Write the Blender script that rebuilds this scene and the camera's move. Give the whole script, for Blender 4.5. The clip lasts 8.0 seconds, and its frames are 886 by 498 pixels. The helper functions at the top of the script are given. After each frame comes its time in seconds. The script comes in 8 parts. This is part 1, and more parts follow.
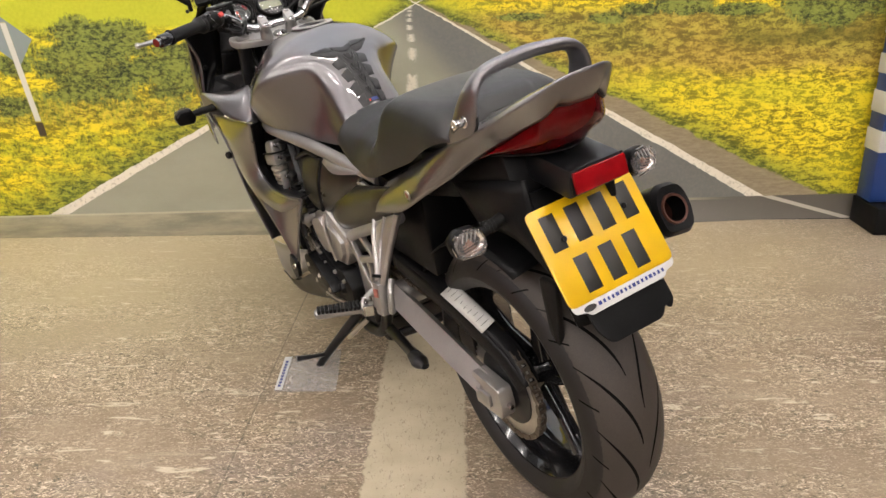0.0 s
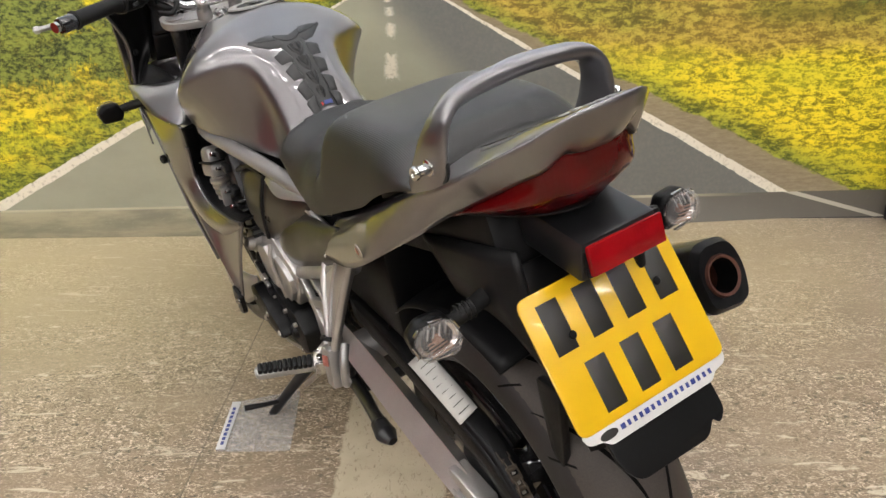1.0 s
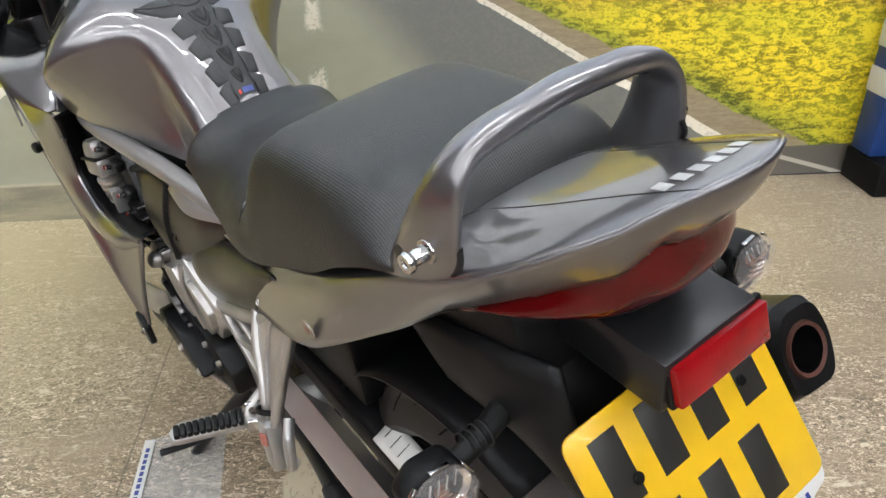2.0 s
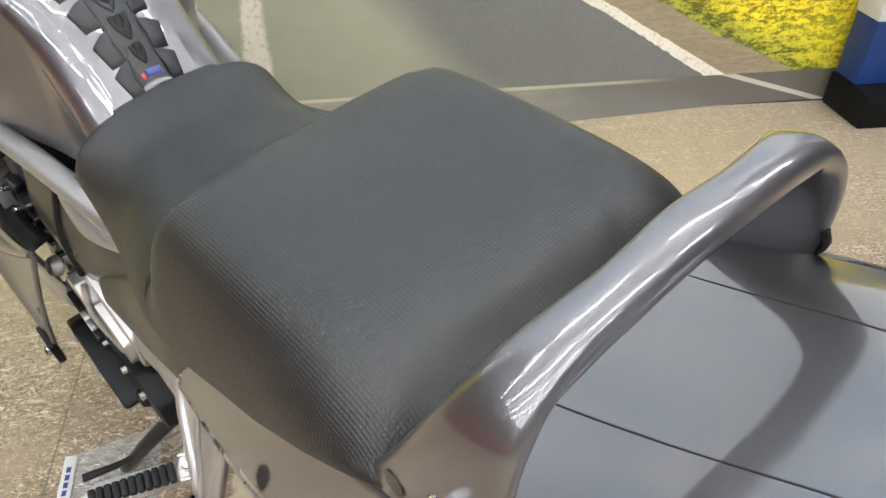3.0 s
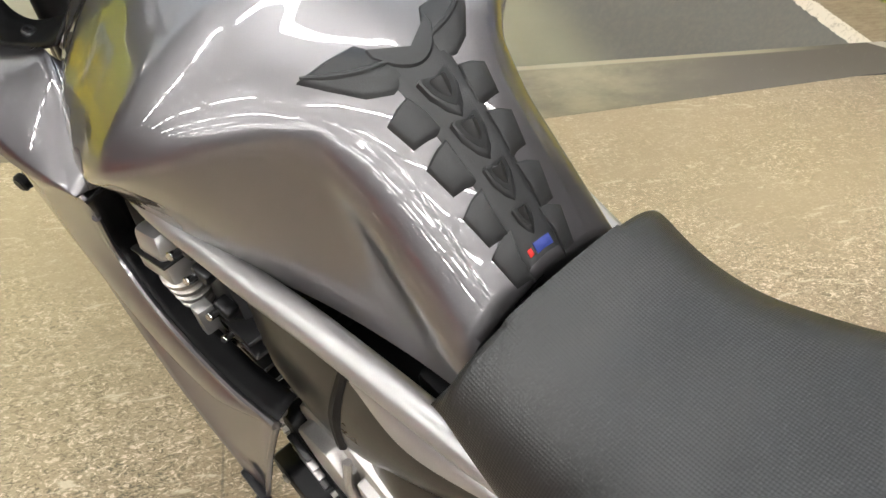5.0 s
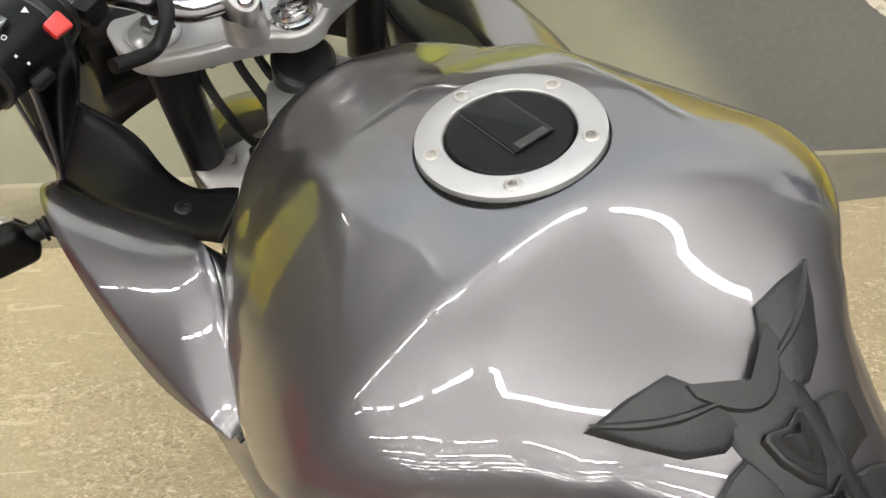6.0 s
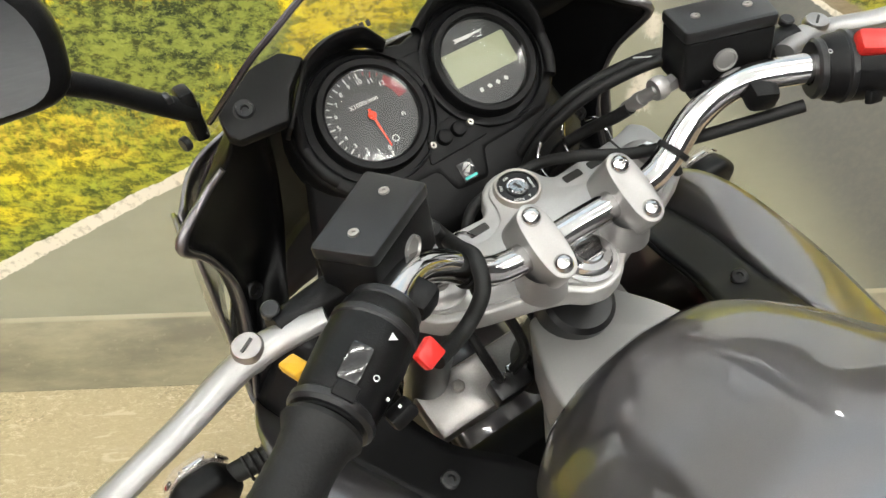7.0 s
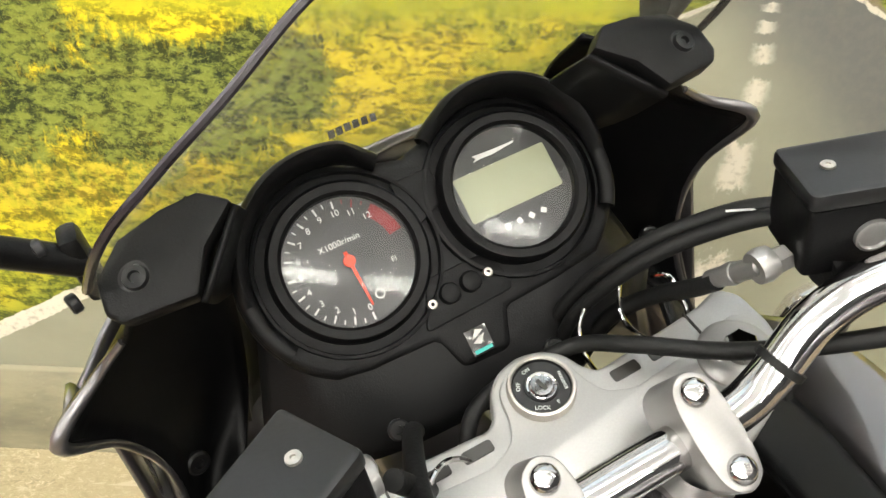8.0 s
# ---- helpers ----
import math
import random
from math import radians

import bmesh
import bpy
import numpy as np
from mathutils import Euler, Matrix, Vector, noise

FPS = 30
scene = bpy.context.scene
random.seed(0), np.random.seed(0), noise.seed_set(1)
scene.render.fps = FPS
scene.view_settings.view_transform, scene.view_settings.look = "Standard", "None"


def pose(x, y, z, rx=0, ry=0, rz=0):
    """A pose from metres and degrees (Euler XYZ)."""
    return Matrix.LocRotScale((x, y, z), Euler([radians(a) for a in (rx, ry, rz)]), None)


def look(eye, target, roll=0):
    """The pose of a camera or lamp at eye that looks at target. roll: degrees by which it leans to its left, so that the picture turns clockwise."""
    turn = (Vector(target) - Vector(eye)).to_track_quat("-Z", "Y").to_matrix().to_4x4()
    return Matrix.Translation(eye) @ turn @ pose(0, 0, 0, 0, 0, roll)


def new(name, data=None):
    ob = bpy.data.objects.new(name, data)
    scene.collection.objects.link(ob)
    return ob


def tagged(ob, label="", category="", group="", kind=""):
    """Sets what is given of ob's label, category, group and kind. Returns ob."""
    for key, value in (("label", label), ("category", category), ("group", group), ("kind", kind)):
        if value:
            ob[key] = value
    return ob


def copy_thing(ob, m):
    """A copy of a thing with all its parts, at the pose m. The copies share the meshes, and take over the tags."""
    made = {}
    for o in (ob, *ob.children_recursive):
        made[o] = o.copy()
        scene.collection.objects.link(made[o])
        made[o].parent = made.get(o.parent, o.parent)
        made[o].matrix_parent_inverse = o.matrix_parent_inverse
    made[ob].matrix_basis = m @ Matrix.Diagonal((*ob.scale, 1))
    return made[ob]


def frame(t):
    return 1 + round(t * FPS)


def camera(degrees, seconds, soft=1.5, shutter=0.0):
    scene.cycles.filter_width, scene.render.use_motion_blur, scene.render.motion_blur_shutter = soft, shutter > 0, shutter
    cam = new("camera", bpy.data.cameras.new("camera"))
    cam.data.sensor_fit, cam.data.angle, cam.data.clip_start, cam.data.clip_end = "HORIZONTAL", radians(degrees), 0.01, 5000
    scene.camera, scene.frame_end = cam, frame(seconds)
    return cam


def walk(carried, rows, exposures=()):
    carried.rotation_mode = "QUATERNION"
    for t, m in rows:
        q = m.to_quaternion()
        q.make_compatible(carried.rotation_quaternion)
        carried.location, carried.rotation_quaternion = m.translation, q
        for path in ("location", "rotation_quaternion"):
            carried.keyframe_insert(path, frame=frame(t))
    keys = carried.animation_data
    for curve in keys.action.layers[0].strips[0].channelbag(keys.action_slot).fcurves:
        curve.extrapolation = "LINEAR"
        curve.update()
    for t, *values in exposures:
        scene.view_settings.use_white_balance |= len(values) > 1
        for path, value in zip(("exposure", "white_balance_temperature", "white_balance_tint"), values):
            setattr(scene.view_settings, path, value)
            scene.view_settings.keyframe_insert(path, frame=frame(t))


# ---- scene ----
import functools

cam = camera(60.3, 8.0)
PATH = [
    (0, (0.044, 0.062, 1.139), (-0.005, 1.929, 0.424), -0.9),
    (0.5, (0.048, 0.267, 1.14), (0.0, 2.117, 0.381), -0.8),
    (1, (0.08, 0.481, 1.148), (0.044, 2.311, 0.343), -0.7),
    (1.2, (0.076, 0.551, 1.14), (0.062, 2.373, 0.314), -0.5),
    (2.3, (0.001, 0.914, 1.168), (0.235, 2.61, 0.134), 0.9),
    (2.5, (0.006, 0.972, 1.176), (0.265, 2.632, 0.092), 1.3),
    (3, (0.007, 1.114, 1.171), (0.305, 2.692, -0.021), 2.2),
    (3.5, (-0.045, 1.226, 1.158), (0.295, 2.729, -0.116), 2.9),
    (4, (-0.158, 1.353, 1.179), (0.222, 2.806, -0.142), 3.4),
    (4.2, (-0.209, 1.391, 1.187), (0.192, 2.821, -0.153), 3.6),
    (5.3, (-0.365, 1.661, 1.204), (-0.098, 3.077, -0.183), 3.6),
    (5.5, (-0.382, 1.736, 1.208), (-0.177, 3.173, -0.168), 2.7),
    (6, (-0.422, 1.824, 1.216), (-0.298, 3.307, -0.12), 1.4),
    (6.5, (-0.547, 1.913, 1.255), (-0.44, 3.454, -0.016), 0.8),
    (7, (-0.638, 2.006, 1.272), (-0.547, 3.61, 0.081), 1.0),
    (7.5, (-0.622, 2.137, 1.254), (-0.632, 3.771, 0.101), 1.0),
    (8, (-0.583, 2.217, 1.251), (-0.701, 3.854, 0.108), 0.3),
]
EXPOSURES = [(0, -0.04, 6500, 16), (1.2, -0.06, 6150, 12), (2.4, 0.20, 5700, 9), (3.4, 0.42, 6000, 10), (4.0, 0.52, 6150, 10), (5.5, 0.23, 6150, 10), (6.5, 0.19, 6250, 8), (7.2, 0.31, 6300, 7), (8.0, 0.40, 6500, 7)]
walk(cam, [(t, look(eye, target, roll)) for t, eye, target, roll in PATH], EXPOSURES)


# ---- world and light ----
world = bpy.data.worlds.new("hall_air")
scene.world = world
world.use_nodes = True
world.node_tree.nodes["Background"].inputs["Color"].default_value = (0.8, 0.82, 0.85, 1)
world.node_tree.nodes["Background"].inputs["Strength"].default_value = 0.05
LAMP = 44.0        # brightness of the ceiling tubes


# ---- mesh helpers ----
V = Vector


def smooth_path(pts, n=6, closed=False):
    """Catmull-Rom points through pts, n per span."""
    pts = [V(p) for p in pts]
    m = len(pts)
    out = []
    spans = m if closed else m - 1
    for i in range(spans):
        if closed:
            p0, p1, p2, p3 = (pts[(i + k) % m] for k in (-1, 0, 1, 2))
        else:
            p1, p2 = pts[i], pts[i + 1]
            p0 = pts[i - 1] if i else p1 * 2 - p2
            p3 = pts[i + 2] if i + 2 < m else p2 * 2 - p1
        for k in range(n):
            t = k / n
            out.append(0.5 * ((2 * p1) + (p2 - p0) * t + (2 * p0 - 5 * p1 + 4 * p2 - p3) * t * t + (3 * p1 - p0 - 3 * p2 + p3) * t ** 3))
    if not closed:
        out.append(pts[-1])
    return out


def ease(keys):
    """A smooth monotone curve through (x, value) keys."""
    xs = np.array([k[0] for k in keys], float)
    ys = np.array([k[1] for k in keys], float)
    h = np.diff(xs)
    d = np.diff(ys) / h
    s = np.zeros(len(xs))
    s[0], s[-1] = d[0], d[-1]
    for i in range(1, len(xs) - 1):
        s[i] = 0 if d[i - 1] * d[i] <= 0 else 2 * d[i - 1] * d[i] / (d[i - 1] + d[i])

    def f(x):
        x = min(max(x, xs[0]), xs[-1])
        i = min(max(int(np.searchsorted(xs, x)) - 1, 0), len(h) - 1)
        t = (x - xs[i]) / h[i]
        return float((2 * t ** 3 - 3 * t ** 2 + 1) * ys[i] + (t ** 3 - 2 * t * t + t) * h[i] * s[i] + (3 * t * t - 2 * t ** 3) * ys[i + 1] + (t ** 3 - t * t) * h[i] * s[i + 1])
    return f


def skin(fn, nu, nv, close_u=False, close_v=False):
    """A grid surface: fn(u, v) with u and v in 0..1."""
    bm = bmesh.new()
    cu, cv = (nu if close_u else nu + 1), (nv if close_v else nv + 1)
    g = [[bm.verts.new(fn(i / nu, j / nv)) for j in range(cv)] for i in range(cu)]
    for i in range(nu):
        for j in range(nv):
            bm.faces.new((g[i][j], g[(i + 1) % cu][j], g[(i + 1) % cu][(j + 1) % cv], g[i][(j + 1) % cv]))
    bmesh.ops.remove_doubles(bm, verts=bm.verts, dist=1e-5)
    bmesh.ops.recalc_face_normals(bm, faces=bm.faces)
    return bm


def tube(pts, r, seg=12, n=6, flat=1.0, closed=False):
    """A bar swept along a smooth path; r may be one radius or one per given point."""
    path = smooth_path(pts, n, closed)
    rs = [r] * len(pts) if isinstance(r, (int, float)) else list(r)
    rr = [rs[min(i // n, len(rs) - 1)] * (1 - (i % n) / n) + rs[min(i // n + 1, len(rs) - 1)] * ((i % n) / n) for i in range(len(path))]
    bm = bmesh.new()
    rings, up = [], V((0, 0, 1))
    for i, p in enumerate(path):
        d = (path[min(i + 1, len(path) - 1)] - path[max(i - 1, 0)]).normalized()
        if abs(d.dot(up)) > 0.95:
            up = V((0, 1, 0))
        a = d.cross(up).normalized()
        b = a.cross(d).normalized()
        up = b
        rings.append([bm.verts.new(p + rr[i] * (math.cos(2 * math.pi * k / seg) * a + flat * math.sin(2 * math.pi * k / seg) * b)) for k in range(seg)])
    for i in range(len(rings) - 1):
        for k in range(seg):
            bm.faces.new((rings[i][k], rings[i][(k + 1) % seg], rings[i + 1][(k + 1) % seg], rings[i + 1][k]))
    if not closed:
        bm.faces.new(rings[0][::-1])
        bm.faces.new(rings[-1])
    bmesh.ops.recalc_face_normals(bm, faces=bm.faces)
    return bm


def axes(at, z, x=(1, 0, 0)):
    """A matrix at a place with its z along z and its x near x."""
    z = V(z).normalized()
    y = z.cross(V(x)).normalized()
    xx = y.cross(z)
    m = Matrix((xx, y, z)).transposed().to_4x4()
    m.translation = V(at)
    return m


def bevel(bm, w, seg=2, angle=30):
    if w:
        ed = [e for e in bm.edges if len(e.link_faces) == 2 and e.calc_face_angle(0) > radians(angle)]
        bmesh.ops.bevel(bm, geom=ed, offset=w, segments=seg, profile=0.5, affect="EDGES", clamp_overlap=True)
    return bm


def box(sx, sy, sz, m=None, w=0.003, taper=1.0):
    """A bevelled box, its base centred on the origin of m; taper scales the top."""
    bm = bmesh.new()
    bmesh.ops.create_cube(bm, size=1)
    for v in bm.verts:
        k = taper if v.co.z > 0 else 1
        v.co = V((v.co.x * sx * k, v.co.y * sy * k, (v.co.z + 0.5) * sz))
    bevel(bm, w)
    if m is not None:
        bm.transform(m)
    return bm


def lathe(profile, seg=32, m=None, close=False):
    """A turned body round z from (radius, height) pairs."""
    bm = bmesh.new()
    rings = []
    for r, z in profile:
        if r < 1e-6:
            rings.append([bm.verts.new((0, 0, z))])
        else:
            rings.append([bm.verts.new((r * math.cos(2 * math.pi * k / seg), r * math.sin(2 * math.pi * k / seg), z)) for k in range(seg)])
    pairs = list(zip(rings, rings[1:])) + ([(rings[-1], rings[0])] if close else [])
    for a, b in pairs:
        for k in range(seg):
            q = [a[k % len(a)], a[(k + 1) % len(a)], b[(k + 1) % len(b)], b[k % len(b)]]
            q = [v for i, v in enumerate(q) if v not in q[:i]]
            if len(q) > 2:
                bm.faces.new(q)
    bmesh.ops.recalc_face_normals(bm, faces=bm.faces)
    if m is not None:
        bm.transform(m)
    return bm


def rod(r, h, m=None, w=0.001, seg=20, r2=None):
    r2 = r if r2 is None else r2
    w = min(w, h / 3, r / 2)
    return lathe([(0, 0), (r - w, 0), (r, w), (r2, h - w), (r2 - w, h), (0, h)], seg, m)


def prism(poly, h, m=None, w=0.0, seg=2):
    """An outline in the xy plane of m, raised by h along its z."""
    bm = bmesh.new()
    a = [bm.verts.new((p[0], p[1], 0)) for p in poly]
    b = [bm.verts.new((p[0], p[1], h)) for p in poly]
    n = len(poly)
    bm.faces.new(a[::-1])
    bm.faces.new(b)
    for i in range(n):
        bm.faces.new((a[i], a[(i + 1) % n], b[(i + 1) % n], b[i]))
    bmesh.ops.recalc_face_normals(bm, faces=bm.faces)
    bevel(bm, w, seg, 50)
    if m is not None:
        bm.transform(m)
    return bm


def rounded(poly, r, n=4):
    """A 2D outline with its corners rounded."""
    out = []
    m = len(poly)
    for i in range(m):
        p, a, b = V((*poly[i], 0)), V((*poly[i - 1], 0)), V((*poly[(i + 1) % m], 0))
        k = min(r, (a - p).length * 0.45, (b - p).length * 0.45)
        s, e = p + (a - p).normalized() * k, p + (b - p).normalized() * k
        for j in range(n + 1):
            t = j / n
            q = s * (1 - t) ** 2 + p * 2 * t * (1 - t) + e * t * t
            out.append((q.x, q.y))
    return out


def loft(a, b, nu=24, nv=8, bulge=(0, 0, 0)):
    """A panel between two smooth edges, pushed out by bulge in its middle."""
    pa, pb = smooth_path(a, 12), smooth_path(b, 12)

    def at(p, u):
        k = u * (len(p) - 1)
        i = min(int(k), len(p) - 2)
        return p[i].lerp(p[i + 1], k - i)
    bl = V(bulge)
    return skin(lambda u, v: at(pa, u).lerp(at(pb, u), v) + bl * (4 * v * (1 - v)) * min(1, 6 * u, 6 * (1 - u)), nu, nv)


def join(*bms):
    out = bms[0]
    for b in bms[1:]:
        me = bpy.data.meshes.new("tmp")
        b.to_mesh(me)
        out.from_mesh(me)
        bpy.data.meshes.remove(me)
        b.free()
    return out


def mirrored(bm):
    c = bm.copy()
    for v in c.verts:
        v.co.x = -v.co.x
    bmesh.ops.reverse_faces(c, faces=c.faces)
    return c


def part(name, bm, material, parent, label="", angle=38, thick=0.0):
    """One mesh object of a bmesh, under a thing or a part; thick: wall thickness of a shell."""
    me = bpy.data.meshes.new(name)
    bm.to_mesh(me)
    bm.free()
    me.polygons.foreach_set("use_smooth", [True] * len(me.polygons))
    me.set_sharp_from_angle(angle=radians(angle))
    me.materials.append(material)
    ob = new(name, me)
    ob.parent = parent
    if thick:
        md = ob.modifiers.new("wall", "SOLIDIFY")
        md.thickness, md.offset = thick, -1
    if label:
        tagged(ob, label)
    return ob


def words(name, text, size, m, material, parent, label="", depth=0.0002):
    """Raised lettering in the built-in font, centred on m."""
    cu = bpy.data.curves.new(name, "FONT")
    cu.body, cu.size, cu.align_x, cu.align_y, cu.extrude = text, size, "CENTER", "CENTER", depth
    cu.resolution_u = 3
    tmp = bpy.data.objects.new(name, cu)
    me = bpy.data.meshes.new_from_object(tmp)
    bpy.data.objects.remove(tmp)
    bpy.data.curves.remove(cu)
    me.transform(m)
    me.materials.clear()
    me.materials.append(material)
    ob = new(name, me)
    ob.parent = parent
    if label:
        tagged(ob, label)
    return ob


def thing(name, at, label, category, group=""):
    ob = new(name)
    ob.matrix_world = at
    ob.empty_display_size = 0.1
    return tagged(ob, label, category, group)


def single(name, bm, material, label="", category="", kind="", angle=38, m=None):
    ob = part(name, bm, material, None, angle=angle)
    if m is not None:
        ob.matrix_world = m
    return tagged(ob, label, category, "", kind)


# ---- materials ----
def material(name):
    m = bpy.data.materials.new(name)
    m.use_nodes = True
    nt = m.node_tree
    return m, nt, nt.nodes["Principled BSDF"]


def node(nt, kind, **kw):
    n = nt.nodes.new(kind)
    for k, v in kw.items():
        n.inputs[k.replace("_", " ")].default_value = v
    return n


PAINTED = 0.76     # how much of its nominal tone painted, printed and moulded stuff gives back


def surface(name, color, rough=0.5, metal=0.0, grain=300.0, vary=0.12, bump=0.05, blot=9.0, coat=0.0, coat_rough=0.03, rough_vary=0.12, spec=0.5):
    """A surface with grain and larger blotches in colour, gloss and relief; lengths in metres."""
    m, nt, b = material(name)
    if metal < 0.5:
        color = tuple(c * PAINTED for c in color)
    lk = nt.links.new
    pos = nt.nodes.new("ShaderNodeTexCoord")
    fine = node(nt, "ShaderNodeTexNoise", Scale=grain, Detail=4.0)
    wide = node(nt, "ShaderNodeTexNoise", Scale=blot, Detail=5.0, Roughness=0.6)
    lk(pos.outputs["Object"], fine.inputs["Vector"])
    lk(pos.outputs["Object"], wide.inputs["Vector"])
    mix = node(nt, "ShaderNodeMath")
    mix.operation = "ADD"
    lk(fine.outputs["Fac"], mix.inputs[0])
    lk(wide.outputs["Fac"], mix.inputs[1])
    ramp = nt.nodes.new("ShaderNodeMapRange")
    for k, v in (("From Min", 0.6), ("From Max", 1.4), ("To Min", 1 - vary), ("To Max", 1 + vary)):
        ramp.inputs[k].default_value = v
    lk(mix.outputs[0], ramp.inputs["Value"])
    tint = nt.nodes.new("ShaderNodeVectorMath")
    tint.operation = "SCALE"
    tint.inputs[0].default_value = color
    lk(ramp.outputs[0], tint.inputs["Scale"])
    lk(tint.outputs[0], b.inputs["Base Color"])
    rr = nt.nodes.new("ShaderNodeMapRange")
    for k, v in (("From Min", 0.3), ("From Max", 0.7), ("To Min", max(0.02, rough - rough_vary * rough)), ("To Max", min(1, rough + rough_vary * rough))):
        rr.inputs[k].default_value = v
    lk(wide.outputs["Fac"], rr.inputs["Value"])
    lk(rr.outputs[0], b.inputs["Roughness"])
    b.inputs["Metallic"].default_value = metal
    b.inputs["Specular IOR Level"].default_value = spec
    if coat:
        b.inputs["Coat Weight"].default_value, b.inputs["Coat Roughness"].default_value = coat, coat_rough
    if bump:
        bp = node(nt, "ShaderNodeBump", Strength=bump, Distance=0.001)
        lk(fine.outputs["Fac"], bp.inputs["Height"])
        lk(bp.outputs[0], b.inputs["Normal"])
    return m


PAINT = surface("gunmetal_paint", (0.136, 0.128, 0.133), 0.36, 0.85, 1500, 0.06, 0.0, 3, coat=1.0, coat_rough=0.015, rough_vary=0.0)
PAINT.node_tree.nodes["Principled BSDF"].inputs["Coat IOR"].default_value = 1.75
SILVER = surface("cast_alloy", (0.42, 0.405, 0.39), 0.36, 0.8, 600, 0.14, 0.12, 14)
YOKEPAINT = surface("pale_silver_paint", (0.39, 0.385, 0.375), 0.40, 0.55, 900, 0.07, 0.05, 12)
BRIGHT = surface("painted_silver", (0.32, 0.313, 0.307), 0.32, 0.7, 900, 0.06, 0.04, 10)
CHROME = surface("chrome", (0.56, 0.55, 0.55), 0.07, 1.0, 40, 0.04, 0.0, 12)
STEEL = surface("zinc_steel", (0.5, 0.47, 0.43), 0.35, 0.95, 300, 0.15, 0.05, 30)
PLASTIC = surface("black_plastic", (0.0048, 0.0048, 0.0052), 0.40, 0.0, 900, 0.25, 0.18, 8, spec=0.16)
DARK = surface("dark_grey_plastic", (0.0062, 0.0062, 0.0066), 0.46, 0.0, 900, 0.2, 0.2, 8, spec=0.18)
GLOSS = surface("gloss_black", (0.012, 0.012, 0.013), 0.12, 0.0, 500, 0.2, 0.02, 8, coat=0.6)
RUBBER = surface("black_rubber", (0.009, 0.009, 0.009), 0.55, 0.0, 500, 0.25, 0.25, 12, spec=0.26)
TYRE = surface("tyre_rubber", (0.014, 0.0125, 0.0115), 0.5, 0.0, 700, 0.3, 0.3, 10, spec=0.4)
GROOVE = surface("groove_black", (0.003, 0.003, 0.003), 0.8, 0.0, 400, 0.1, 0.0, 20, spec=0.1)
TREAD = surface("worn_tread", (0.058, 0.047, 0.039), 0.55, 0.0, 500, 0.3, 0.3, 8, spec=0.4)
OLIVE = surface("olive_black_plastic", (0.016, 0.0145, 0.012), 0.3, 0.0, 600, 0.2, 0.08, 8)
SATIN = surface("satin_black_metal", (0.014, 0.014, 0.015), 0.33, 0.2, 500, 0.2, 0.05, 10)
RUBBERPAD = surface("pad_rubber", (0.012, 0.012, 0.0125), 0.48, 0.0, 900, 0.2, 0.2, 20)
REDPLASTIC = surface("red_switch", (0.62, 0.025, 0.02), 0.35, 0.0, 400, 0.08, 0.03, 30)
YELLOWPL = surface("yellow_switch", (0.72, 0.40, 0.02), 0.35, 0.0, 400, 0.08, 0.03, 30)
ORANGE = surface("needle_orange", (0.9, 0.06, 0.01), 0.4, 0.0, 200, 0.04, 0.0, 20)
WHITE = surface("white_print", (0.72, 0.72, 0.70), 0.45, 0.0, 400, 0.06, 0.02, 20)
PALE = surface("pale_print", (0.45, 0.45, 0.45), 0.4, 0.0, 400, 0.06, 0.02, 20)
PAPER = surface("label_paper", (0.62, 0.61, 0.57), 0.4, 0.0, 400, 0.06, 0.02, 20)
INK = surface("black_print", (0.02, 0.018, 0.015), 0.4, 0.0, 400, 0.1, 0.0, 20)
INKBLUE = surface("blue_print", (0.03, 0.05, 0.25), 0.4, 0.0, 400, 0.1, 0.0, 20)
YELLOW = surface("plate_yellow", (0.83, 0.50, 0.005), 0.3, 0.0, 900, 0.04, 0.0, 8, coat=0.5, coat_rough=0.05)
BLUE = surface("stand_blue", (0.012, 0.045, 0.19), 0.4, 0.0, 400, 0.12, 0.03, 6)
CHAIN = surface("chain_steel", (0.16, 0.13, 0.10), 0.45, 0.9, 200, 0.4, 0.2, 40)
DISCSTEEL = surface("disc_steel", (0.38, 0.36, 0.34), 0.3, 1.0, 200, 0.12, 0.05, 30)
LCD = surface("lcd_green", (0.36, 0.38, 0.25), 0.3, 0.0, 600, 0.03, 0.0, 20)
FACE = surface("dial_black", (0.026, 0.026, 0.027), 0.45, 0.0, 900, 0.06, 0.0, 30)
REDBAND = surface("dial_red", (0.24, 0.008, 0.012), 0.5, 0.0, 900, 0.1, 0.0, 30)
TEAL = surface("teal_print", (0.05, 0.5, 0.45), 0.4, 0.0, 400, 0.1, 0.0, 20)
RUST = surface("exhaust_bore", (0.09, 0.03, 0.018), 0.7, 0.3, 200, 0.3, 0.2, 40)


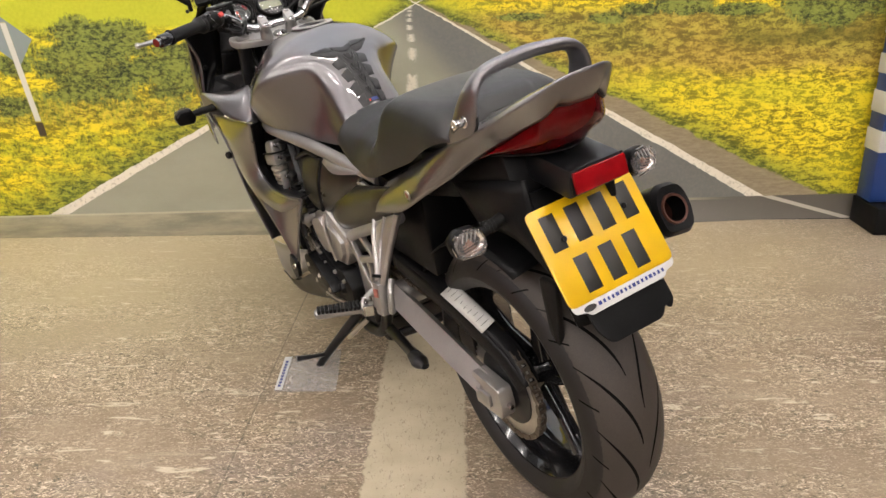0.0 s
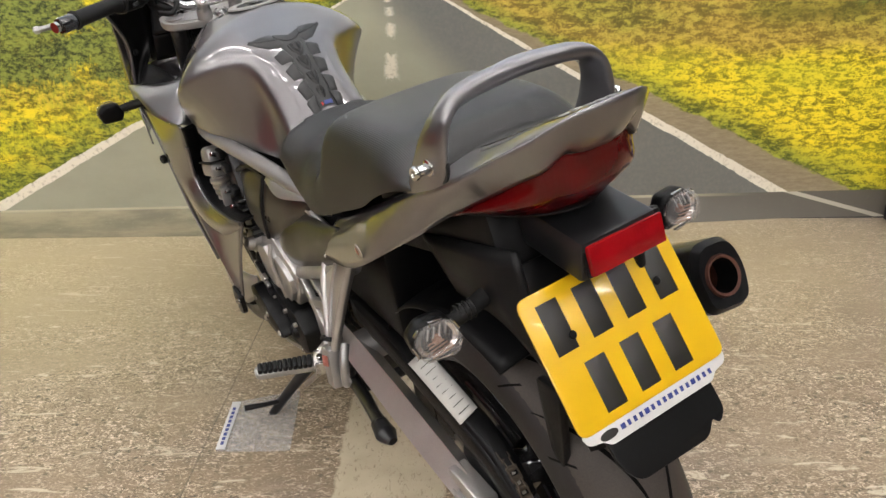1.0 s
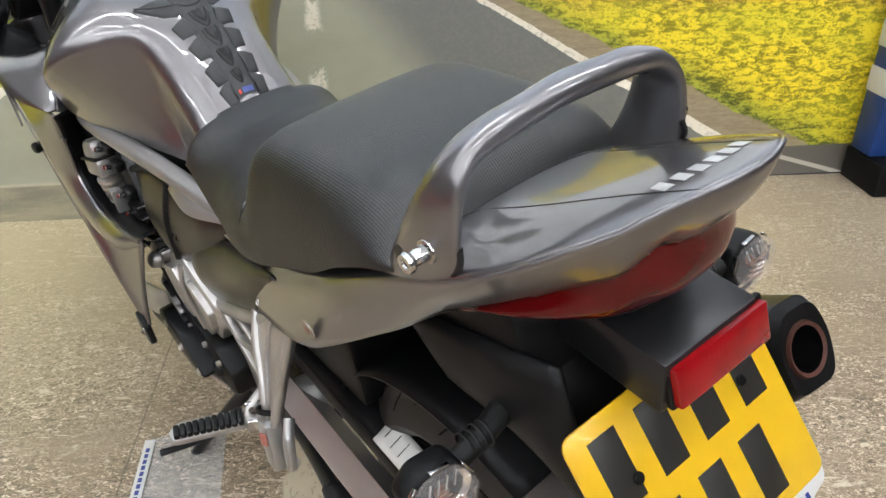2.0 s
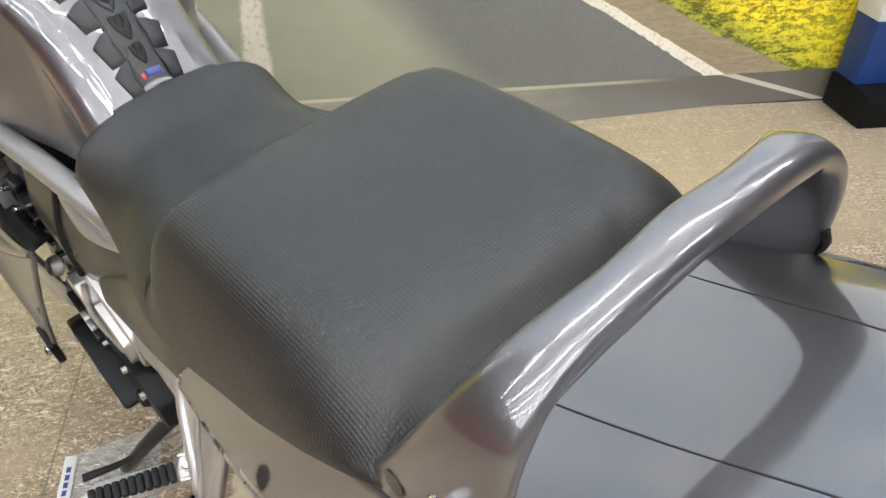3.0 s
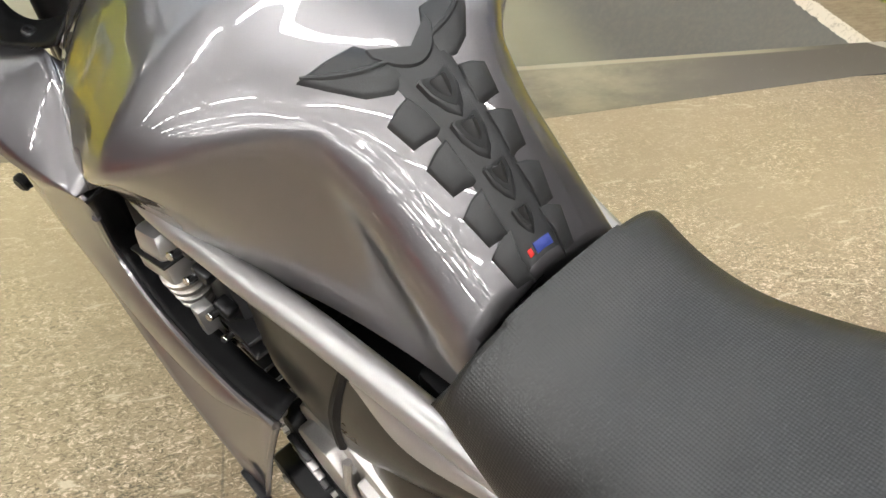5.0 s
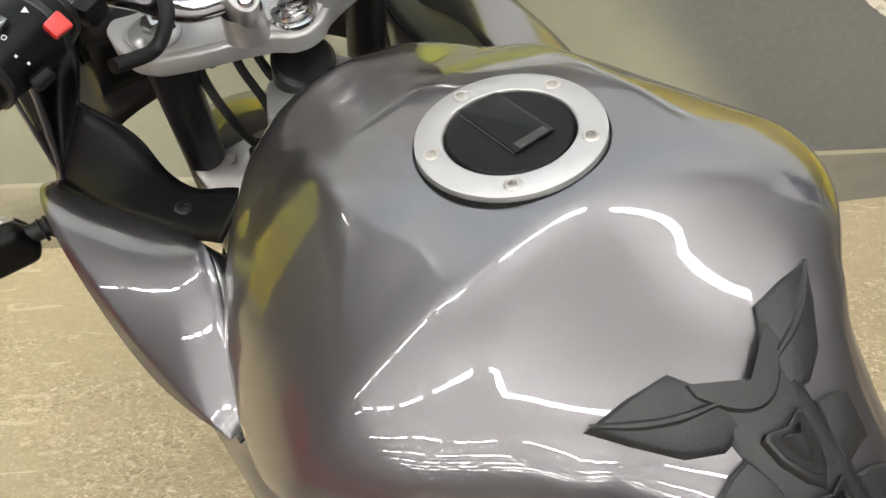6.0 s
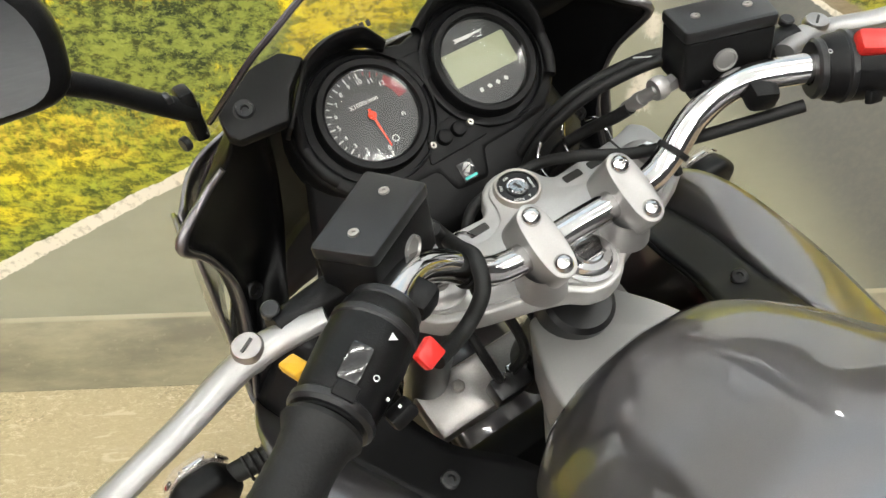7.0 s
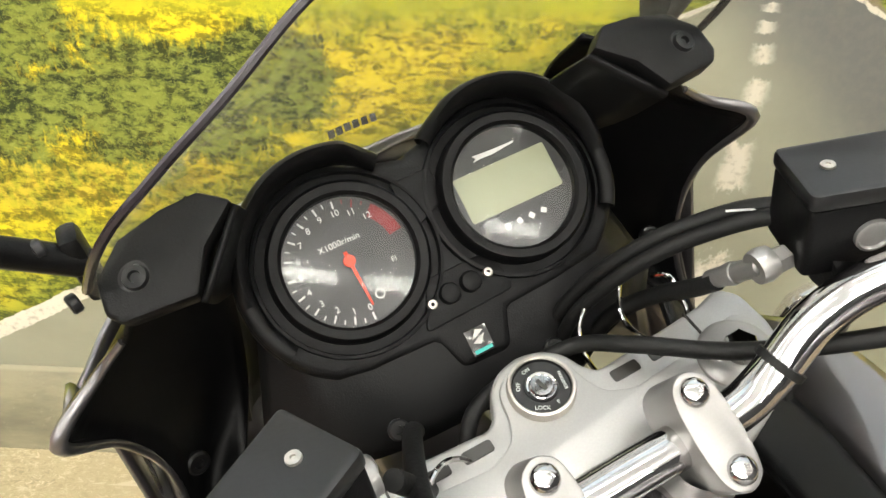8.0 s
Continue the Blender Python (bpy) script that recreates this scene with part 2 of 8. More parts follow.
def clear(name, color, rough=0.03, ior=1.45, alpha=0.12, streak=0.0):
    """Clear sheet: mostly let through, with a glossy face."""
    m, nt, b = material(name)
    b.inputs["Base Color"].default_value = (*color, 1)
    b.inputs["Roughness"].default_value = rough
    b.inputs["IOR"].default_value = ior
    t = nt.nodes.new("ShaderNodeBsdfTransparent")
    t.inputs["Color"].default_value = (*[0.85 + 0.15 * c for c in color], 1)
    mix = nt.nodes.new("ShaderNodeMixShader")
    no = node(nt, "ShaderNodeTexNoise", Scale=18.0, Detail=6.0)
    mr = nt.nodes.new("ShaderNodeMapRange")
    mr.inputs["To Min"].default_value, mr.inputs["To Max"].default_value = alpha * (1 - streak), alpha * (1 + streak)
    nt.links.new(no.outputs["Fac"], mr.inputs["Value"])
    nt.links.new(mr.outputs[0], mix.inputs[0])
    nt.links.new(t.outputs[0], mix.inputs[1])
    nt.links.new(b.outputs[0], mix.inputs[2])
    nt.links.new(mix.outputs[0], nt.nodes["Material Output"].inputs["Surface"])
    return m


def sheet(name, gloss, rough):
    """A clear cover that only mirrors a little."""
    m, nt, b = material(name)
    t = nt.nodes.new("ShaderNodeBsdfTransparent")
    q = nt.nodes.new("ShaderNodeBsdfGlossy")
    q.inputs["Roughness"].default_value = rough
    mix = nt.nodes.new("ShaderNodeMixShader")
    mix.inputs[0].default_value = gloss
    nt.links.new(t.outputs[0], mix.inputs[1])
    nt.links.new(q.outputs[0], mix.inputs[2])
    nt.links.new(mix.outputs[0], nt.nodes["Material Output"].inputs["Surface"])
    return m


SCREEN = clear("screen_acrylic", (0.75, 0.74, 0.66), 0.05, 1.49, 0.16, 0.5)
LENS = sheet("gauge_lens", 0.06, 0.12)
PERSPEX = clear("perspex_plate", (0.8, 0.8, 0.8), 0.12, 1.49, 0.16, 0.4)


def lamp_glass(name, color, rough=0.1):
    m, nt, b = material(name)
    b.inputs["Base Color"].default_value = (*color, 1)
    b.inputs["Roughness"].default_value = rough
    b.inputs["Coat Weight"].default_value = 0.25
    b.inputs["Specular IOR Level"].default_value = 0.2
    w = node(nt, "ShaderNodeTexWave", Scale=60.0, Distortion=0.3)
    w.bands_direction = "X"
    co = nt.nodes.new("ShaderNodeTexCoord")
    nt.links.new(co.outputs["Object"], w.inputs["Vector"])
    bp = node(nt, "ShaderNodeBump", Strength=0.03, Distance=0.002)
    nt.links.new(w.outputs["Fac"], bp.inputs["Height"])
    nt.links.new(bp.outputs[0], b.inputs["Normal"])
    no = node(nt, "ShaderNodeTexNoise", Scale=22.0, Detail=2.0)
    nt.links.new(co.outputs["Object"], no.inputs["Vector"])
    mr = nt.nodes.new("ShaderNodeMapRange")
    mr.inputs["To Min"].default_value, mr.inputs["To Max"].default_value = 0.55, 1.5
    nt.links.new(no.outputs["Fac"], mr.inputs["Value"])
    sc = nt.nodes.new("ShaderNodeVectorMath")
    sc.operation = "SCALE"
    sc.inputs[0].default_value = color
    nt.links.new(mr.outputs[0], sc.inputs["Scale"])
    nt.links.new(sc.outputs[0], b.inputs["Base Color"])
    return m


REDLENS = lamp_glass("red_lens", (0.070, 0.0005, 0.0010))
REFLECTOR = lamp_glass("red_reflector", (0.22, 0.003, 0.005))
CLEARLENS = clear("clear_lens", (0.80, 0.76, 0.74), 0.05, 1.5, 0.12, 0.3)
BOWL = surface("lamp_bowl", (0.78, 0.73, 0.70), 0.25, 0.9, 200, 0.3, 0.2, 60)
AMBER = surface("amber_rib", (0.30, 0.15, 0.10), 0.3, 0.2, 300, 0.3, 0.1, 60)


def vinyl():
    """Seat cover: small woven dots pressed into soft black vinyl."""
    m, nt, b = material("seat_vinyl")
    co = nt.nodes.new("ShaderNodeTexCoord")
    flat = nt.nodes.new("ShaderNodeUVMap")
    flat.uv_map = "weave"
    vo = node(nt, "ShaderNodeTexVoronoi", Scale=370.0, Randomness=0.04)
    vo.voronoi_dimensions = "2D"
    nt.links.new(flat.outputs[0], vo.inputs["Vector"])
    wide = node(nt, "ShaderNodeTexNoise", Scale=7.0, Detail=5.0)
    nt.links.new(co.outputs["Object"], wide.inputs["Vector"])
    bp = node(nt, "ShaderNodeBump", Strength=0.42, Distance=0.0010)
    nt.links.new(vo.outputs["Distance"], bp.inputs["Height"])
    nt.links.new(bp.outputs[0], b.inputs["Normal"])
    mr = nt.nodes.new("ShaderNodeMapRange")
    mr.inputs["To Min"].default_value, mr.inputs["To Max"].default_value = 0.8, 1.25
    nt.links.new(wide.outputs["Fac"], mr.inputs["Value"])
    sc = nt.nodes.new("ShaderNodeVectorMath")
    sc.operation = "SCALE"
    sc.inputs[0].default_value = (0.0075, 0.0074, 0.0071)
    nt.links.new(mr.outputs[0], sc.inputs["Scale"])
    nt.links.new(sc.outputs[0], b.inputs["Base Color"])
    b.inputs["Roughness"].default_value = 0.43
    b.inputs["Specular IOR Level"].default_value = 0.56
    return m


VINYL = vinyl()


# ---- the hall: printed floor, printed wall, ceiling with tubes ----
class Graph:
    """Short names for the maths of a material."""

    def __init__(self, name):
        self.mat, self.nt, self.bsdf = material(name)
        g = self.nt.nodes.new("ShaderNodeNewGeometry")
        s = self.nt.nodes.new("ShaderNodeSeparateXYZ")
        self.nt.links.new(g.outputs["Position"], s.inputs[0])
        self.pos, self.x, self.y, self.z = g.outputs["Position"], s.outputs[0], s.outputs[1], s.outputs[2]

    def op(self, kind, *args):
        n = self.nt.nodes.new("ShaderNodeMath")
        n.operation = kind
        for i, a in enumerate(args):
            if isinstance(a, (int, float)):
                n.inputs[i].default_value = a
            else:
                self.nt.links.new(a, n.inputs[i])
        return n.outputs[0]

    def add(self, a, b):
        return self.op("ADD", a, b)

    def sub(self, a, b):
        return self.op("SUBTRACT", a, b)

    def mul(self, a, b):
        return self.op("MULTIPLY", a, b)

    def step(self, v, lo, hi):
        n = self.nt.nodes.new("ShaderNodeMapRange")
        n.interpolation_type = "SMOOTHSTEP"
        self.nt.links.new(v, n.inputs["Value"])
        n.inputs["From Min"].default_value, n.inputs["From Max"].default_value = lo, hi
        return n.outputs[0]

    def noise(self, scale, detail=4.0, stretch=(1, 1, 1), rough=0.55, shift=0.0, swirl=0.0):
        m = self.nt.nodes.new("ShaderNodeMapping")
        m.inputs["Scale"].default_value, m.inputs["Location"].default_value = stretch, (shift, shift, shift)
        self.nt.links.new(self.pos, m.inputs["Vector"])
        n = node(self.nt, "ShaderNodeTexNoise", Scale=scale, Detail=detail, Roughness=rough, Distortion=swirl)
        self.nt.links.new(m.outputs[0], n.inputs["Vector"])
        return n.outputs["Fac"]

    def cells(self, scale, stretch=(1, 1, 1), out="Distance"):
        m = self.nt.nodes.new("ShaderNodeMapping")
        m.inputs["Scale"].default_value = stretch
        self.nt.links.new(self.pos, m.inputs["Vector"])
        n = node(self.nt, "ShaderNodeTexVoronoi", Scale=scale)
        self.nt.links.new(m.outputs[0], n.inputs["Vector"])
        return n.outputs[out]

    def mix(self, fac, a, b):
        n = self.nt.nodes.new("ShaderNodeMix")
        n.data_type = "RGBA"
        for i, v in ((0, fac), (6, a), (7, b)):
            if isinstance(v, tuple):
                n.inputs[i].default_value = (*v, 1)
            elif isinstance(v, (int, float)):
                n.inputs[i].default_value = v
            else:
                self.nt.links.new(v, n.inputs[i])
        return n.outputs[2]

    def finish(self, color, rough=0.6, height=None, strength=0.2, dist=0.002, spec=0.3, given=PAINTED):
        tone = self.nt.nodes.new("ShaderNodeVectorMath")
        tone.operation = "SCALE"
        tone.inputs["Scale"].default_value = given
        self.nt.links.new(color, tone.inputs[0])
        self.nt.links.new(tone.outputs[0], self.bsdf.inputs["Base Color"])
        if isinstance(rough, (int, float)):
            self.bsdf.inputs["Roughness"].default_value = rough
        else:
            self.nt.links.new(rough, self.bsdf.inputs["Roughness"])
        self.bsdf.inputs["Specular IOR Level"].default_value = spec
        if height is not None:
            bp = node(self.nt, "ShaderNodeBump", Strength=strength, Distance=dist)
            self.nt.links.new(height, bp.inputs["Height"])
            self.nt.links.new(bp.outputs[0], self.bsdf.inputs["Normal"])
        return self.mat


def mural_print():
    """The printed scene on the wall: a country road between fields of yellow flowers, with hedges and a pale sky."""
    g = Graph("mural_print")
    wob = g.sub(g.noise(9, 3), 0.5)
    fine = g.noise(70, 4, shift=3)
    edge = g.add(g.mul(wob, 0.03), g.mul(g.sub(fine, 0.5), 0.02))
    x = g.add(g.x, edge)
    rest = g.op("MAXIMUM", g.sub(0.985, g.z), 0.015)
    xl = g.sub(g.mul(g.sub(g.z, 0.05), 1.887), 1.86)
    xr = g.sub(1.41, g.mul(g.sub(g.z, 0.11), 1.82))
    dl, dr = g.sub(x, xl), g.sub(xr, x)                       # inside the road: both positive
    road = g.mul(g.step(dl, -0.004, 0.004), g.step(dr, -0.004, 0.004))
    # fields: short curling strokes of grass and flowers
    blades = g.noise(30, 5, (0.75, 1, 1.8), 0.66, 0, 0.5)
    fleck = g.noise(85, 4, (1.1, 1, 1.1), 0.65, 2, 0.6)
    stroke = g.add(g.mul(blades, 0.68), g.mul(fleck, 0.32))
    clump = g.noise(6.5, 5, (1, 1, 1.8), 0.6, 5)
    tuft = g.noise(34, 5, (1.8, 1, 1.0), 0.7, 8, 0.5)
    broad = g.noise(2.2, 3, (1, 1, 2.2), 0.5, 11)
    yellow = g.mix(g.step(stroke, 0.42, 0.56), (0.26, 0.22, 0.012), (0.90, 0.70, 0.025))
    green = g.mix(g.step(stroke, 0.41, 0.60), (0.050, 0.075, 0.014), (0.34, 0.37, 0.045))
    ochre = g.mix(g.step(stroke, 0.41, 0.60), (0.23, 0.155, 0.025), (0.62, 0.44, 0.075))
    lime = g.mix(g.step(stroke, 0.30, 0.70), (0.36, 0.38, 0.020), (0.66, 0.62, 0.035))
    right = g.step(g.x, -0.2, 0.3)
    # right of the road: verge, bright flowers, then brown grass up to the far field
    zr = g.add(g.z, g.mul(g.sub(clump, 0.5), 0.18))
    rside = g.mix(g.step(zr, 0.60, 0.72), g.mix(g.mul(g.step(broad, 0.40, 0.65), 0.45), yellow, lime), ochre)
    rside = g.mix(g.mul(g.step(zr, 0.66, 0.80), g.mul(g.step(broad, 0.42, 0.62), 0.5)), rside, green)
    shade = g.mul(g.step(g.sub(0.05, g.op("ABSOLUTE", g.sub(g.add(g.z, g.mul(wob, 0.08)), g.add(0.70, g.mul(g.x, 0.075))))), -0.01, 0.05), g.step(g.x, 0.95, 1.35))
    rside = g.mix(g.mul(shade, 0.6), rside, (0.10, 0.095, 0.014))
    rside = g.mix(g.step(g.add(g.z, g.mul(wob, 0.05)), 0.90, 0.95), rside, yellow)
    # left: lime meadow above the hedge, mixed flowers below
    lside = g.mix(g.mul(g.sub(1.0, g.step(clump, 0.40, 0.62)), 0.80), yellow, g.mix(g.step(tuft, 0.40, 0.58), green, lime))
    lside = g.mix(g.mul(g.step(g.sub(0.085, g.op("ABSOLUTE", g.sub(g.add(g.z, g.mul(wob, 0.15)), 0.53))), -0.03, 0.06), 0.6), lside, g.mix(g.step(tuft, 0.4, 0.62), green, ochre))
    lside = g.mix(g.step(g.add(g.z, g.mul(wob, 0.06)), 0.84, 0.90), lside, g.mix(fine, (0.44, 0.47, 0.02), (0.62, 0.62, 0.04)))
    field = g.mix(right, lside, rside)
    # dark grass roots along both verges
    away = g.op("MINIMUM", g.op("ABSOLUTE", g.add(dl, 0.0)), g.op("ABSOLUTE", g.add(dr, g.mul(rest, 0.26))))
    root = g.sub(1.0, g.step(g.add(g.op("DIVIDE", away, g.add(0.35, rest)), g.mul(g.sub(clump, 0.5), 0.34)), 0.0, 0.33))
    field = g.mix(g.mul(root, 0.9), field, green)
    # hedges and bushes
    leaf = g.noise(48, 5, (0.9, 1, 1.5), 0.66, 21, 0.3)
    mass = g.noise(13, 3, (1, 1, 1.2), 0.5, 17)
    leafy = g.mix(g.step(g.add(g.mul(leaf, 0.95), g.mul(mass, 0.30)), 0.51, 0.74), (0.022, 0.035, 0.012), (0.25, 0.29, 0.055))
    leafy = g.mix(g.mul(g.step(g.noise(120, 3, (1, 1, 1.2), 0.6, 33, 1.0), 0.52, 0.64), 0.45), leafy, (0.38, 0.42, 0.10))
    for bx, bz, rx, rz in ((-1.55, 0.70, 0.30, 0.16), (-1.20, 0.70, 0.30, 0.14), (-1.42, 0.82, 0.20, 0.09), (-1.63, 0.86, 0.10, 0.07), (-0.98, 0.76, 0.16, 0.09),
                           (-1.95, 0.55, 0.10, 0.05), (-1.9, 0.72, 0.08, 0.06), (1.60, 0.96, 0.26, 0.13), (0.98, 0.94, 0.15, 0.05), (0.66, 0.89, 0.10, 0.028), (0.80, 0.92, 0.10, 0.03), (1.22, 0.92, 0.14, 0.028), (0.30, 0.90, 0.12, 0.02)):
        ex = g.op("POWER", g.mul(g.sub(g.x, bx), 1 / rx), 2.0)
        ez = g.op("POWER", g.mul(g.sub(g.z, bz), 1 / rz), 2.0)
        d = g.add(g.add(ex, ez), g.add(g.mul(g.sub(clump, 0.5), 2.6), g.mul(g.sub(tuft, 0.5), 2.0)))
        field = g.mix(g.mul(g.sub(1.0, g.step(d, 0.55, 1.1)), 0.95), field, leafy)
    # asphalt
    grey = g.mix(g.noise(3.0, 6, (1, 1, 2), 0.6, 2), (0.27, 0.270, 0.20), (0.41, 0.40, 0.295))
    grey = g.mix(g.step(g.sub(dr, g.mul(rest, 0.9)), 0.0, 0.25), (0.165, 0.165, 0.150), grey)
    grey = g.mix(g.mul(g.sub(fine, 0.4), 0.35), grey, (0.40, 0.37, 0.26))
    paint = g.mix(g.step(fine, 0.3, 0.5), (0.55, 0.50, 0.40), (0.80, 0.74, 0.62))
    w_line = g.add(g.mul(rest, 0.042), 0.003)
    edge_l = g.step(g.sub(w_line, g.op("ABSOLUTE", g.sub(dl, w_line))), -0.003, 0.002)
    edge_r = g.step(g.sub(w_line, g.op("ABSOLUTE", g.sub(dr, w_line))), -0.003, 0.002)
    mid = g.sub(w_line, g.op("ABSOLUTE", g.add(x, 0.165)))
    dash = g.op("SINE", g.op("DIVIDE", 6.0, g.add(rest, 0.06)))
    worn = g.step(g.add(g.mul(dash, 0.25), g.noise(30, 4, (1, 1, 0.6), 0.7, 6)), 0.42, 0.56)
    dashes = g.mul(g.step(mid, -0.012, 0.008), worn)
    grey = g.mix(g.mul(dashes, 0.8), grey, paint)
    # gravel shoulder right of the road
    gravel = g.mix(g.noise(40, 5, (0.6, 1, 2.5), 0.7, 9), (0.16, 0.125, 0.075), (0.44, 0.36, 0.23))
    should = g.mul(g.step(g.add(g.add(dr, g.mul(rest, 0.30)), g.mul(g.sub(clump, 0.5), 0.16)), -0.006, 0.02), g.step(g.sub(0.0, dr), -0.01, 0.0))
    color = g.mix(road, field, grey)
    color = g.mix(should, color, gravel)
    color = g.mix(g.op("MAXIMUM", edge_l, edge_r), color, paint)
    # a slim white marker post and its dark foot
    px = g.add(g.sub(g.x, -1.835), g.mul(g.sub(g.z, 0.43), 0.16))
    post = g.mul(g.step(g.sub(0.013, g.op("ABSOLUTE", px)), -0.002, 0.002), g.mul(g.step(g.z, 0.475, 0.485), g.sub(1.0, g.step(g.z, 0.90, 0.91))))
    foot = g.mul(g.step(g.sub(0.017, g.op("ABSOLUTE", px)), -0.002, 0.002), g.mul(g.step(g.z, 0.40, 0.42), g.sub(1.0, g.step(g.z, 0.47, 0.48))))
    color = g.mix(foot, g.mix(post, color, (0.62, 0.60, 0.52)), (0.07, 0.05, 0.03))
    # the grey back of a road sign on that post
    sx, sz = g.add(g.sub(g.x, -1.905), g.mul(g.sub(g.z, 0.84), 0.3)), g.sub(g.z, 0.835)
    plate = g.step(g.sub(0.105, g.add(g.op("ABSOLUTE", sx), g.op("ABSOLUTE", g.mul(sz, 0.95)))), -0.002, 0.002)
    color = g.mix(g.mul(plate, g.sub(1.0, post)), color, g.mix(g.noise(5, 3), (0.20, 0.25, 0.25), (0.30, 0.34, 0.32)))
    # far fields and sky above, out of view; pale clouds added to brighten reflections
    hill = g.add(g.z, g.mul(g.sub(g.noise(1.3, 3), 0.5), 0.18))
    cloud = g.noise(1.1, 6, (0.6, 1, 1.4), 0.6, 51)
    sky = g.mix(g.step(g.z, 1.3, 2.8), (0.78, 0.84, 0.88), (0.50, 0.64, 0.80))
    sky = g.mix(g.step(cloud, 0.42, 0.62), sky, (0.90, 0.90, 0.90))
    color = g.mix(g.step(hill, 1.13, 1.16), color, sky)
    return g.finish(color, 0.42, g.noise(260, 2), 0.06, 0.001, 0.35, 0.92)


def floor_print():
    """The printed floor: worn tan road surface with chips and a broad white line."""
    g = Graph("floor_print")
    big = g.noise(1.6, 6, (1, 1, 1), 0.62)
    mid = g.noise(6, 6, (0.7, 1.6, 1), 0.65, 4)
    chip = g.noise(95, 4, (0.75, 1.25, 1), 0.6, 7, 1.6)
    patch = g.step(g.add(g.mul(g.noise(3.2, 5, (0.8, 1.3, 1), 0.6, 9), 0.7), g.mul(mid, 0.3)), 0.40, 0.58)
    sliver = g.noise(26, 4, (0.32, 1.5, 1), 0.6, 31, 1.0)
    base = g.mix(g.step(big, 0.32, 0.66), (0.23, 0.168, 0.108), (0.365, 0.28, 0.188))
    base = g.mix(g.mul(g.step(mid, 0.48, 0.75), 0.55), base, (0.47, 0.385, 0.265))
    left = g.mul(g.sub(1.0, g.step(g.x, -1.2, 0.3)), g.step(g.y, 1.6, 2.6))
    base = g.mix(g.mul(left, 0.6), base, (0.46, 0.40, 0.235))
    mauve = g.mul(g.step(g.noise(1.9, 4, (0.8, 1.2, 1), 0.6, 41), 0.46, 0.66), g.sub(1.0, g.step(g.y, 1.4, 2.4)))
    base = g.mix(g.mul(mauve, 0.6), base, (0.285, 0.235, 0.205))
    amount = g.add(0.28, g.mul(patch, 0.72))
    base = g.mix(g.mul(g.step(g.sub(1.0, chip), 0.53, 0.62), g.mul(amount, 0.9)), base, (0.090, 0.078, 0.050))
    base = g.mix(g.mul(g.step(chip, 0.54, 0.63), g.mul(amount, 1.0)), base, (0.86, 0.70, 0.53))
    base = g.mix(g.mul(g.step(sliver, 0.61, 0.68), 0.75), base, (0.76, 0.66, 0.49))
    stone = chip
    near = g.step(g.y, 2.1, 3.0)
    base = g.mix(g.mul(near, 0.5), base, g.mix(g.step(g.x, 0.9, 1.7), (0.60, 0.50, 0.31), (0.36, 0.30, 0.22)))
    streak = g.step(g.noise(5, 5, (0.35, 3.0, 1), 0.6, 12), 0.57, 0.72)
    base = g.mix(g.mul(streak, 0.35), base, (0.56, 0.47, 0.33))
    ex = g.mul(g.sub(g.noise(28, 4, shift=1), 0.5), 0.03)
    wx = g.sub(0.122, g.op("ABSOLUTE", g.add(g.add(g.x, ex), 0.070)))
    line = g.mul(g.step(wx, -0.004, 0.006), g.sub(1.0, g.step(g.y, 2.85, 2.9)))
    worn = g.sub(1.0, g.mul(g.step(g.noise(60, 5, (1.6, 0.6, 1), 0.65, 14, 1.5), 0.56, 0.66), 0.75))
    white = g.mix(g.noise(11, 5, shift=6), (0.46, 0.38, 0.25), (0.74, 0.65, 0.48))
    base = g.mix(g.mul(line, worn), base, white)
    # a hairline joint between two widths of print
    joint = g.step(g.sub(0.0022, g.op("ABSOLUTE", g.add(g.add(g.x, g.mul(ex, 0.15)), 0.52))), -0.0004, 0.0004)
    base = g.mix(g.mul(joint, 0.5), base, (0.10, 0.085, 0.06))
    # unseen dark floor beyond the printed bay, added to darken the bike's reflections
    bay = g.mul(g.step(g.x, -2.62, -2.60), g.step(g.y, -1.92, -1.90))
    base = g.mix(bay, g.mix(g.noise(300, 3), (0.016, 0.016, 0.018), (0.038, 0.037, 0.039)), base)
    rough = g.add(0.42, g.mul(mid, 0.25))
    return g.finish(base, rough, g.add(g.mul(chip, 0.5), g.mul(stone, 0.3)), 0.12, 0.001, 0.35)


def cove_print():
    """The strip of printed asphalt that runs up from floor to wall."""
    g = Graph("cove_print")
    n = g.noise(5, 6, (0.7, 2, 2), 0.65)
    c = g.mix(g.step(n, 0.35, 0.7), (0.19, 0.17, 0.115), (0.33, 0.295, 0.19))
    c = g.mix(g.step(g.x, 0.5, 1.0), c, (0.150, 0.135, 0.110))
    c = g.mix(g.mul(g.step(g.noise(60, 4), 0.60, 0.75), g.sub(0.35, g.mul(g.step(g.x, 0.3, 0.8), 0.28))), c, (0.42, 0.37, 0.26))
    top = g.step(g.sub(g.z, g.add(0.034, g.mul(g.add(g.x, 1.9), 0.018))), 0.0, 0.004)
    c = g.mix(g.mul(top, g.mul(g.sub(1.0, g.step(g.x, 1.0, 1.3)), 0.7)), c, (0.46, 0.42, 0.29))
    lx = g.sub(0.030, g.op("ABSOLUTE", g.sub(g.sub(g.x, 1.43), g.mul(g.sub(0.105, g.z), 3.6))))
    c = g.mix(g.mul(g.step(lx, -0.006, 0.006), 0.9), c, (0.62, 0.56, 0.46))
    return g.finish(c, 0.5, n, 0.15, 0.002, 0.3)


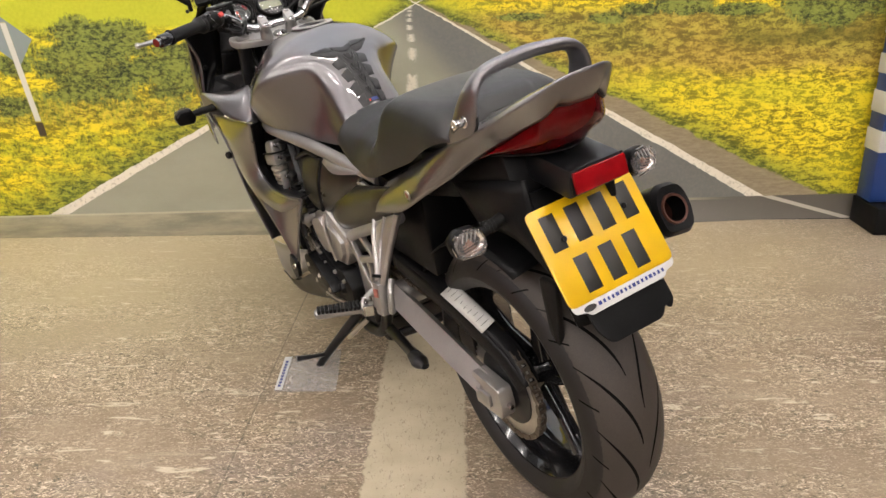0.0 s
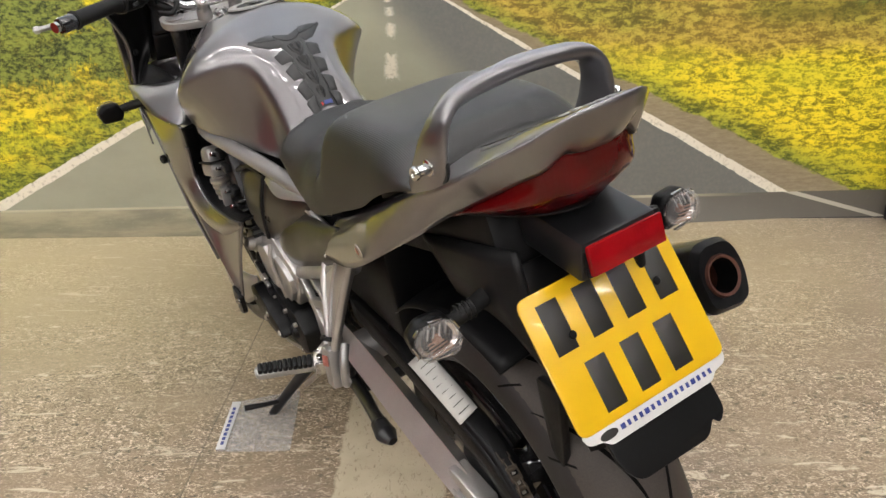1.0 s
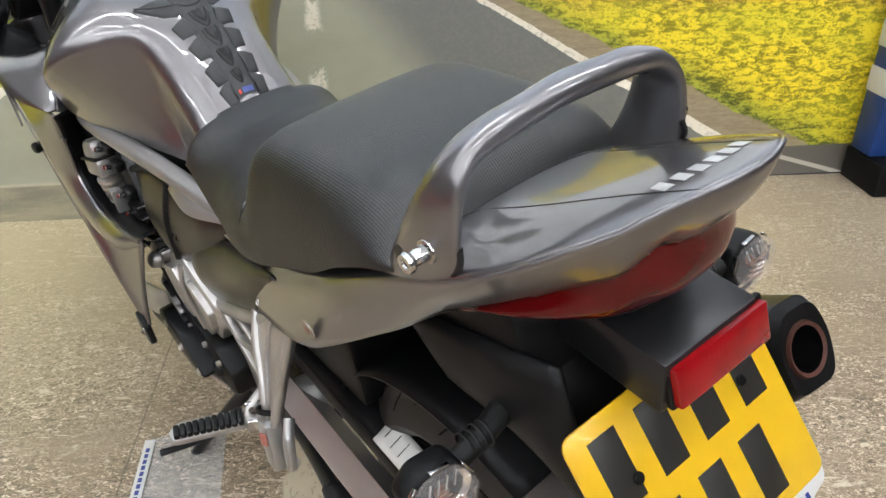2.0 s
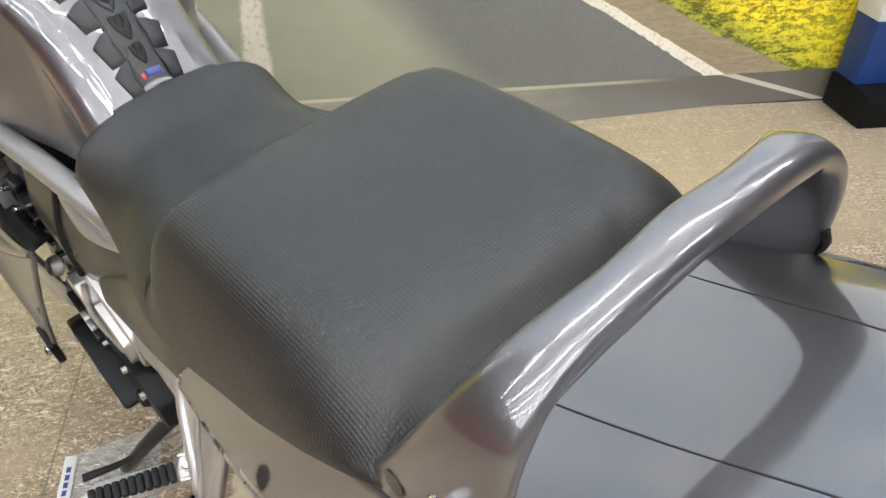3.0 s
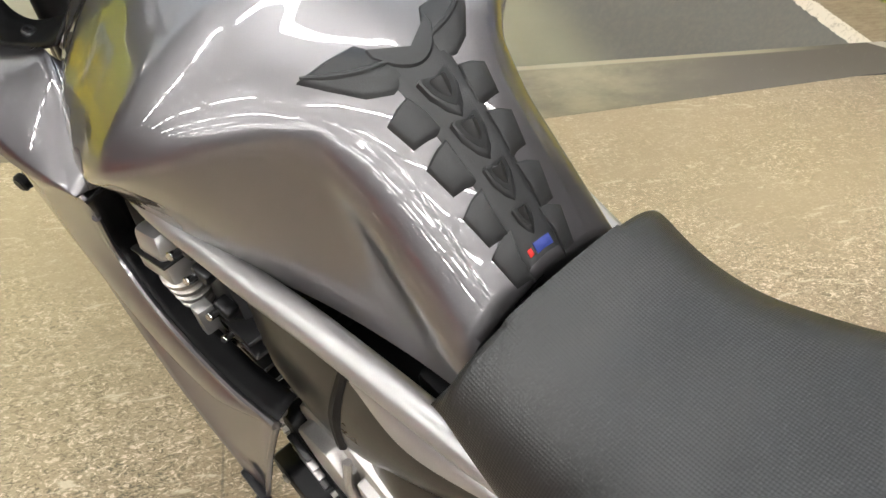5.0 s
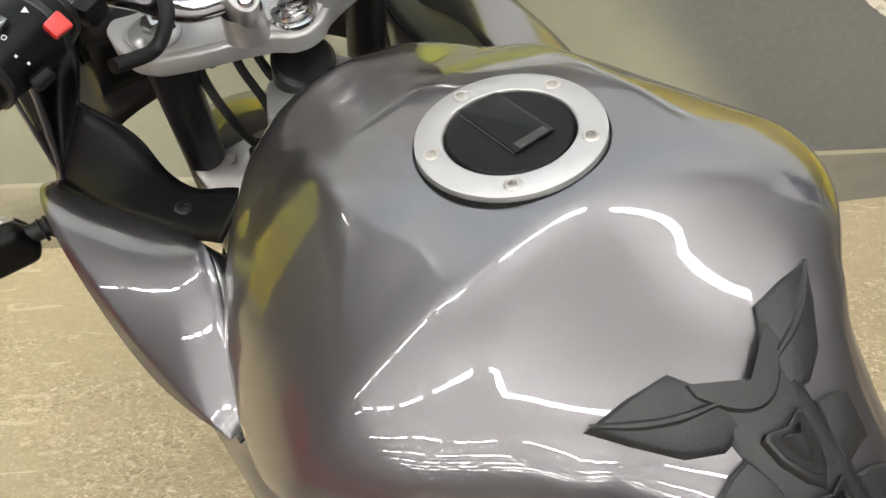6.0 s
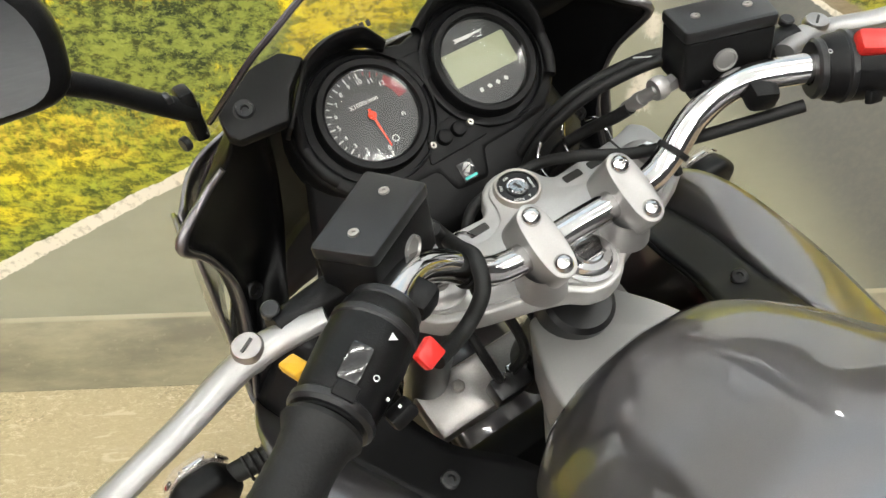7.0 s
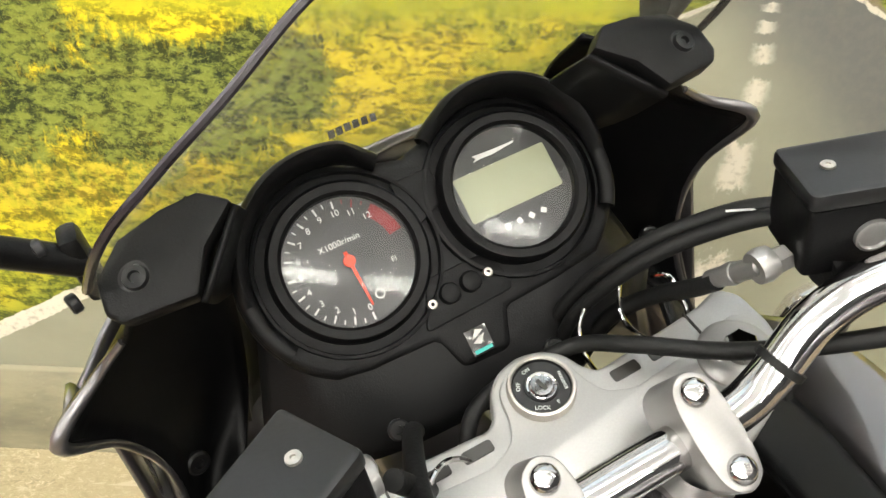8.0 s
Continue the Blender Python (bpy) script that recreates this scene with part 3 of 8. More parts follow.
# near-black tone for walls out of view, so the paint mirrors a dim hall
WALLPAINT = surface("hall_wall_paint", (0.055, 0.055, 0.060), 0.7, 0.0, 60, 0.06, 0.1, 0.8)
CEILPAINT = surface("hall_ceiling_paint", (0.95, 0.96, 0.97), 0.8, 0.0, 60, 0.06, 0.1, 0.8)
REDPAINT = surface("red_wall_paint", (0.45, 0.03, 0.02), 0.5, 0.0, 60, 0.06, 0.1, 0.8)
WALL_Y = 3.41
ROOM = (-14.0, 6.0, -14.0, 3.41, 5.2)    # west, east, south, north, height


def seam(x):
    """Where the floor print ends and the strip up the wall begins, and the strip's top on the wall."""
    return 3.245 + 0.02 * x if x < 0.2 else 3.249 + 0.115 * (x - 0.2), 0.040 + 0.020 * (x + 1.9)


def build_hall():
    x0, x1, y0, y1, h = ROOM
    xs = [x0, -4, -2.5, -1.5, -0.5, 0.2, 0.8, 1.4, x1]
    bm = bmesh.new()
    a = [bm.verts.new((x, y0, 0)) for x in xs]
    b = [bm.verts.new((x, min(seam(x)[0], 3.40), 0)) for x in xs]
    for i in range(len(xs) - 1):
        bm.faces.new((a[i], a[i + 1], b[i + 1], b[i]))
    ret = bmesh.ops.extrude_face_region(bm, geom=bm.faces[:])
    for v in ret["geom"]:
        if isinstance(v, bmesh.types.BMVert):
            v.co.z -= 0.05
    bmesh.ops.recalc_face_normals(bm, faces=bm.faces)
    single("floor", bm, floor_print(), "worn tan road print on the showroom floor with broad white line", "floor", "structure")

    def strip(u, v):
        x = x0 + (x1 - x0) * u
        ya, zb = seam(x)
        ya = min(ya, 3.40)
        zb = min(max(zb, 0.02), 0.12)
        k = v * math.pi / 2
        s, c = math.sin(k), 1 - math.cos(k)
        return (x, ya + (WALL_Y - 0.002 - ya) * (0.5 * s + 0.5 * v), 0.0005 + zb * (0.5 * c + 0.5 * v))
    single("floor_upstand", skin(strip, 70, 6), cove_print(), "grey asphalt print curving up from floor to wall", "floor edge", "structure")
    ml, mr = -2.7, 2.7
    wall = box(mr - ml, 0.2, h, pose((ml + mr) / 2, WALL_Y + 0.1, 0), 0)
    # unseen dark wall pieces, added to cut yellow reflections of the mural
    for a, b in ((x0 - 0.2, ml), (mr, x1 + 0.2)):
        single("wall_side", box(b - a, 0.2, h, pose((a + b) / 2, WALL_Y + 0.1, 0), 0), WALLPAINT, "unseen dark wall added beside the mural to cut yellow reflections", "wall", "structure")
    single("wall_north", wall, mural_print(), "wall mural of a country road through yellow fields", "mural wall", "structure")
    single("wall_south", box(x1 - x0 + 0.4, 0.2, h, pose((x0 + x1) / 2, y0 - 0.1, 0), 0), WALLPAINT, "unseen showroom wall, kept dark to dim reflections", "wall", "structure")
    single("wall_east", box(0.2, y1 - y0, h, pose(x1 + 0.1, (y0 + y1) / 2, 0), 0), WALLPAINT, "unseen showroom wall, kept dark to dim reflections", "wall", "structure")
    single("wall_west", box(0.2, y1 - y0, h, pose(x0 - 0.1, (y0 + y1) / 2, 0), 0), WALLPAINT, "unseen showroom wall, kept dark to dim reflections", "wall", "structure")
    single("ceiling", box(x1 - x0 + 0.4, y1 - y0 + 0.4, 0.2, pose((x0 + x1) / 2, (y0 + y1) / 2, h), 0), CEILPAINT, "pale flat showroom ceiling", "ceiling", "structure")
    # red stripe along the west wall
    single("wall_stripe", box(0.01, y1 - y0 - 0.4, 0.35, pose(x0 + 0.006, (y0 + y1) / 2, 0.75), 0.002), REDPAINT, "red painted stripe along the showroom wall", "trim", "structure")


def build_lights():
    glow, nt, b = material("tube_glow")
    b.inputs["Base Color"].default_value = (0.9, 0.9, 0.88, 1)
    b.inputs["Emission Color"].default_value = (1.0, 0.955, 0.88, 1)
    b.inputs["Emission Strength"].default_value = LAMP
    first = None
    for i in range(8):
        for j in range(7):
            m = pose(-12.6 + 2.45 * i, -12.2 + 2.4 * j, 4.45, 0, 0, 90)
            if first is None:
                first = thing("ceiling_light", m, "white fluorescent strip light under the ceiling", "ceiling light", "strip lights")
                part("housing", box(0.034, 1.24, 0.03, pose(0, 0, 0.058), 0.006), WHITE, first)
                for yy in (-0.5, 0.5):
                    part("hanger_wire", rod(0.004, 0.664, pose(0, yy, 0.086), 0.001, 6), STEEL, first)
                part("diffuser", box(0.085, 1.20, 0.055, pose(0, 0, 0.0), 0.010, 1.45), glow, first, "glowing white diffuser")
            else:
                copy_thing(first, m)


build_hall()
build_lights()


def build_stand():
    """The banded blue post by the mural, with sockets and a dangling white lead."""
    t = thing("charging_post", pose(2.0, 3.27, 0), "blue and white banded post with sockets on black plinth", "post")
    part("plinth", box(0.40, 0.22, 0.118, pose(0, 0, 0.001), 0.006), PLASTIC, t, "black plinth")
    part("body", box(0.36, 0.12, 1.75, pose(-0.015, 0.04, 0.12), 0.008), BLUE, t)
    for z, hh in ((0.34, 0.09), (0.50, 0.09), (0.66, 0.08), (0.82, 0.15), (1.05, 0.15)):
        part("band", box(0.364, 0.124, hh, pose(-0.015, 0.04, z), 0.002), PAPER, t, "white band")
    so = part("socket", box(0.085, 0.02, 0.085, pose(-0.08, -0.025, 0.345), 0.006), WHITE, t, "white socket box")
    part("button", rod(0.012, 0.012, axes((-0.08, -0.035, 0.385), (0, -1, 0))), WHITE, so)
    for z in (0.67, 0.52):
        k = part("plug", box(0.05, 0.04, 0.05, pose(-0.03, -0.035, z), 0.008), PLASTIC, t, "black plug")
        part("pin", rod(0.015, 0.01, axes((-0.03, -0.054, z + 0.025), (0, -1, 0))), STEEL, k)
    part("lead", tube([(-0.08, -0.04, 0.35), (-0.085, -0.05, 0.29), (-0.06, -0.06, 0.22), (0.0, -0.06, 0.18), (0.1, -0.05, 0.22)], 0.006, 8), WHITE, t, "white cable")
    part("cable", tube([(-0.03, -0.05, 0.6), (0.0, -0.08, 0.45), (0.06, -0.08, 0.40), (0.1, -0.05, 0.5)], 0.005, 8), PLASTIC, t, "black cable")
    y = thing("floor_strap", pose(1.93, 3.02, 0.0, 0, 0, -25), "yellow and white strap end lying on the floor", "strap")
    part("webbing", box(0.16, 0.035, 0.008, pose(0, 0, 0), 0.003), YELLOW, y)
    part("buckle", box(0.05, 0.045, 0.02, pose(0.1, 0.012, 0), 0.006), WHITE, y, "white buckle")
    return t


build_stand()


def build_stand_plate():
    """The clear plate under the side stand, with its printed strip."""
    t = thing("stand_plate", pose(-0.41, 2.03, 0.0, 0, 0, 3), "clear acrylic plate with printed strip under side stand", "stand plate")
    part("plate", prism(rounded([(-0.085, -0.11), (0.092, -0.118), (0.085, 0.13), (-0.075, 0.085)], 0.012), 0.004, pose(0, 0, 0.0005), 0.0006), PERSPEX, t)
    s = part("strip", box(0.022, 0.19, 0.0012, pose(-0.072, -0.012, 0.0047), 0.0003), WHITE, t, "white printed strip")
    for k in range(9):
        part("print_bar", box(0.008, 0.012, 0.0004, pose(-0.072, -0.085 + k * 0.017, 0.0060), 0), INKBLUE, s)


build_stand_plate()


def build_barrier():
    """The long low red board beside the bay, seen mirrored in the bike's paint."""
    t = thing("low_barrier", pose(-2.55, 0.2, 0), "long low red display barrier standing on the floor", "barrier")
    part("board", box(0.10, 5.4, 0.44, pose(0, 0, 0.06), 0.008), REDPAINT, t)
    for y in (-2.5, 0.0, 2.5):
        part("foot", box(0.34, 0.08, 0.06, pose(0, y, 0), 0.006), PLASTIC, t)


build_barrier()


# ---- the motorcycle: x to its right, y ahead, z up, leaning on its side stand ----
BIKE = thing("motorcycle", pose(0.30795, 1.47041, 0.002, 0, -11.2, 31.3), "gunmetal grey half-faired motorcycle leaning on its side stand", "motorcycle")
REAR, FRONT = V((0, 0.08, 0.315)), V((0, 1.575, 0.30))


def both(name, bm, mat, label="", thick=0.0, angle=38, parent=None):
    """A part on each flank."""
    other = mirrored(bm)
    return (part(name, bm, mat, parent or BIKE, label, angle, thick), part(name, other, mat, parent or BIKE, label, angle, thick))


# -- tank --
T_TOP = ease([(0.645, 0.815), (0.67, 0.845), (0.70, 0.878), (0.74, 0.914), (0.79, 0.944), (0.85, 0.9705), (0.888, 0.9885), (0.897, 0.9912), (0.92, 0.9927), (0.95, 0.9935), (0.99, 0.990), (1.04, 0.980), (1.10, 0.957), (1.15, 0.942), (1.19, 0.925), (1.21, 0.905)])
# the crease beside the flat top: half width, and how far it lies under the middle
T_CX = ease([(0.645, 0.038), (0.74, 0.046), (0.80, 0.074), (0.85, 0.092), (0.92, 0.094), (1.04, 0.094), (1.10, 0.080), (1.16, 0.070), (1.21, 0.050)])
T_CD = ease([(0.645, 0.012), (0.74, 0.010), (0.80, 0.010), (0.86, 0.011), (0.895, 0.015), (0.93, 0.017), (1.04, 0.014), (1.10, 0.013), (1.21, 0.010)])
# the knee crest, which is also the widest line
T_KX = ease([(0.645, 0.092), (0.70, 0.089), (0.74, 0.088), (0.775, 0.092), (0.80, 0.110), (0.83, 0.148), (0.86, 0.181), (0.885, 0.200), (0.91, 0.213), (0.95, 0.219), (1.00, 0.216), (1.05, 0.206), (1.10, 0.188), (1.15, 0.158), (1.19, 0.121), (1.21, 0.092)])
T_KZ = ease([(0.645, 0.755), (0.70, 0.808), (0.74, 0.848), (0.775, 0.890), (0.80, 0.910), (0.83, 0.908), (0.86, 0.901), (0.885, 0.891), (0.91, 0.880), (0.95, 0.855), (1.00, 0.828), (1.05, 0.813), (1.10, 0.815), (1.15, 0.825), (1.21, 0.84)])
T_LOW = ease([(0.645, 0.735), (0.75, 0.728), (0.90, 0.735), (0.98, 0.752), (1.04, 0.770), (1.10, 0.785), (1.21, 0.80)])
T_LW = ease([(0.645, 0.094), (0.70, 0.099), (0.75, 0.107), (0.80, 0.119), (0.85, 0.135), (0.90, 0.152), (0.98, 0.178), (1.04, 0.196), (1.08, 0.185), (1.15, 0.152), (1.21, 0.088)])
T_SOFT = ease([(0.645, 0.030), (0.74, 0.026), (0.785, 0.020), (0.81, 0.010), (0.84, 0.006), (0.92, 0.0065), (1.00, 0.014), (1.06, 0.024), (1.21, 0.024)])   # roundness of the crest
T_FULL = ease([(0.645, 0.013), (0.74, 0.009), (0.80, 0.007), (0.85, 0.011), (0.93, 0.014), (1.05, 0.018), (1.21, 0.012)])   # fullness of the shoulder


def soften(p, w):
    """A polyline resampled evenly, each point averaged over a stretch of w(point) metres."""
    p = np.asarray(p, float)
    d = np.concatenate([[0], np.cumsum(np.hypot(*np.diff(p, axis=0).T))])
    n = 240
    g = np.linspace(0, d[-1], n)
    q = np.stack([np.interp(g, d, p[:, 0]), np.interp(g, d, p[:, 1])], 1)
    h = g[1]
    out = q.copy()
    for i in range(1, n - 1):
        k = int(min(round(w(q[i]) / h), i, n - 1 - i))
        if k > 0:
            out[i] = q[i - k:i + k + 1].mean(0)
    return out


@functools.lru_cache(maxsize=None)
def tank_section(y):
    """The tank's right half at y: (x, z) from the middle of the top to the lower edge."""
    zt, cx, cd, kx, kz = T_TOP(y), T_CX(y), T_CD(y), T_KX(y), T_KZ(y)
    cx = min(cx, kx * 0.72)
    lx, lz, full = T_LW(y), T_LOW(y), T_FULL(y)
    p = [(cx * q, zt - cd * q ** 1.7) for q in np.linspace(0, 1, 24)]
    c, k, f = np.array((cx, zt - cd)), np.array((kx, kz)), np.array((lx, lz))
    d = k - c
    out = np.array((-d[1], d[0]))
    m = c * 0.36 + k * 0.64 + 2 * full * out / max(np.hypot(*out), 1e-6)
    p += [tuple((1 - q) ** 2 * c + 2 * q * (1 - q) * m + q * q * k) for q in np.linspace(0, 1, 40)[1:]]
    hollow = 0.010 * min(1, max(0, (1.03 - y) / 0.12)) * min(1, max(0, (y - 0.66) / 0.10))
    m = (k + f) / 2 + np.array((-hollow * 2, 0))
    p += [tuple((1 - q) ** 2 * k + 2 * q * (1 - q) * m + q * q * f) for q in np.linspace(0, 1, 30)[1:]]
    soft = T_SOFT(y)
    mild = 0.0045 if 0.85 < y < 1.13 else 0.014
    return soften(p, lambda v: soft if abs(v[0] - kx) + abs(v[1] - kz) < 0.09 and v[0] > cx + 0.012 else mild)


def tank_z(x, y):
    s = tank_section(round(y, 4))
    n = int(np.argmax(s[:, 0]))
    return float(np.interp(abs(x), s[:n, 0], s[:n, 1]))


def tank_point(u, v):
    """u runs from seat to headstock, v from the left lower edge over the top to the right lower edge."""
    s = tank_section(round(0.645 + 0.563 * u, 4))
    k = abs(2 * v - 1) * 239
    i = min(int(k), 238)
    x, z = s[i] + (s[i + 1] - s[i]) * (k - i)
    return (float(x) if v > 0.5 else -float(x), 0.645 + 0.563 * u, float(z))


def build_tank():
    def closed(u, v):
        if u < 0.04:
            p, c = V(tank_point(0, v)), V((0, 0.66, 0.77))
            return p.lerp(c, 1 - u / 0.04)
        if u > 0.96:
            p, c = V(tank_point(1, v)), V((0, 1.205, 0.85))
            return p.lerp(c, (u - 0.96) / 0.04)
        return tank_point((u - 0.04) / 0.92, v)
    part("fuel_tank", skin(closed, 120, 170), PAINT, BIKE, "glossy gunmetal grey fuel tank", 60)
    # filler cap
    cy, cx = 0.959, 0.0
    n = V((0.0, 0.04, 1)).normalized()
    m = axes((cx, cy, 0.9895), n, (1, 0, 0))
    cap = part("filler_cap", lathe([(0, 0.004), (0.036, 0.004), (0.0372, 0.003), (0.0385, 0.0008), (0.0385, -0.002)], 48, m), PLASTIC, BIKE, "black locking filler cap")
    part("ring", lathe([(0.0385, 0.0), (0.0387, 0.0034), (0.0395, 0.0042), (0.0545, 0.0042), (0.0556, 0.0034), (0.056, -0.002), (0.0385, -0.002)], 64, m, True), YOKEPAINT, cap, "matt silver ring")
    part("seal", lathe([(0.056, -0.002), (0.0568, 0.0006), (0.0576, -0.002)], 64, m), RUBBER, cap)
    part("key_flap", prism(rounded([(-0.011, -0.020), (0.016, -0.020), (0.016, 0.033), (-0.011, 0.035)], 0.002), 0.0012, m @ pose(0, 0.0, 0.0041), 0.0005), PLASTIC, cap)
    part("flap_edge", box(0.0010, 0.052, 0.0008, m @ pose(-0.0116, 0.007, 0.0040), 0), INK, cap)
    part("flap_edge", box(0.0010, 0.052, 0.0008, m @ pose(0.0166, 0.007, 0.0040), 0), INK, cap)
    part("flap_grip", box(0.022, 0.0065, 0.0012, m @ pose(0.003, -0.0165, 0.0050), 0.0005), INK, cap, "dark finger slot")
    for k in range(5):
        a = radians(90 + 72 * k)
        mm = m @ pose(0.047 * math.cos(a), 0.047 * math.sin(a), 0.0036)
        part("bolt", join(lathe([(0.0052, 0), (0.0052, 0.001), (0.0042, 0.0018), (0.0026, 0.0018), (0.0022, 0.0006), (0, 0.0006)], 14, mm)), STEEL, cap)


def on_tank(poly, h=0.003, inset=0.0):
    """A raised piece with a 2D outline (x, y), laid on the tank's top."""
    bm = bmesh.new()
    n = len(poly)
    cx, cy = sum(p[0] for p in poly) / n, sum(p[1] for p in poly) / n

    def lift(p, k, hh):
        x, y = cx + (p[0] - cx) * k, cy + (p[1] - cy) * k
        return bm.verts.new((x, y, tank_z(x, y) + hh))
    a = [lift(p, 1.0, -0.001) for p in poly]
    b = [lift(p, 1.0 - inset * 0.4, h * 0.6) for p in poly]
    c = [lift(p, 1.0 - inset, h) for p in poly]
    d = lift((cx, cy), 1, h * (1.0 + inset * 2))
    for i in range(n):
        j = (i + 1) % n
        bm.faces.new((a[i], a[j], b[j], b[i]))
        bm.faces.new((b[i], b[j], c[j], c[i]))
        bm.faces.new((c[i], c[j], d))
    bmesh.ops.recalc_face_normals(bm, faces=bm.faces)
    return bm


def build_pad():
    W = ease([(0.64, 0.017), (0.70, 0.022), (0.75, 0.026), (0.80, 0.030)])

    def spine(u, v):
        y = 0.650 + 0.122 * u
        s = 2 * v - 1
        x = s * W(y)
        y += 0.020 * u * s * s
        return (x, y, tank_z(x, y) + 0.0035 - 0.004 * max(0, abs(s) - 0.85) / 0.15)
    pad = part("tank_pad", skin(spine, 20, 10), RUBBERPAD, BIKE, "black rubber spine-shaped tank pad")
    for s in (-1, 1):
        wing = [(s * 0.080, 0.812), (s * 0.055, 0.8105), (s * 0.030, 0.807), (s * 0.016, 0.788), (s * 0.014, 0.768), (s * 0.030, 0.767), (s * 0.048, 0.776), (s * 0.066, 0.795)]
        part("wing", on_tank(wing, 0.004, 0.18), RUBBERPAD, pad)
        for y, w in ((0.757, 0.048), (0.725, 0.043), (0.694, 0.040), (0.669, 0.037)):
            t = [(s * w, y), (s * (w - 0.012), y + 0.003), (s * (w - 0.024), y + 0.004), (s * 0.018, y - 0.012), (s * 0.016, y - 0.026), (s * (w - 0.018), y - 0.0225), (s * (w - 0.006), y - 0.0205)]
            part("tooth", on_tank(t, 0.0045, 0.22), RUBBERPAD, pad)
    arc = [(0.030 * k / 6, 0.776 + 0.022 * (k / 6) ** 2) for k in range(-6, 7)]
    part("rim", on_tank(arc + [(x, y - 0.007) for x, y in arc[::-1]], 0.0055, 0.1), RUBBERPAD, pad)
    for y, k in ((0.750, 1.25), (0.721, 1.1), (0.694, 0.9), (0.671, 0.65)):
        sh = [(0, y + 0.007 * k), (0.010 * k, y + 0.010 * k), (0.0128 * k, y + 0.009 * k), (0.0115 * k, y - 0.001), (0.006 * k, y - 0.011 * k), (0, y - 0.0165 * k)]
        sh += [(-a, b) for a, b in sh[-2:0:-1]]
        out = part("shield", on_tank(sh, 0.0070, 0.16), RUBBERPAD, pad)
        part("shield_groove", on_tank([(a * 0.74, y + (b - y) * 0.74) for a, b in sh], 0.0078, 0.04), RUBBER, out)
        part("shield_core", on_tank([(a * 0.58, y + (b - y) * 0.58) for a, b in sh], 0.0098, 0.30), RUBBERPAD, out)
    # raised ridge down each wing
    for s in (-1, 1):
        ridge = [(s * 0.076, 0.8105), (s * 0.058, 0.798), (s * 0.040, 0.789), (s * 0.020, 0.783)]
        part("wing_ridge", tube([(x, y, tank_z(x, y) + 0.0038) for x, y in ridge], [0.0012, 0.0026, 0.0028, 0.0016], 8, 5), RUBBERPAD, pad)
    part("badge", on_tank([(-0.006, 0.652), (0.012, 0.652), (0.012, 0.658), (-0.006, 0.658)], 0.0045, 0.1), INKBLUE, pad, "small blue badge")
    part("red_dot", on_tank([(-0.012, 0.653), (-0.008, 0.653), (-0.008, 0.657), (-0.012, 0.657)], 0.0045, 0.1), REDPLASTIC, pad)


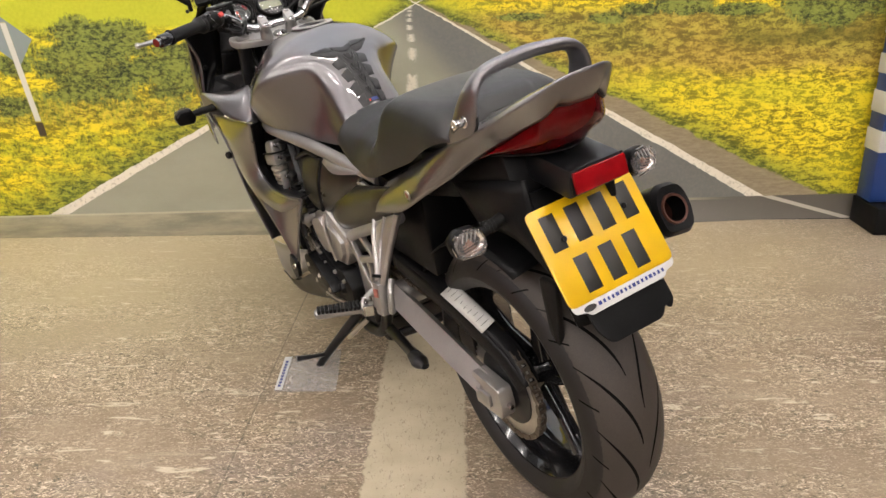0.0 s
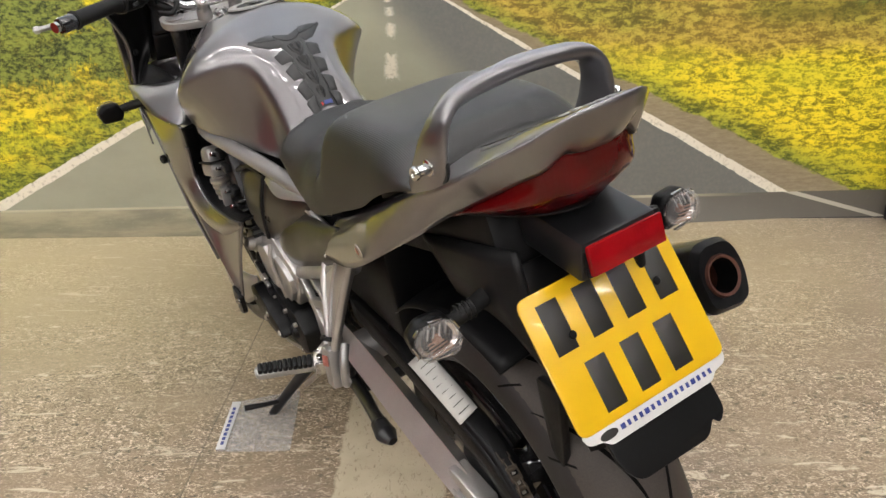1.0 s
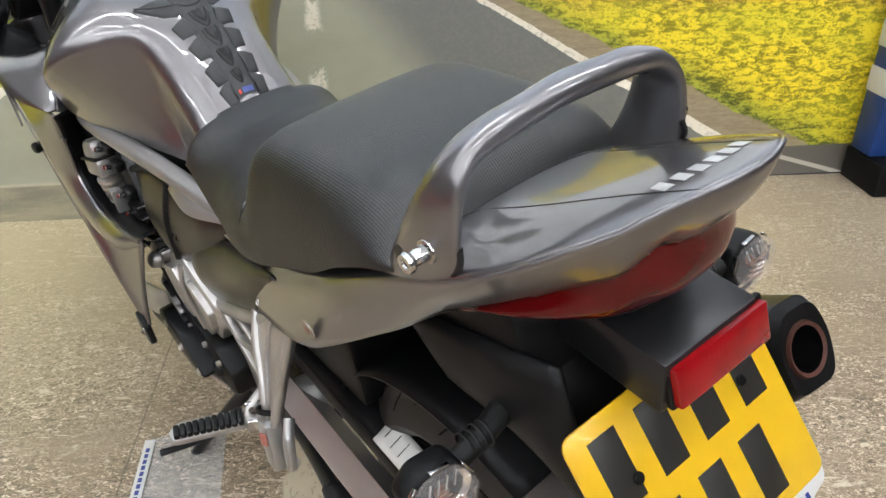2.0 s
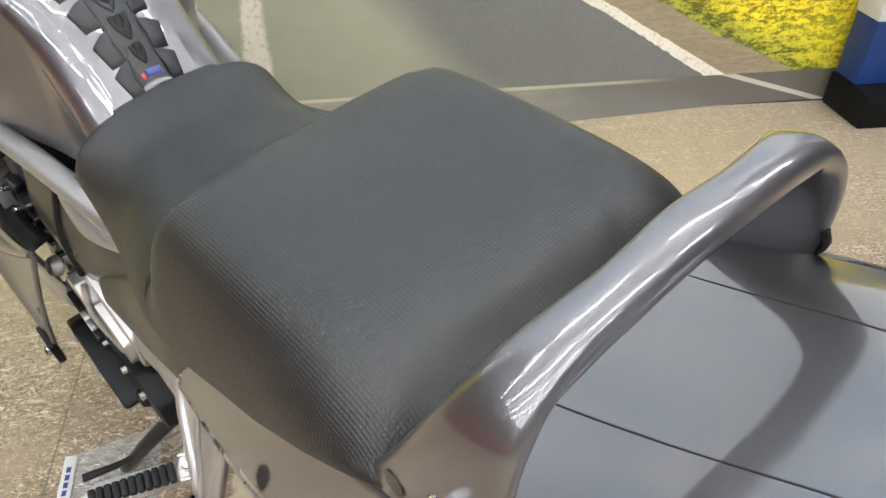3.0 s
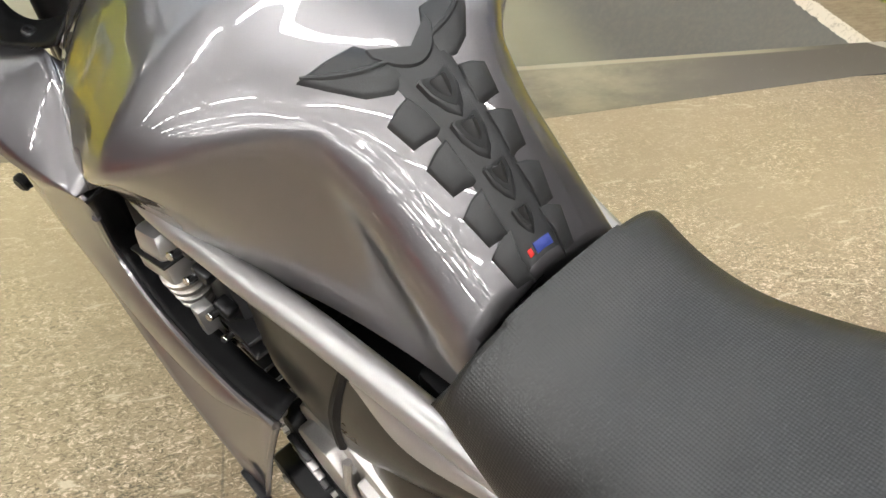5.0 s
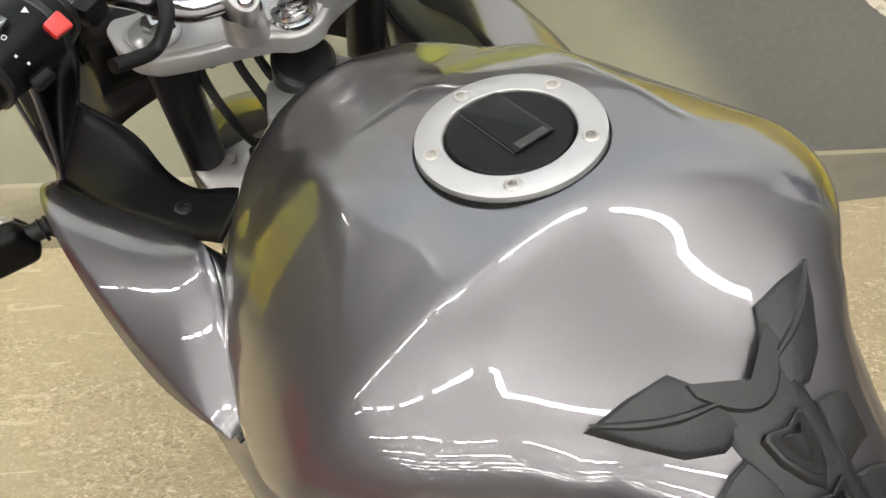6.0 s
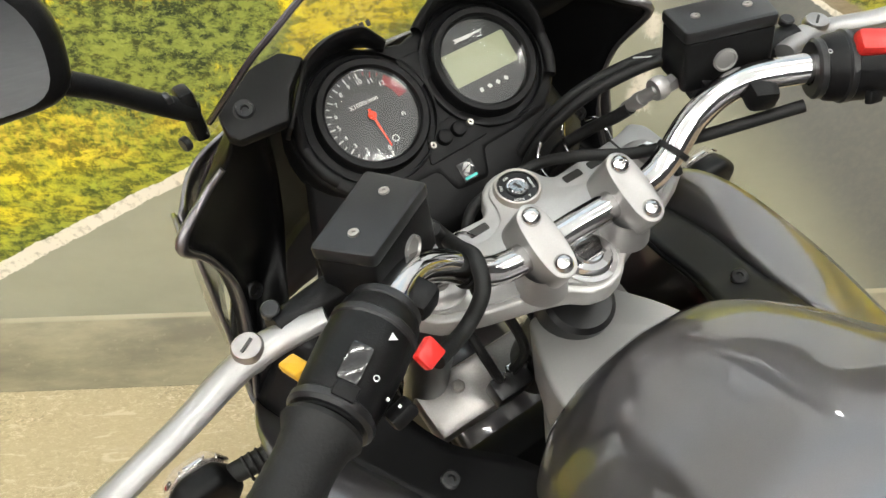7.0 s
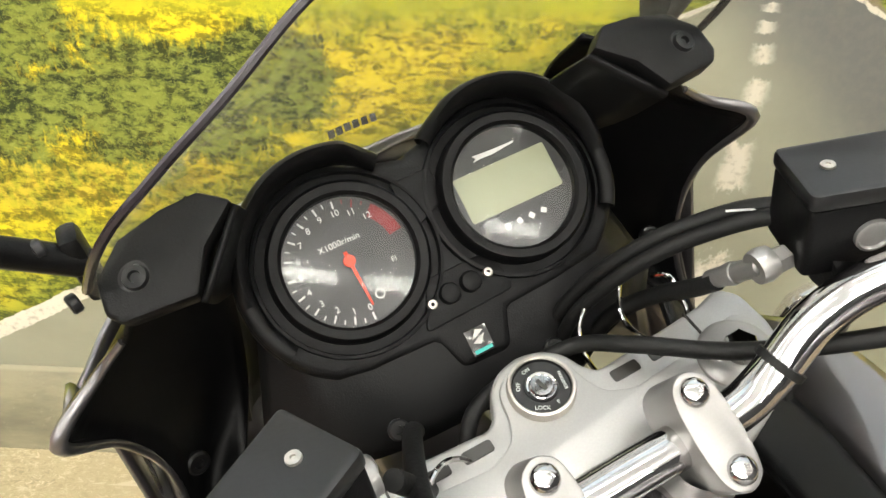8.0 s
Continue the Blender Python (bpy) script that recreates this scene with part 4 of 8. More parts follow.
# -- seat --
def build_seat():
    top = ease([(0.030, 0.890), (0.042, 0.905), (0.056, 0.919), (0.068, 0.928), (0.082, 0.932), (0.12, 0.935), (0.20, 0.932), (0.27, 0.926), (0.298, 0.920), (0.318, 0.905), (0.338, 0.866), (0.356, 0.838), (0.40, 0.825), (0.48, 0.813), (0.56, 0.811), (0.61, 0.820), (0.632, 0.824), (0.646, 0.812)])
    half = ease([(0.030, 0.098), (0.05, 0.104), (0.07, 0.108), (0.09, 0.111), (0.12, 0.113), (0.16, 0.115), (0.20, 0.117), (0.27, 0.119), (0.305, 0.123), (0.34, 0.130), (0.375, 0.137), (0.42, 0.128), (0.48, 0.107), (0.54, 0.089), (0.59, 0.088), (0.646, 0.101)])
    low = ease([(0.030, 0.882), (0.060, 0.880), (0.12, 0.858), (0.18, 0.822), (0.25, 0.793), (0.33, 0.760), (0.40, 0.736), (0.46, 0.728), (0.54, 0.724), (0.60, 0.735), (0.646, 0.765)])
    lwid = ease([(0.030, 0.125), (0.060, 0.140), (0.12, 0.150), (0.22, 0.154), (0.32, 0.158), (0.42, 0.154), (0.52, 0.138), (0.60, 0.128), (0.646, 0.124)])
    curl = ease([(0.030, 0.014), (0.06, 0.018), (0.28, 0.017), (0.345, 0.016), (0.40, 0.020), (0.52, 0.030), (0.646, 0.018)])

    NU, NV = 130, 72

    def row(y):
        t, h, lo, lw, r = top(y), half(y), low(y), lwid(y), curl(y)
        crown = 0.006 if y < 0.32 else 0.012
        p = [(h * q, t - crown * q ** 3) for q in np.linspace(0, 1, 20)]
        k, f = np.array((h + 0.012, t - crown - 0.010)), np.array((lw, lo))
        m = (k + f) / 2 + np.array((0.016, 0.004))
        p += [tuple((1 - q) ** 2 * k + 2 * q * (1 - q) * m + q * q * f) for q in np.linspace(0, 1, 24)]
        s = soften(p, lambda v: r)
        return s[np.linspace(0, 239, NV // 2 + 1).astype(int)]
    grid = np.array([row(0.646 - 0.616 * i / NU) for i in range(NU + 1)])
    # let the flanks flow along the seat
    for _ in range(10):
        grid[1:-1, NV // 5:] = 0.5 * grid[1:-1, NV // 5:] + 0.25 * (grid[:-2, NV // 5:] + grid[2:, NV // 5:])

    def fn(u, v):
        i, j = int(round(u * NU)), int(round(abs(2 * v - 1) * NV / 2))
        y = 0.646 - 0.616 * u
        x, z = grid[i, j]
        end = max(0, 1 - (NU - i) / 2.5, 1 - i / 2.5)
        z += (low(y) - 0.004 - z) * min(1, end) * 0.85
        return (float(x) if v > 0.5 else -float(x), y, float(z))
    seat = part("seat", skin(fn, NU, NV), VINYL, BIKE, "black textured vinyl dual seat", 60)
    # rolled welt where the rider's seat meets the pillion step
    at = [grid[int(round((0.646 - 0.366) / 0.616 * NU)), k] for k in range(0, 28, 3)]
    pts = [(-x, 0.366, z) for x, z in at[:0:-1]] + [(x, 0.366, z) for x, z in at]
    part("welt", tube([(float(x), y, float(z) - 0.0015) for x, y, z in pts], [0.001, 0.004] + [0.0062] * 15 + [0.004, 0.001], 12, 4), VINYL, seat)
    # unrolled coordinates in metres, for the weave of the cover
    arc = np.concatenate((np.zeros((NU + 1, 1)), np.cumsum(np.linalg.norm(np.diff(grid, axis=1), axis=2), axis=1)), axis=1)
    uv = seat.data.uv_layers.new(name="weave")
    where = [(0.0, 0.0)] * len(seat.data.vertices)
    for q in seat.data.vertices:
        k = min(NU, max(0, int(round((0.646 - q.co.y) / 0.616 * NU))))
        m = int(np.argmin((grid[k, :, 0] - abs(q.co.x)) ** 2 + (grid[k, :, 1] - q.co.z) ** 2))
        where[q.index] = (math.copysign(float(arc[k, m]), q.co.x), 0.616 * k / NU * 1.08)
    for lp in seat.data.loops:
        uv.data[lp.index].uv = where[lp.vertex_index]


# -- tail --
C_X = ease([(0, 0.122), (0.25, 0.131), (0.5, 0.132), (0.62, 0.129), (0.74, 0.118), (0.88, 0.099), (1, 0.075)])
C_Y = ease([(0, 0.385), (0.25, 0.215), (0.5, 0.06), (0.62, -0.012), (0.74, -0.066), (0.88, -0.104), (1, -0.140)])
C_Z = ease([(0, 0.722), (0.25, 0.800), (0.5, 0.872), (0.62, 0.902), (0.74, 0.930), (0.88, 0.953), (1, 0.975)])


DROP = ease([(0, 0.065), (0.25, 0.088), (0.5, 0.066), (0.62, 0.046), (0.74, 0.043), (0.88, 0.043), (1, 0.045)])
INW = ease([(0, -0.040), (0.3, -0.040), (0.5, -0.006), (0.62, 0.021), (0.74, 0.022), (0.88, 0.018), (1, 0.010)])


def tail_low(u):
    """The lower edge of the tail's left flank."""
    return V((-(C_X(u) - INW(u)), C_Y(u) + 0.012, C_Z(u) - DROP(u)))


def tail_deck(u, v):
    s = 2 * v - 1
    a = abs(s)
    k = 0.16 + 0.84 * u
    x, y, z = C_X(k), C_Y(k), C_Z(k)
    y -= 0.042 * u ** 3 * (1 - a ** 2)
    z += (1 - a ** 2.4) * (0.037 - 0.008 * u) * min(1, max(0, u * 5 - 1.4)) - 0.004 * (1 - min(1, u * 3))
    return V((x * s, y, z))


def build_tail():
    part("tail_top", skin(tail_deck, 40, 32), PAINT, BIKE, "gunmetal grey tail cowl top", 50, 0.003)

    # one band that runs along a flank, round the back above the lamp and along the other flank
    def side(u, v):
        top = V((-C_X(u), C_Y(u), C_Z(u)))
        return top.lerp(tail_low(u), v) + V((-0.006, 0, 0)) * math.sin(math.pi * v) * (1 - u ** 4)

    def lip(s, v):
        a = abs(s)
        x = 0.075 * s
        y = -0.140 - 0.042 * (1 - a ** 2)
        z = 0.975 + 0.029 * (1 - a ** 2.6)
        drop = 0.045 + 0.012 * (1 - a ** 2) - 0.008 * math.exp(-((a - 0.62) / 0.16) ** 2)
        return V((x * (1 - 0.133 * v), y + 0.012 * v + 0.018 * v * (1 - a * a) - 0.005 * math.sin(math.pi * v) * (1 - a ** 4), z - drop * v))

    def band(w, v):
        if w < 0.4:
            return side(w / 0.4, v)
        if w > 0.6:
            p = side((1 - w) / 0.4, v)
            return V((-p.x, p.y, p.z))
        return lip((w - 0.5) / 0.1, v)
    part("tail_side", skin(band, 120, 8), PAINT, BIKE, "gunmetal grey tail side panel wrapping round the back", 60, 0.003)

    # flank strip under the seat, up to the seat's base
    def inner(u, v):
        x, y, z = C_X(u * 0.58), C_Y(u * 0.58), C_Z(u * 0.58)
        return (-(x - 0.03 * v), y, z + 0.006 * math.sin(v * 1.5))
    both("tail_flange", skin(inner, 14, 5), PAINT, "", 0.002, 50)

    # the joint between the tail's top and its flanks
    for s in (-1, 1):
        pts = []
        for k in range(13):
            u = 0.36 + 0.055 * k
            x = 0.062 - 0.0022 * k
            pts.append(tuple(tail_deck(u, 0.5 + s * 0.5 * x / C_X(0.16 + 0.84 * u))))
        part("seam", tube(pts, 0.0006, 6, 2), INK, BIKE)

    # lettering on the tail top, as plain strokes lying on the paint
    mk = None
    for k in range(6):
        x = -0.034 + 0.0132 * k
        u = 0.895 + 0.004 * k
        v = 0.5 + 0.5 * x / C_X(0.16 + 0.84 * u)
        p, q, w = tail_deck(u, v), tail_deck(u - 0.01, v), tail_deck(u, v + 0.01)
        nrm = (q - p).cross(w - p).normalized()
        if nrm.z < 0:
            nrm = -nrm
        bm = prism([(-0.0052, -0.0078), (0.0034, -0.0078), (0.0052, 0.0078), (-0.0034, 0.0078)], 0.0005, axes(p + nrm * 0.0003, nrm, (1, -0.12, 0)), 0)
        if mk is None:
            mk = part("tail_mark", bm, PALE, BIKE, "pale tail lettering drawn as bars")
        else:
            part("stroke", bm, PALE, mk)
    # round emblem on each flank
    for s in (-1, 1):
        e = part("emblem", lathe([(0, 0.002), (0.009, 0.002), (0.0105, 0.0012), (0.0112, 0)], 24, axes((s * 0.1720, 0.187, 0.758), (s * 0.97, 0, -0.10), (0, 1, 0))), STEEL, BIKE, "small round metal emblem")
        part("centre", lathe([(0, 0.0024), (0.005, 0.0024), (0.006, 0.002)], 18, axes((s * 0.1723, 0.187, 0.758), (s * 0.97, 0, -0.10), (0, 1, 0))), surface("emblem_copper", (0.30, 0.12, 0.08), 0.35, 0.6, 300, 0.2, 0.1, 60), e)
        part("side_knob", rod(0.009, 0.006, axes((s * 0.156, 0.345, 0.700), (s, 0, 0))), RUBBER, BIKE)


def build_rail():
    front = [(-0.129, 0.074, 0.866), (-0.126, 0.043, 0.913), (-0.118, 0.021, 0.951), (-0.102, 0.004, 0.981), (-0.077, -0.006, 1.000), (-0.040, -0.011, 1.008), (0, -0.010, 1.012)]
    back = [(-0.122, -0.028, 0.895), (-0.120, -0.036, 0.945), (-0.112, -0.038, 0.980), (-0.094, -0.036, 1.000), (-0.070, -0.036, 1.005), (-0.040, -0.036, 1.006), (0, -0.036, 1.007)]
    front, back = (smooth_path(q + [(-x, y, z) for x, y, z in q[-2::-1]], 8) for q in (front, back))
    last = len(front) - 1

    def blade(u, v):
        i = int(round(u * last))
        f, b = front[i], back[i]
        d = (front[min(i + 1, last)] + back[min(i + 1, last)] - front[max(i - 1, 0)] - back[max(i - 1, 0)]).normalized()
        w = (f - b) / 2
        n = d.cross(w).normalized()
        a = 2 * math.pi * v
        thick = 0.0075 + 0.0035 * min(1, abs(min(u, 1 - u)) * 3.2)
        c, q = math.cos(a), math.sin(a)
        return (f + b) / 2 + w * math.copysign(abs(c) ** 0.85, c) + n * thick * math.copysign(abs(q) ** 0.85, q)
    rail = part("grab_rail", skin(blade, last, 24, False, True), PAINT, BIKE, "grey painted pillion grab rail", 60)
    for s in (-1, 1):
        part("seal", tube([(s * 0.119, -0.033, 0.936), (s * 0.122, -0.034, 0.922), (s * 0.124, -0.020, 0.907), (s * 0.126, 0.022, 0.891), (s * 0.128, 0.064, 0.876)], 0.0028, 6, 4), RUBBER, rail)
        part("hole", lathe([(0.0075, 0.0), (0.0075, 0.0008), (0, 0.0008)], 20, axes((s * 0.1330, 0.030, 0.908), (s, 0.06, 0.12))), INK, rail)
        b = part("luggage_peg", lathe([(0, 0), (0.013, 0), (0.0135, 0.003), (0.012, 0.006), (0.0085, 0.007), (0.0075, 0.020), (0.010, 0.022), (0.0108, 0.025), (0.0095, 0.028), (0.005, 0.028), (0.004, 0.026), (0, 0.026)], 22, axes((s * 0.1260, -0.006, 0.926), (s, -0.06, 0.02)) @ Matrix.Diagonal((0.82, 0.82, 0.9, 1))), CHROME, BIKE, "chrome luggage peg")
        part("washer", lathe([(0.008, 0), (0.0155, 0), (0.0155, 0.002), (0.008, 0.002)], 20, axes((s * 0.1255, -0.006, 0.926), (s, -0.06, 0.02)), True), STEEL, b)


def build_tail_lamp():
    def top(s):
        a = abs(s)
        if a > 0.5:
            p = tail_low(0.60 + 0.40 * (1 - a) / 0.5) + V((0.002, 0.002, -0.001))
        else:
            k = a / 0.5
            drop = 0.045 + 0.012 * (1 - k ** 2) - 0.008 * math.exp(-((k - 0.62) / 0.16) ** 2)
            p = V((-0.065 * k, -0.126 - 0.024 * (1 - k * k), 0.974 + 0.030 * (1 - k * k) - drop))
        return V((-p.x if s > 0 else p.x, p.y, p.z))

    def bot(s):
        a = abs(s)
        return V((math.copysign(0.106 * a ** 0.85, s), -0.016 - 0.100 * (1 - a ** 2.0), 0.864 + 0.004 * (1 - a)))

    def pt(u, v):
        s = 2 * u - 1
        p = top(s).lerp(bot(s), v)
        a = abs(s)
        out = V((s * 0.6, -1 + 0.8 * a, 0)).normalized()
        return p + out * 0.016 * math.sin(math.pi * min(1, v * 1.06) ** 1.3) * (1 - a ** 5)
    lamp = part("tail_lamp", skin(pt, 48, 12), REDLENS, BIKE, "deep red wraparound tail lamp lens", 60, 0.003)
    part("gasket", tube([tuple(top(-1 + k / 12)) for k in range(25)], 0.0024, 6, 2), RUBBER, lamp)

    def floor_pt(u, v):
        s = 2 * u - 1
        a = abs(s)
        return (0.104 * s, -0.014 - 0.098 * (1 - a ** 2.0) * v + 0.09 * (1 - v), 0.862 - 0.016 * (1 - v))
    part("lamp_tray", skin(floor_pt, 24, 6), PLASTIC, BIKE, "", 50, 0.003)


def build_rear_end():
    # under-tail tray, number plate bracket and reflector
    cx = 0.018
    part("undertray", box(0.17, 0.36, 0.10, pose(0, 0.12, 0.735, -14), 0.012, 0.9), PLASTIC, BIKE, "black plastic undertray")
    bx = box(0.118, 0.125, 0.050, pose(cx, -0.085, 0.795, 6, 0, 0), 0.006, 0.93)
    part("bracket_box", bx, SATIN, BIKE, "black lamp bracket box")
    part("bracket_slot", box(0.05, 0.004, 0.001, pose(cx, -0.09, 0.8495, 6, 0, 20), 0), GLOSS, BIKE)
    re = part("rear_reflector", box(0.108, 0.036, 0.010, axes((cx + 0.004, -0.147, 0.815), (0, -0.97, 0.22), (1, 0, 0)), 0.002), REFLECTOR, BIKE, "red rectangular reflector")
    part("rim", box(0.114, 0.042, 0.006, axes((cx + 0.004, -0.144, 0.815), (0, -0.97, 0.22), (1, 0, 0)), 0.002), PLASTIC, re)
    # side arms of the mudguard
    for s in (-1, 1):
        part("guard_arm", loft([(s * 0.085, 0.16, 0.76), (s * 0.088, 0.02, 0.80), (s * 0.08, -0.08, 0.82)], [(s * 0.075, 0.10, 0.68), (s * 0.085, -0.03, 0.70), (s * 0.08, -0.12, 0.66)], 16, 6, (s * 0.012, 0, 0)), DARK, BIKE, "", 40, 0.006)
        part("guard_rib", prism(rounded([(0, 0), (0.05, 0.0), (0.035, 0.14), (0.012, 0.15)], 0.01), 0.014, axes((s * 0.066, -0.13, 0.64), (s, 0, 0), (0, 1, 0)), 0.004), DARK, BIKE)

    def guard(u, v):
        s = 2 * v - 1
        y = -0.030 - 0.125 * u ** 0.8 - 0.03 * u
        z = 0.80 - 0.235 * u
        w = 0.085 + 0.006 * math.sin(3 * u)
        return (cx + w * s, y + 0.035 * (1 - s * s) * 0.3 + 0.02 * abs(s) ** 3, z)
    part("mudguard", skin(guard, 20, 16), DARK, BIKE, "dark grey plastic rear mudguard", 40, 0.004)
    # number plate
    tl, tr, bl = V((-0.103, -0.1, 0.772)), V((0.127, -0.1, 0.775)), V((-0.106, -0.197, 0.628))
    xd = (tr - tl).normalized()
    yd = (tl - bl).normalized()
    nn = xd.cross(yd).normalized()
    m = axes((tl + tr) / 2 * 0.5 + (bl + bl + (tr - tl)) / 2 * 0.5, nn, xd)
    hw, hh = 0.1145, 0.087
    pl = part("number_plate", prism(rounded([(-hw, -hh), (hw, -hh), (hw, hh), (-hw, hh)], 0.014), 0.003, m, 0.0006), YELLOW, BIKE, "yellow number plate with characters as bars")
    strip = rounded([(-hw + 0.001, -hh + 0.004), (-hw + 0.006, -hh - 0.010), (-hw + 0.026, -hh - 0.014), (-hw + 0.034, -hh - 0.022), (hw - 0.034, -hh - 0.022), (hw - 0.026, -hh - 0.014), (hw - 0.006, -hh - 0.010), (hw - 0.001, -hh + 0.004)], 0.006)
    sp = part("plate_surround", prism(strip, 0.0024, m @ pose(0, 0, -0.0004), 0.0004), WHITE, BIKE, "white dealer strip with plain bars")
    flap = rounded([(-0.082, -0.06), (0.086, -0.06), (0.088, -0.150), (0.074, -0.163), (0.066, -0.152), (0.05, -0.170), (-0.06, -0.168), (-0.078, -0.14)], 0.012)
    part("mud_flap", prism(flap, 0.005, m @ pose(0, 0, -0.018), 0.001), DARK, BIKE, "dark grey mud flap")
    for k in range(16):
        w = 0.0045 if k % 4 else 0.0065
        part("print_bar", box(w, 0.0065, 0.0004, m @ pose(-0.058 + k * 0.0093, -hh - 0.0095, 0.0021), 0), INKBLUE, sp)
    part("oval_mark", prism([(0.013 * math.cos(a / 10 * math.pi), 0.0055 * math.sin(a / 10 * math.pi)) for a in range(20)], 0.0004, m @ pose(-0.079, -hh - 0.0095, 0.0021), 0), INK, sp)
    for x in (-0.0785, -0.026, 0.0265, 0.079):
        part("character_bar", box(0.030, 0.064, 0.0006, m @ pose(x, 0.040, 0.0028), 0.0002), INK, pl, "black bar")
    for x in (-0.053, 0.0, 0.053):
        part("character_bar", box(0.030, 0.064, 0.0006, m @ pose(x, -0.043, 0.0028), 0.0002), INK, pl, "black bar")
    for x, y in ((-0.066, 0.024), (0.070, 0.031)):
        part("plate_screw", rod(0.0055, 0.004, m @ pose(x, y, 0.0032), 0.0015, 12), PLASTIC, pl)


def build_indicator(at, out, front=False):
    """A winker on a rubber stalk; out: -1 left, 1 right."""
    d = 1 if front else -1
    hexa = rounded([(-0.034, -0.006), (-0.020, 0.024), (0.014, 0.026), (0.033, 0.010), (0.026, -0.022), (-0.022, -0.027)], 0.008)
    m = axes(at, (0.05 * out, d, 0.12), (out, 0, 0))
    if (m.to_3x3() @ V((0, 1, 0))).z < 0:
        m = m @ Matrix.Diagonal((1, -1, 1, 1))
    shell = part("indicator", prism(hexa, 0.030, m @ pose(0, 0, -0.034), 0.009, 3), PLASTIC, BIKE, "black indicator with clear lens")
    part("bowl", lathe([(0, -0.012), (0.006, -0.012), (0.010, -0.010), (0.020, -0.003), (0.023, 0.0)], 12, m @ Matrix.Diagonal((1.2, 0.95, 1, 1))), BOWL, shell)
    part("bulb", lathe([(0, 0.003), (0.005, 0.001), (0.007, -0.005), (0.006, -0.010)], 12, m), AMBER, shell)
    part("lens", prism([(x * 0.96, y * 0.96) for x, y in hexa], 0.014, m @ pose(0, 0, -0.004), 0.007, 3), CLEARLENS, shell, "clear faceted lens")
    for i in range(len(hexa)):
        p, q = V((*hexa[i], 0)), V((*hexa[(i + 1) % len(hexa)], 0))
        if (q - p).length > 0.006:
            part("bezel", box((q - p).length, 0.0022, 0.004, m @ Matrix.Translation((p + q) / 2 + V((0, 0, -0.004))) @ Matrix.Rotation(math.atan2(q.y - p.y, q.x - p.x), 4, "Z"), 0.0005), CHROME, shell)
    for k in range(5):
        part("lens_rib", box(0.030 - 0.003 * k, 0.0016, 0.0012, m @ pose(0.002 * k - 0.002, -0.016 + 0.0045 * k, 0.0030, 0, 0, -10), 0), AMBER, shell)
    for k in range(4):
        part("lens_rib", box(0.0016, 0.014, 0.0012, m @ pose(-0.012 + 0.008 * k, 0.013, 0.0030, 0, 0, 20), 0), BRIGHT, shell)
    root = V(at) + V((-out * 0.10, -d * 0.035, 0.004))
    part("stalk", tube([tuple(V(at) + V((-out * 0.024, -d * 0.018, 0))), tuple(V(at) + V((-out * 0.06, -d * 0.024, 0.002))), tuple(root)], [0.010, 0.011, 0.013], 12, 4), RUBBER, shell)
    for k in range(4):
        p = V(at) + V((-out * (0.042 + 0.007 * k), -d * 0.024, 0.002))
        part("rib", lathe([(0.0125, -0.0015), (0.0135, 0), (0.0125, 0.0015)], 14, axes(p, (1, 0, 0), (0, 1, 0)), True), RUBBER, shell)


# -- wheels --
def tyre_skin(R, half, groove):
    crown = half * 1.02

    def fn(u, v):
        a = 2 * math.pi * u
        s = 2 * v - 1
        q = abs(s)
        if q < 0.78:
            t = q / 0.78 * 1.42
            x = crown * math.sin(t) / math.sin(1.42) * 1.0
            r = R - crown * 0.86 * (1 - math.cos(t))
        else:
            t = (q - 0.78) / 0.22
            x = crown * (1 - 0.20 * t ** 1.5)
            r = R - crown * 0.86 * (1 - math.cos(1.42)) - (R - crown * 0.86 * (1 - math.cos(1.42)) - R * 0.70) * t
        return ((x if s > 0 else -x), r * math.cos(a), r * math.sin(a))
    return skin(fn, 160 if groove else 96, 36 if groove else 24, True)


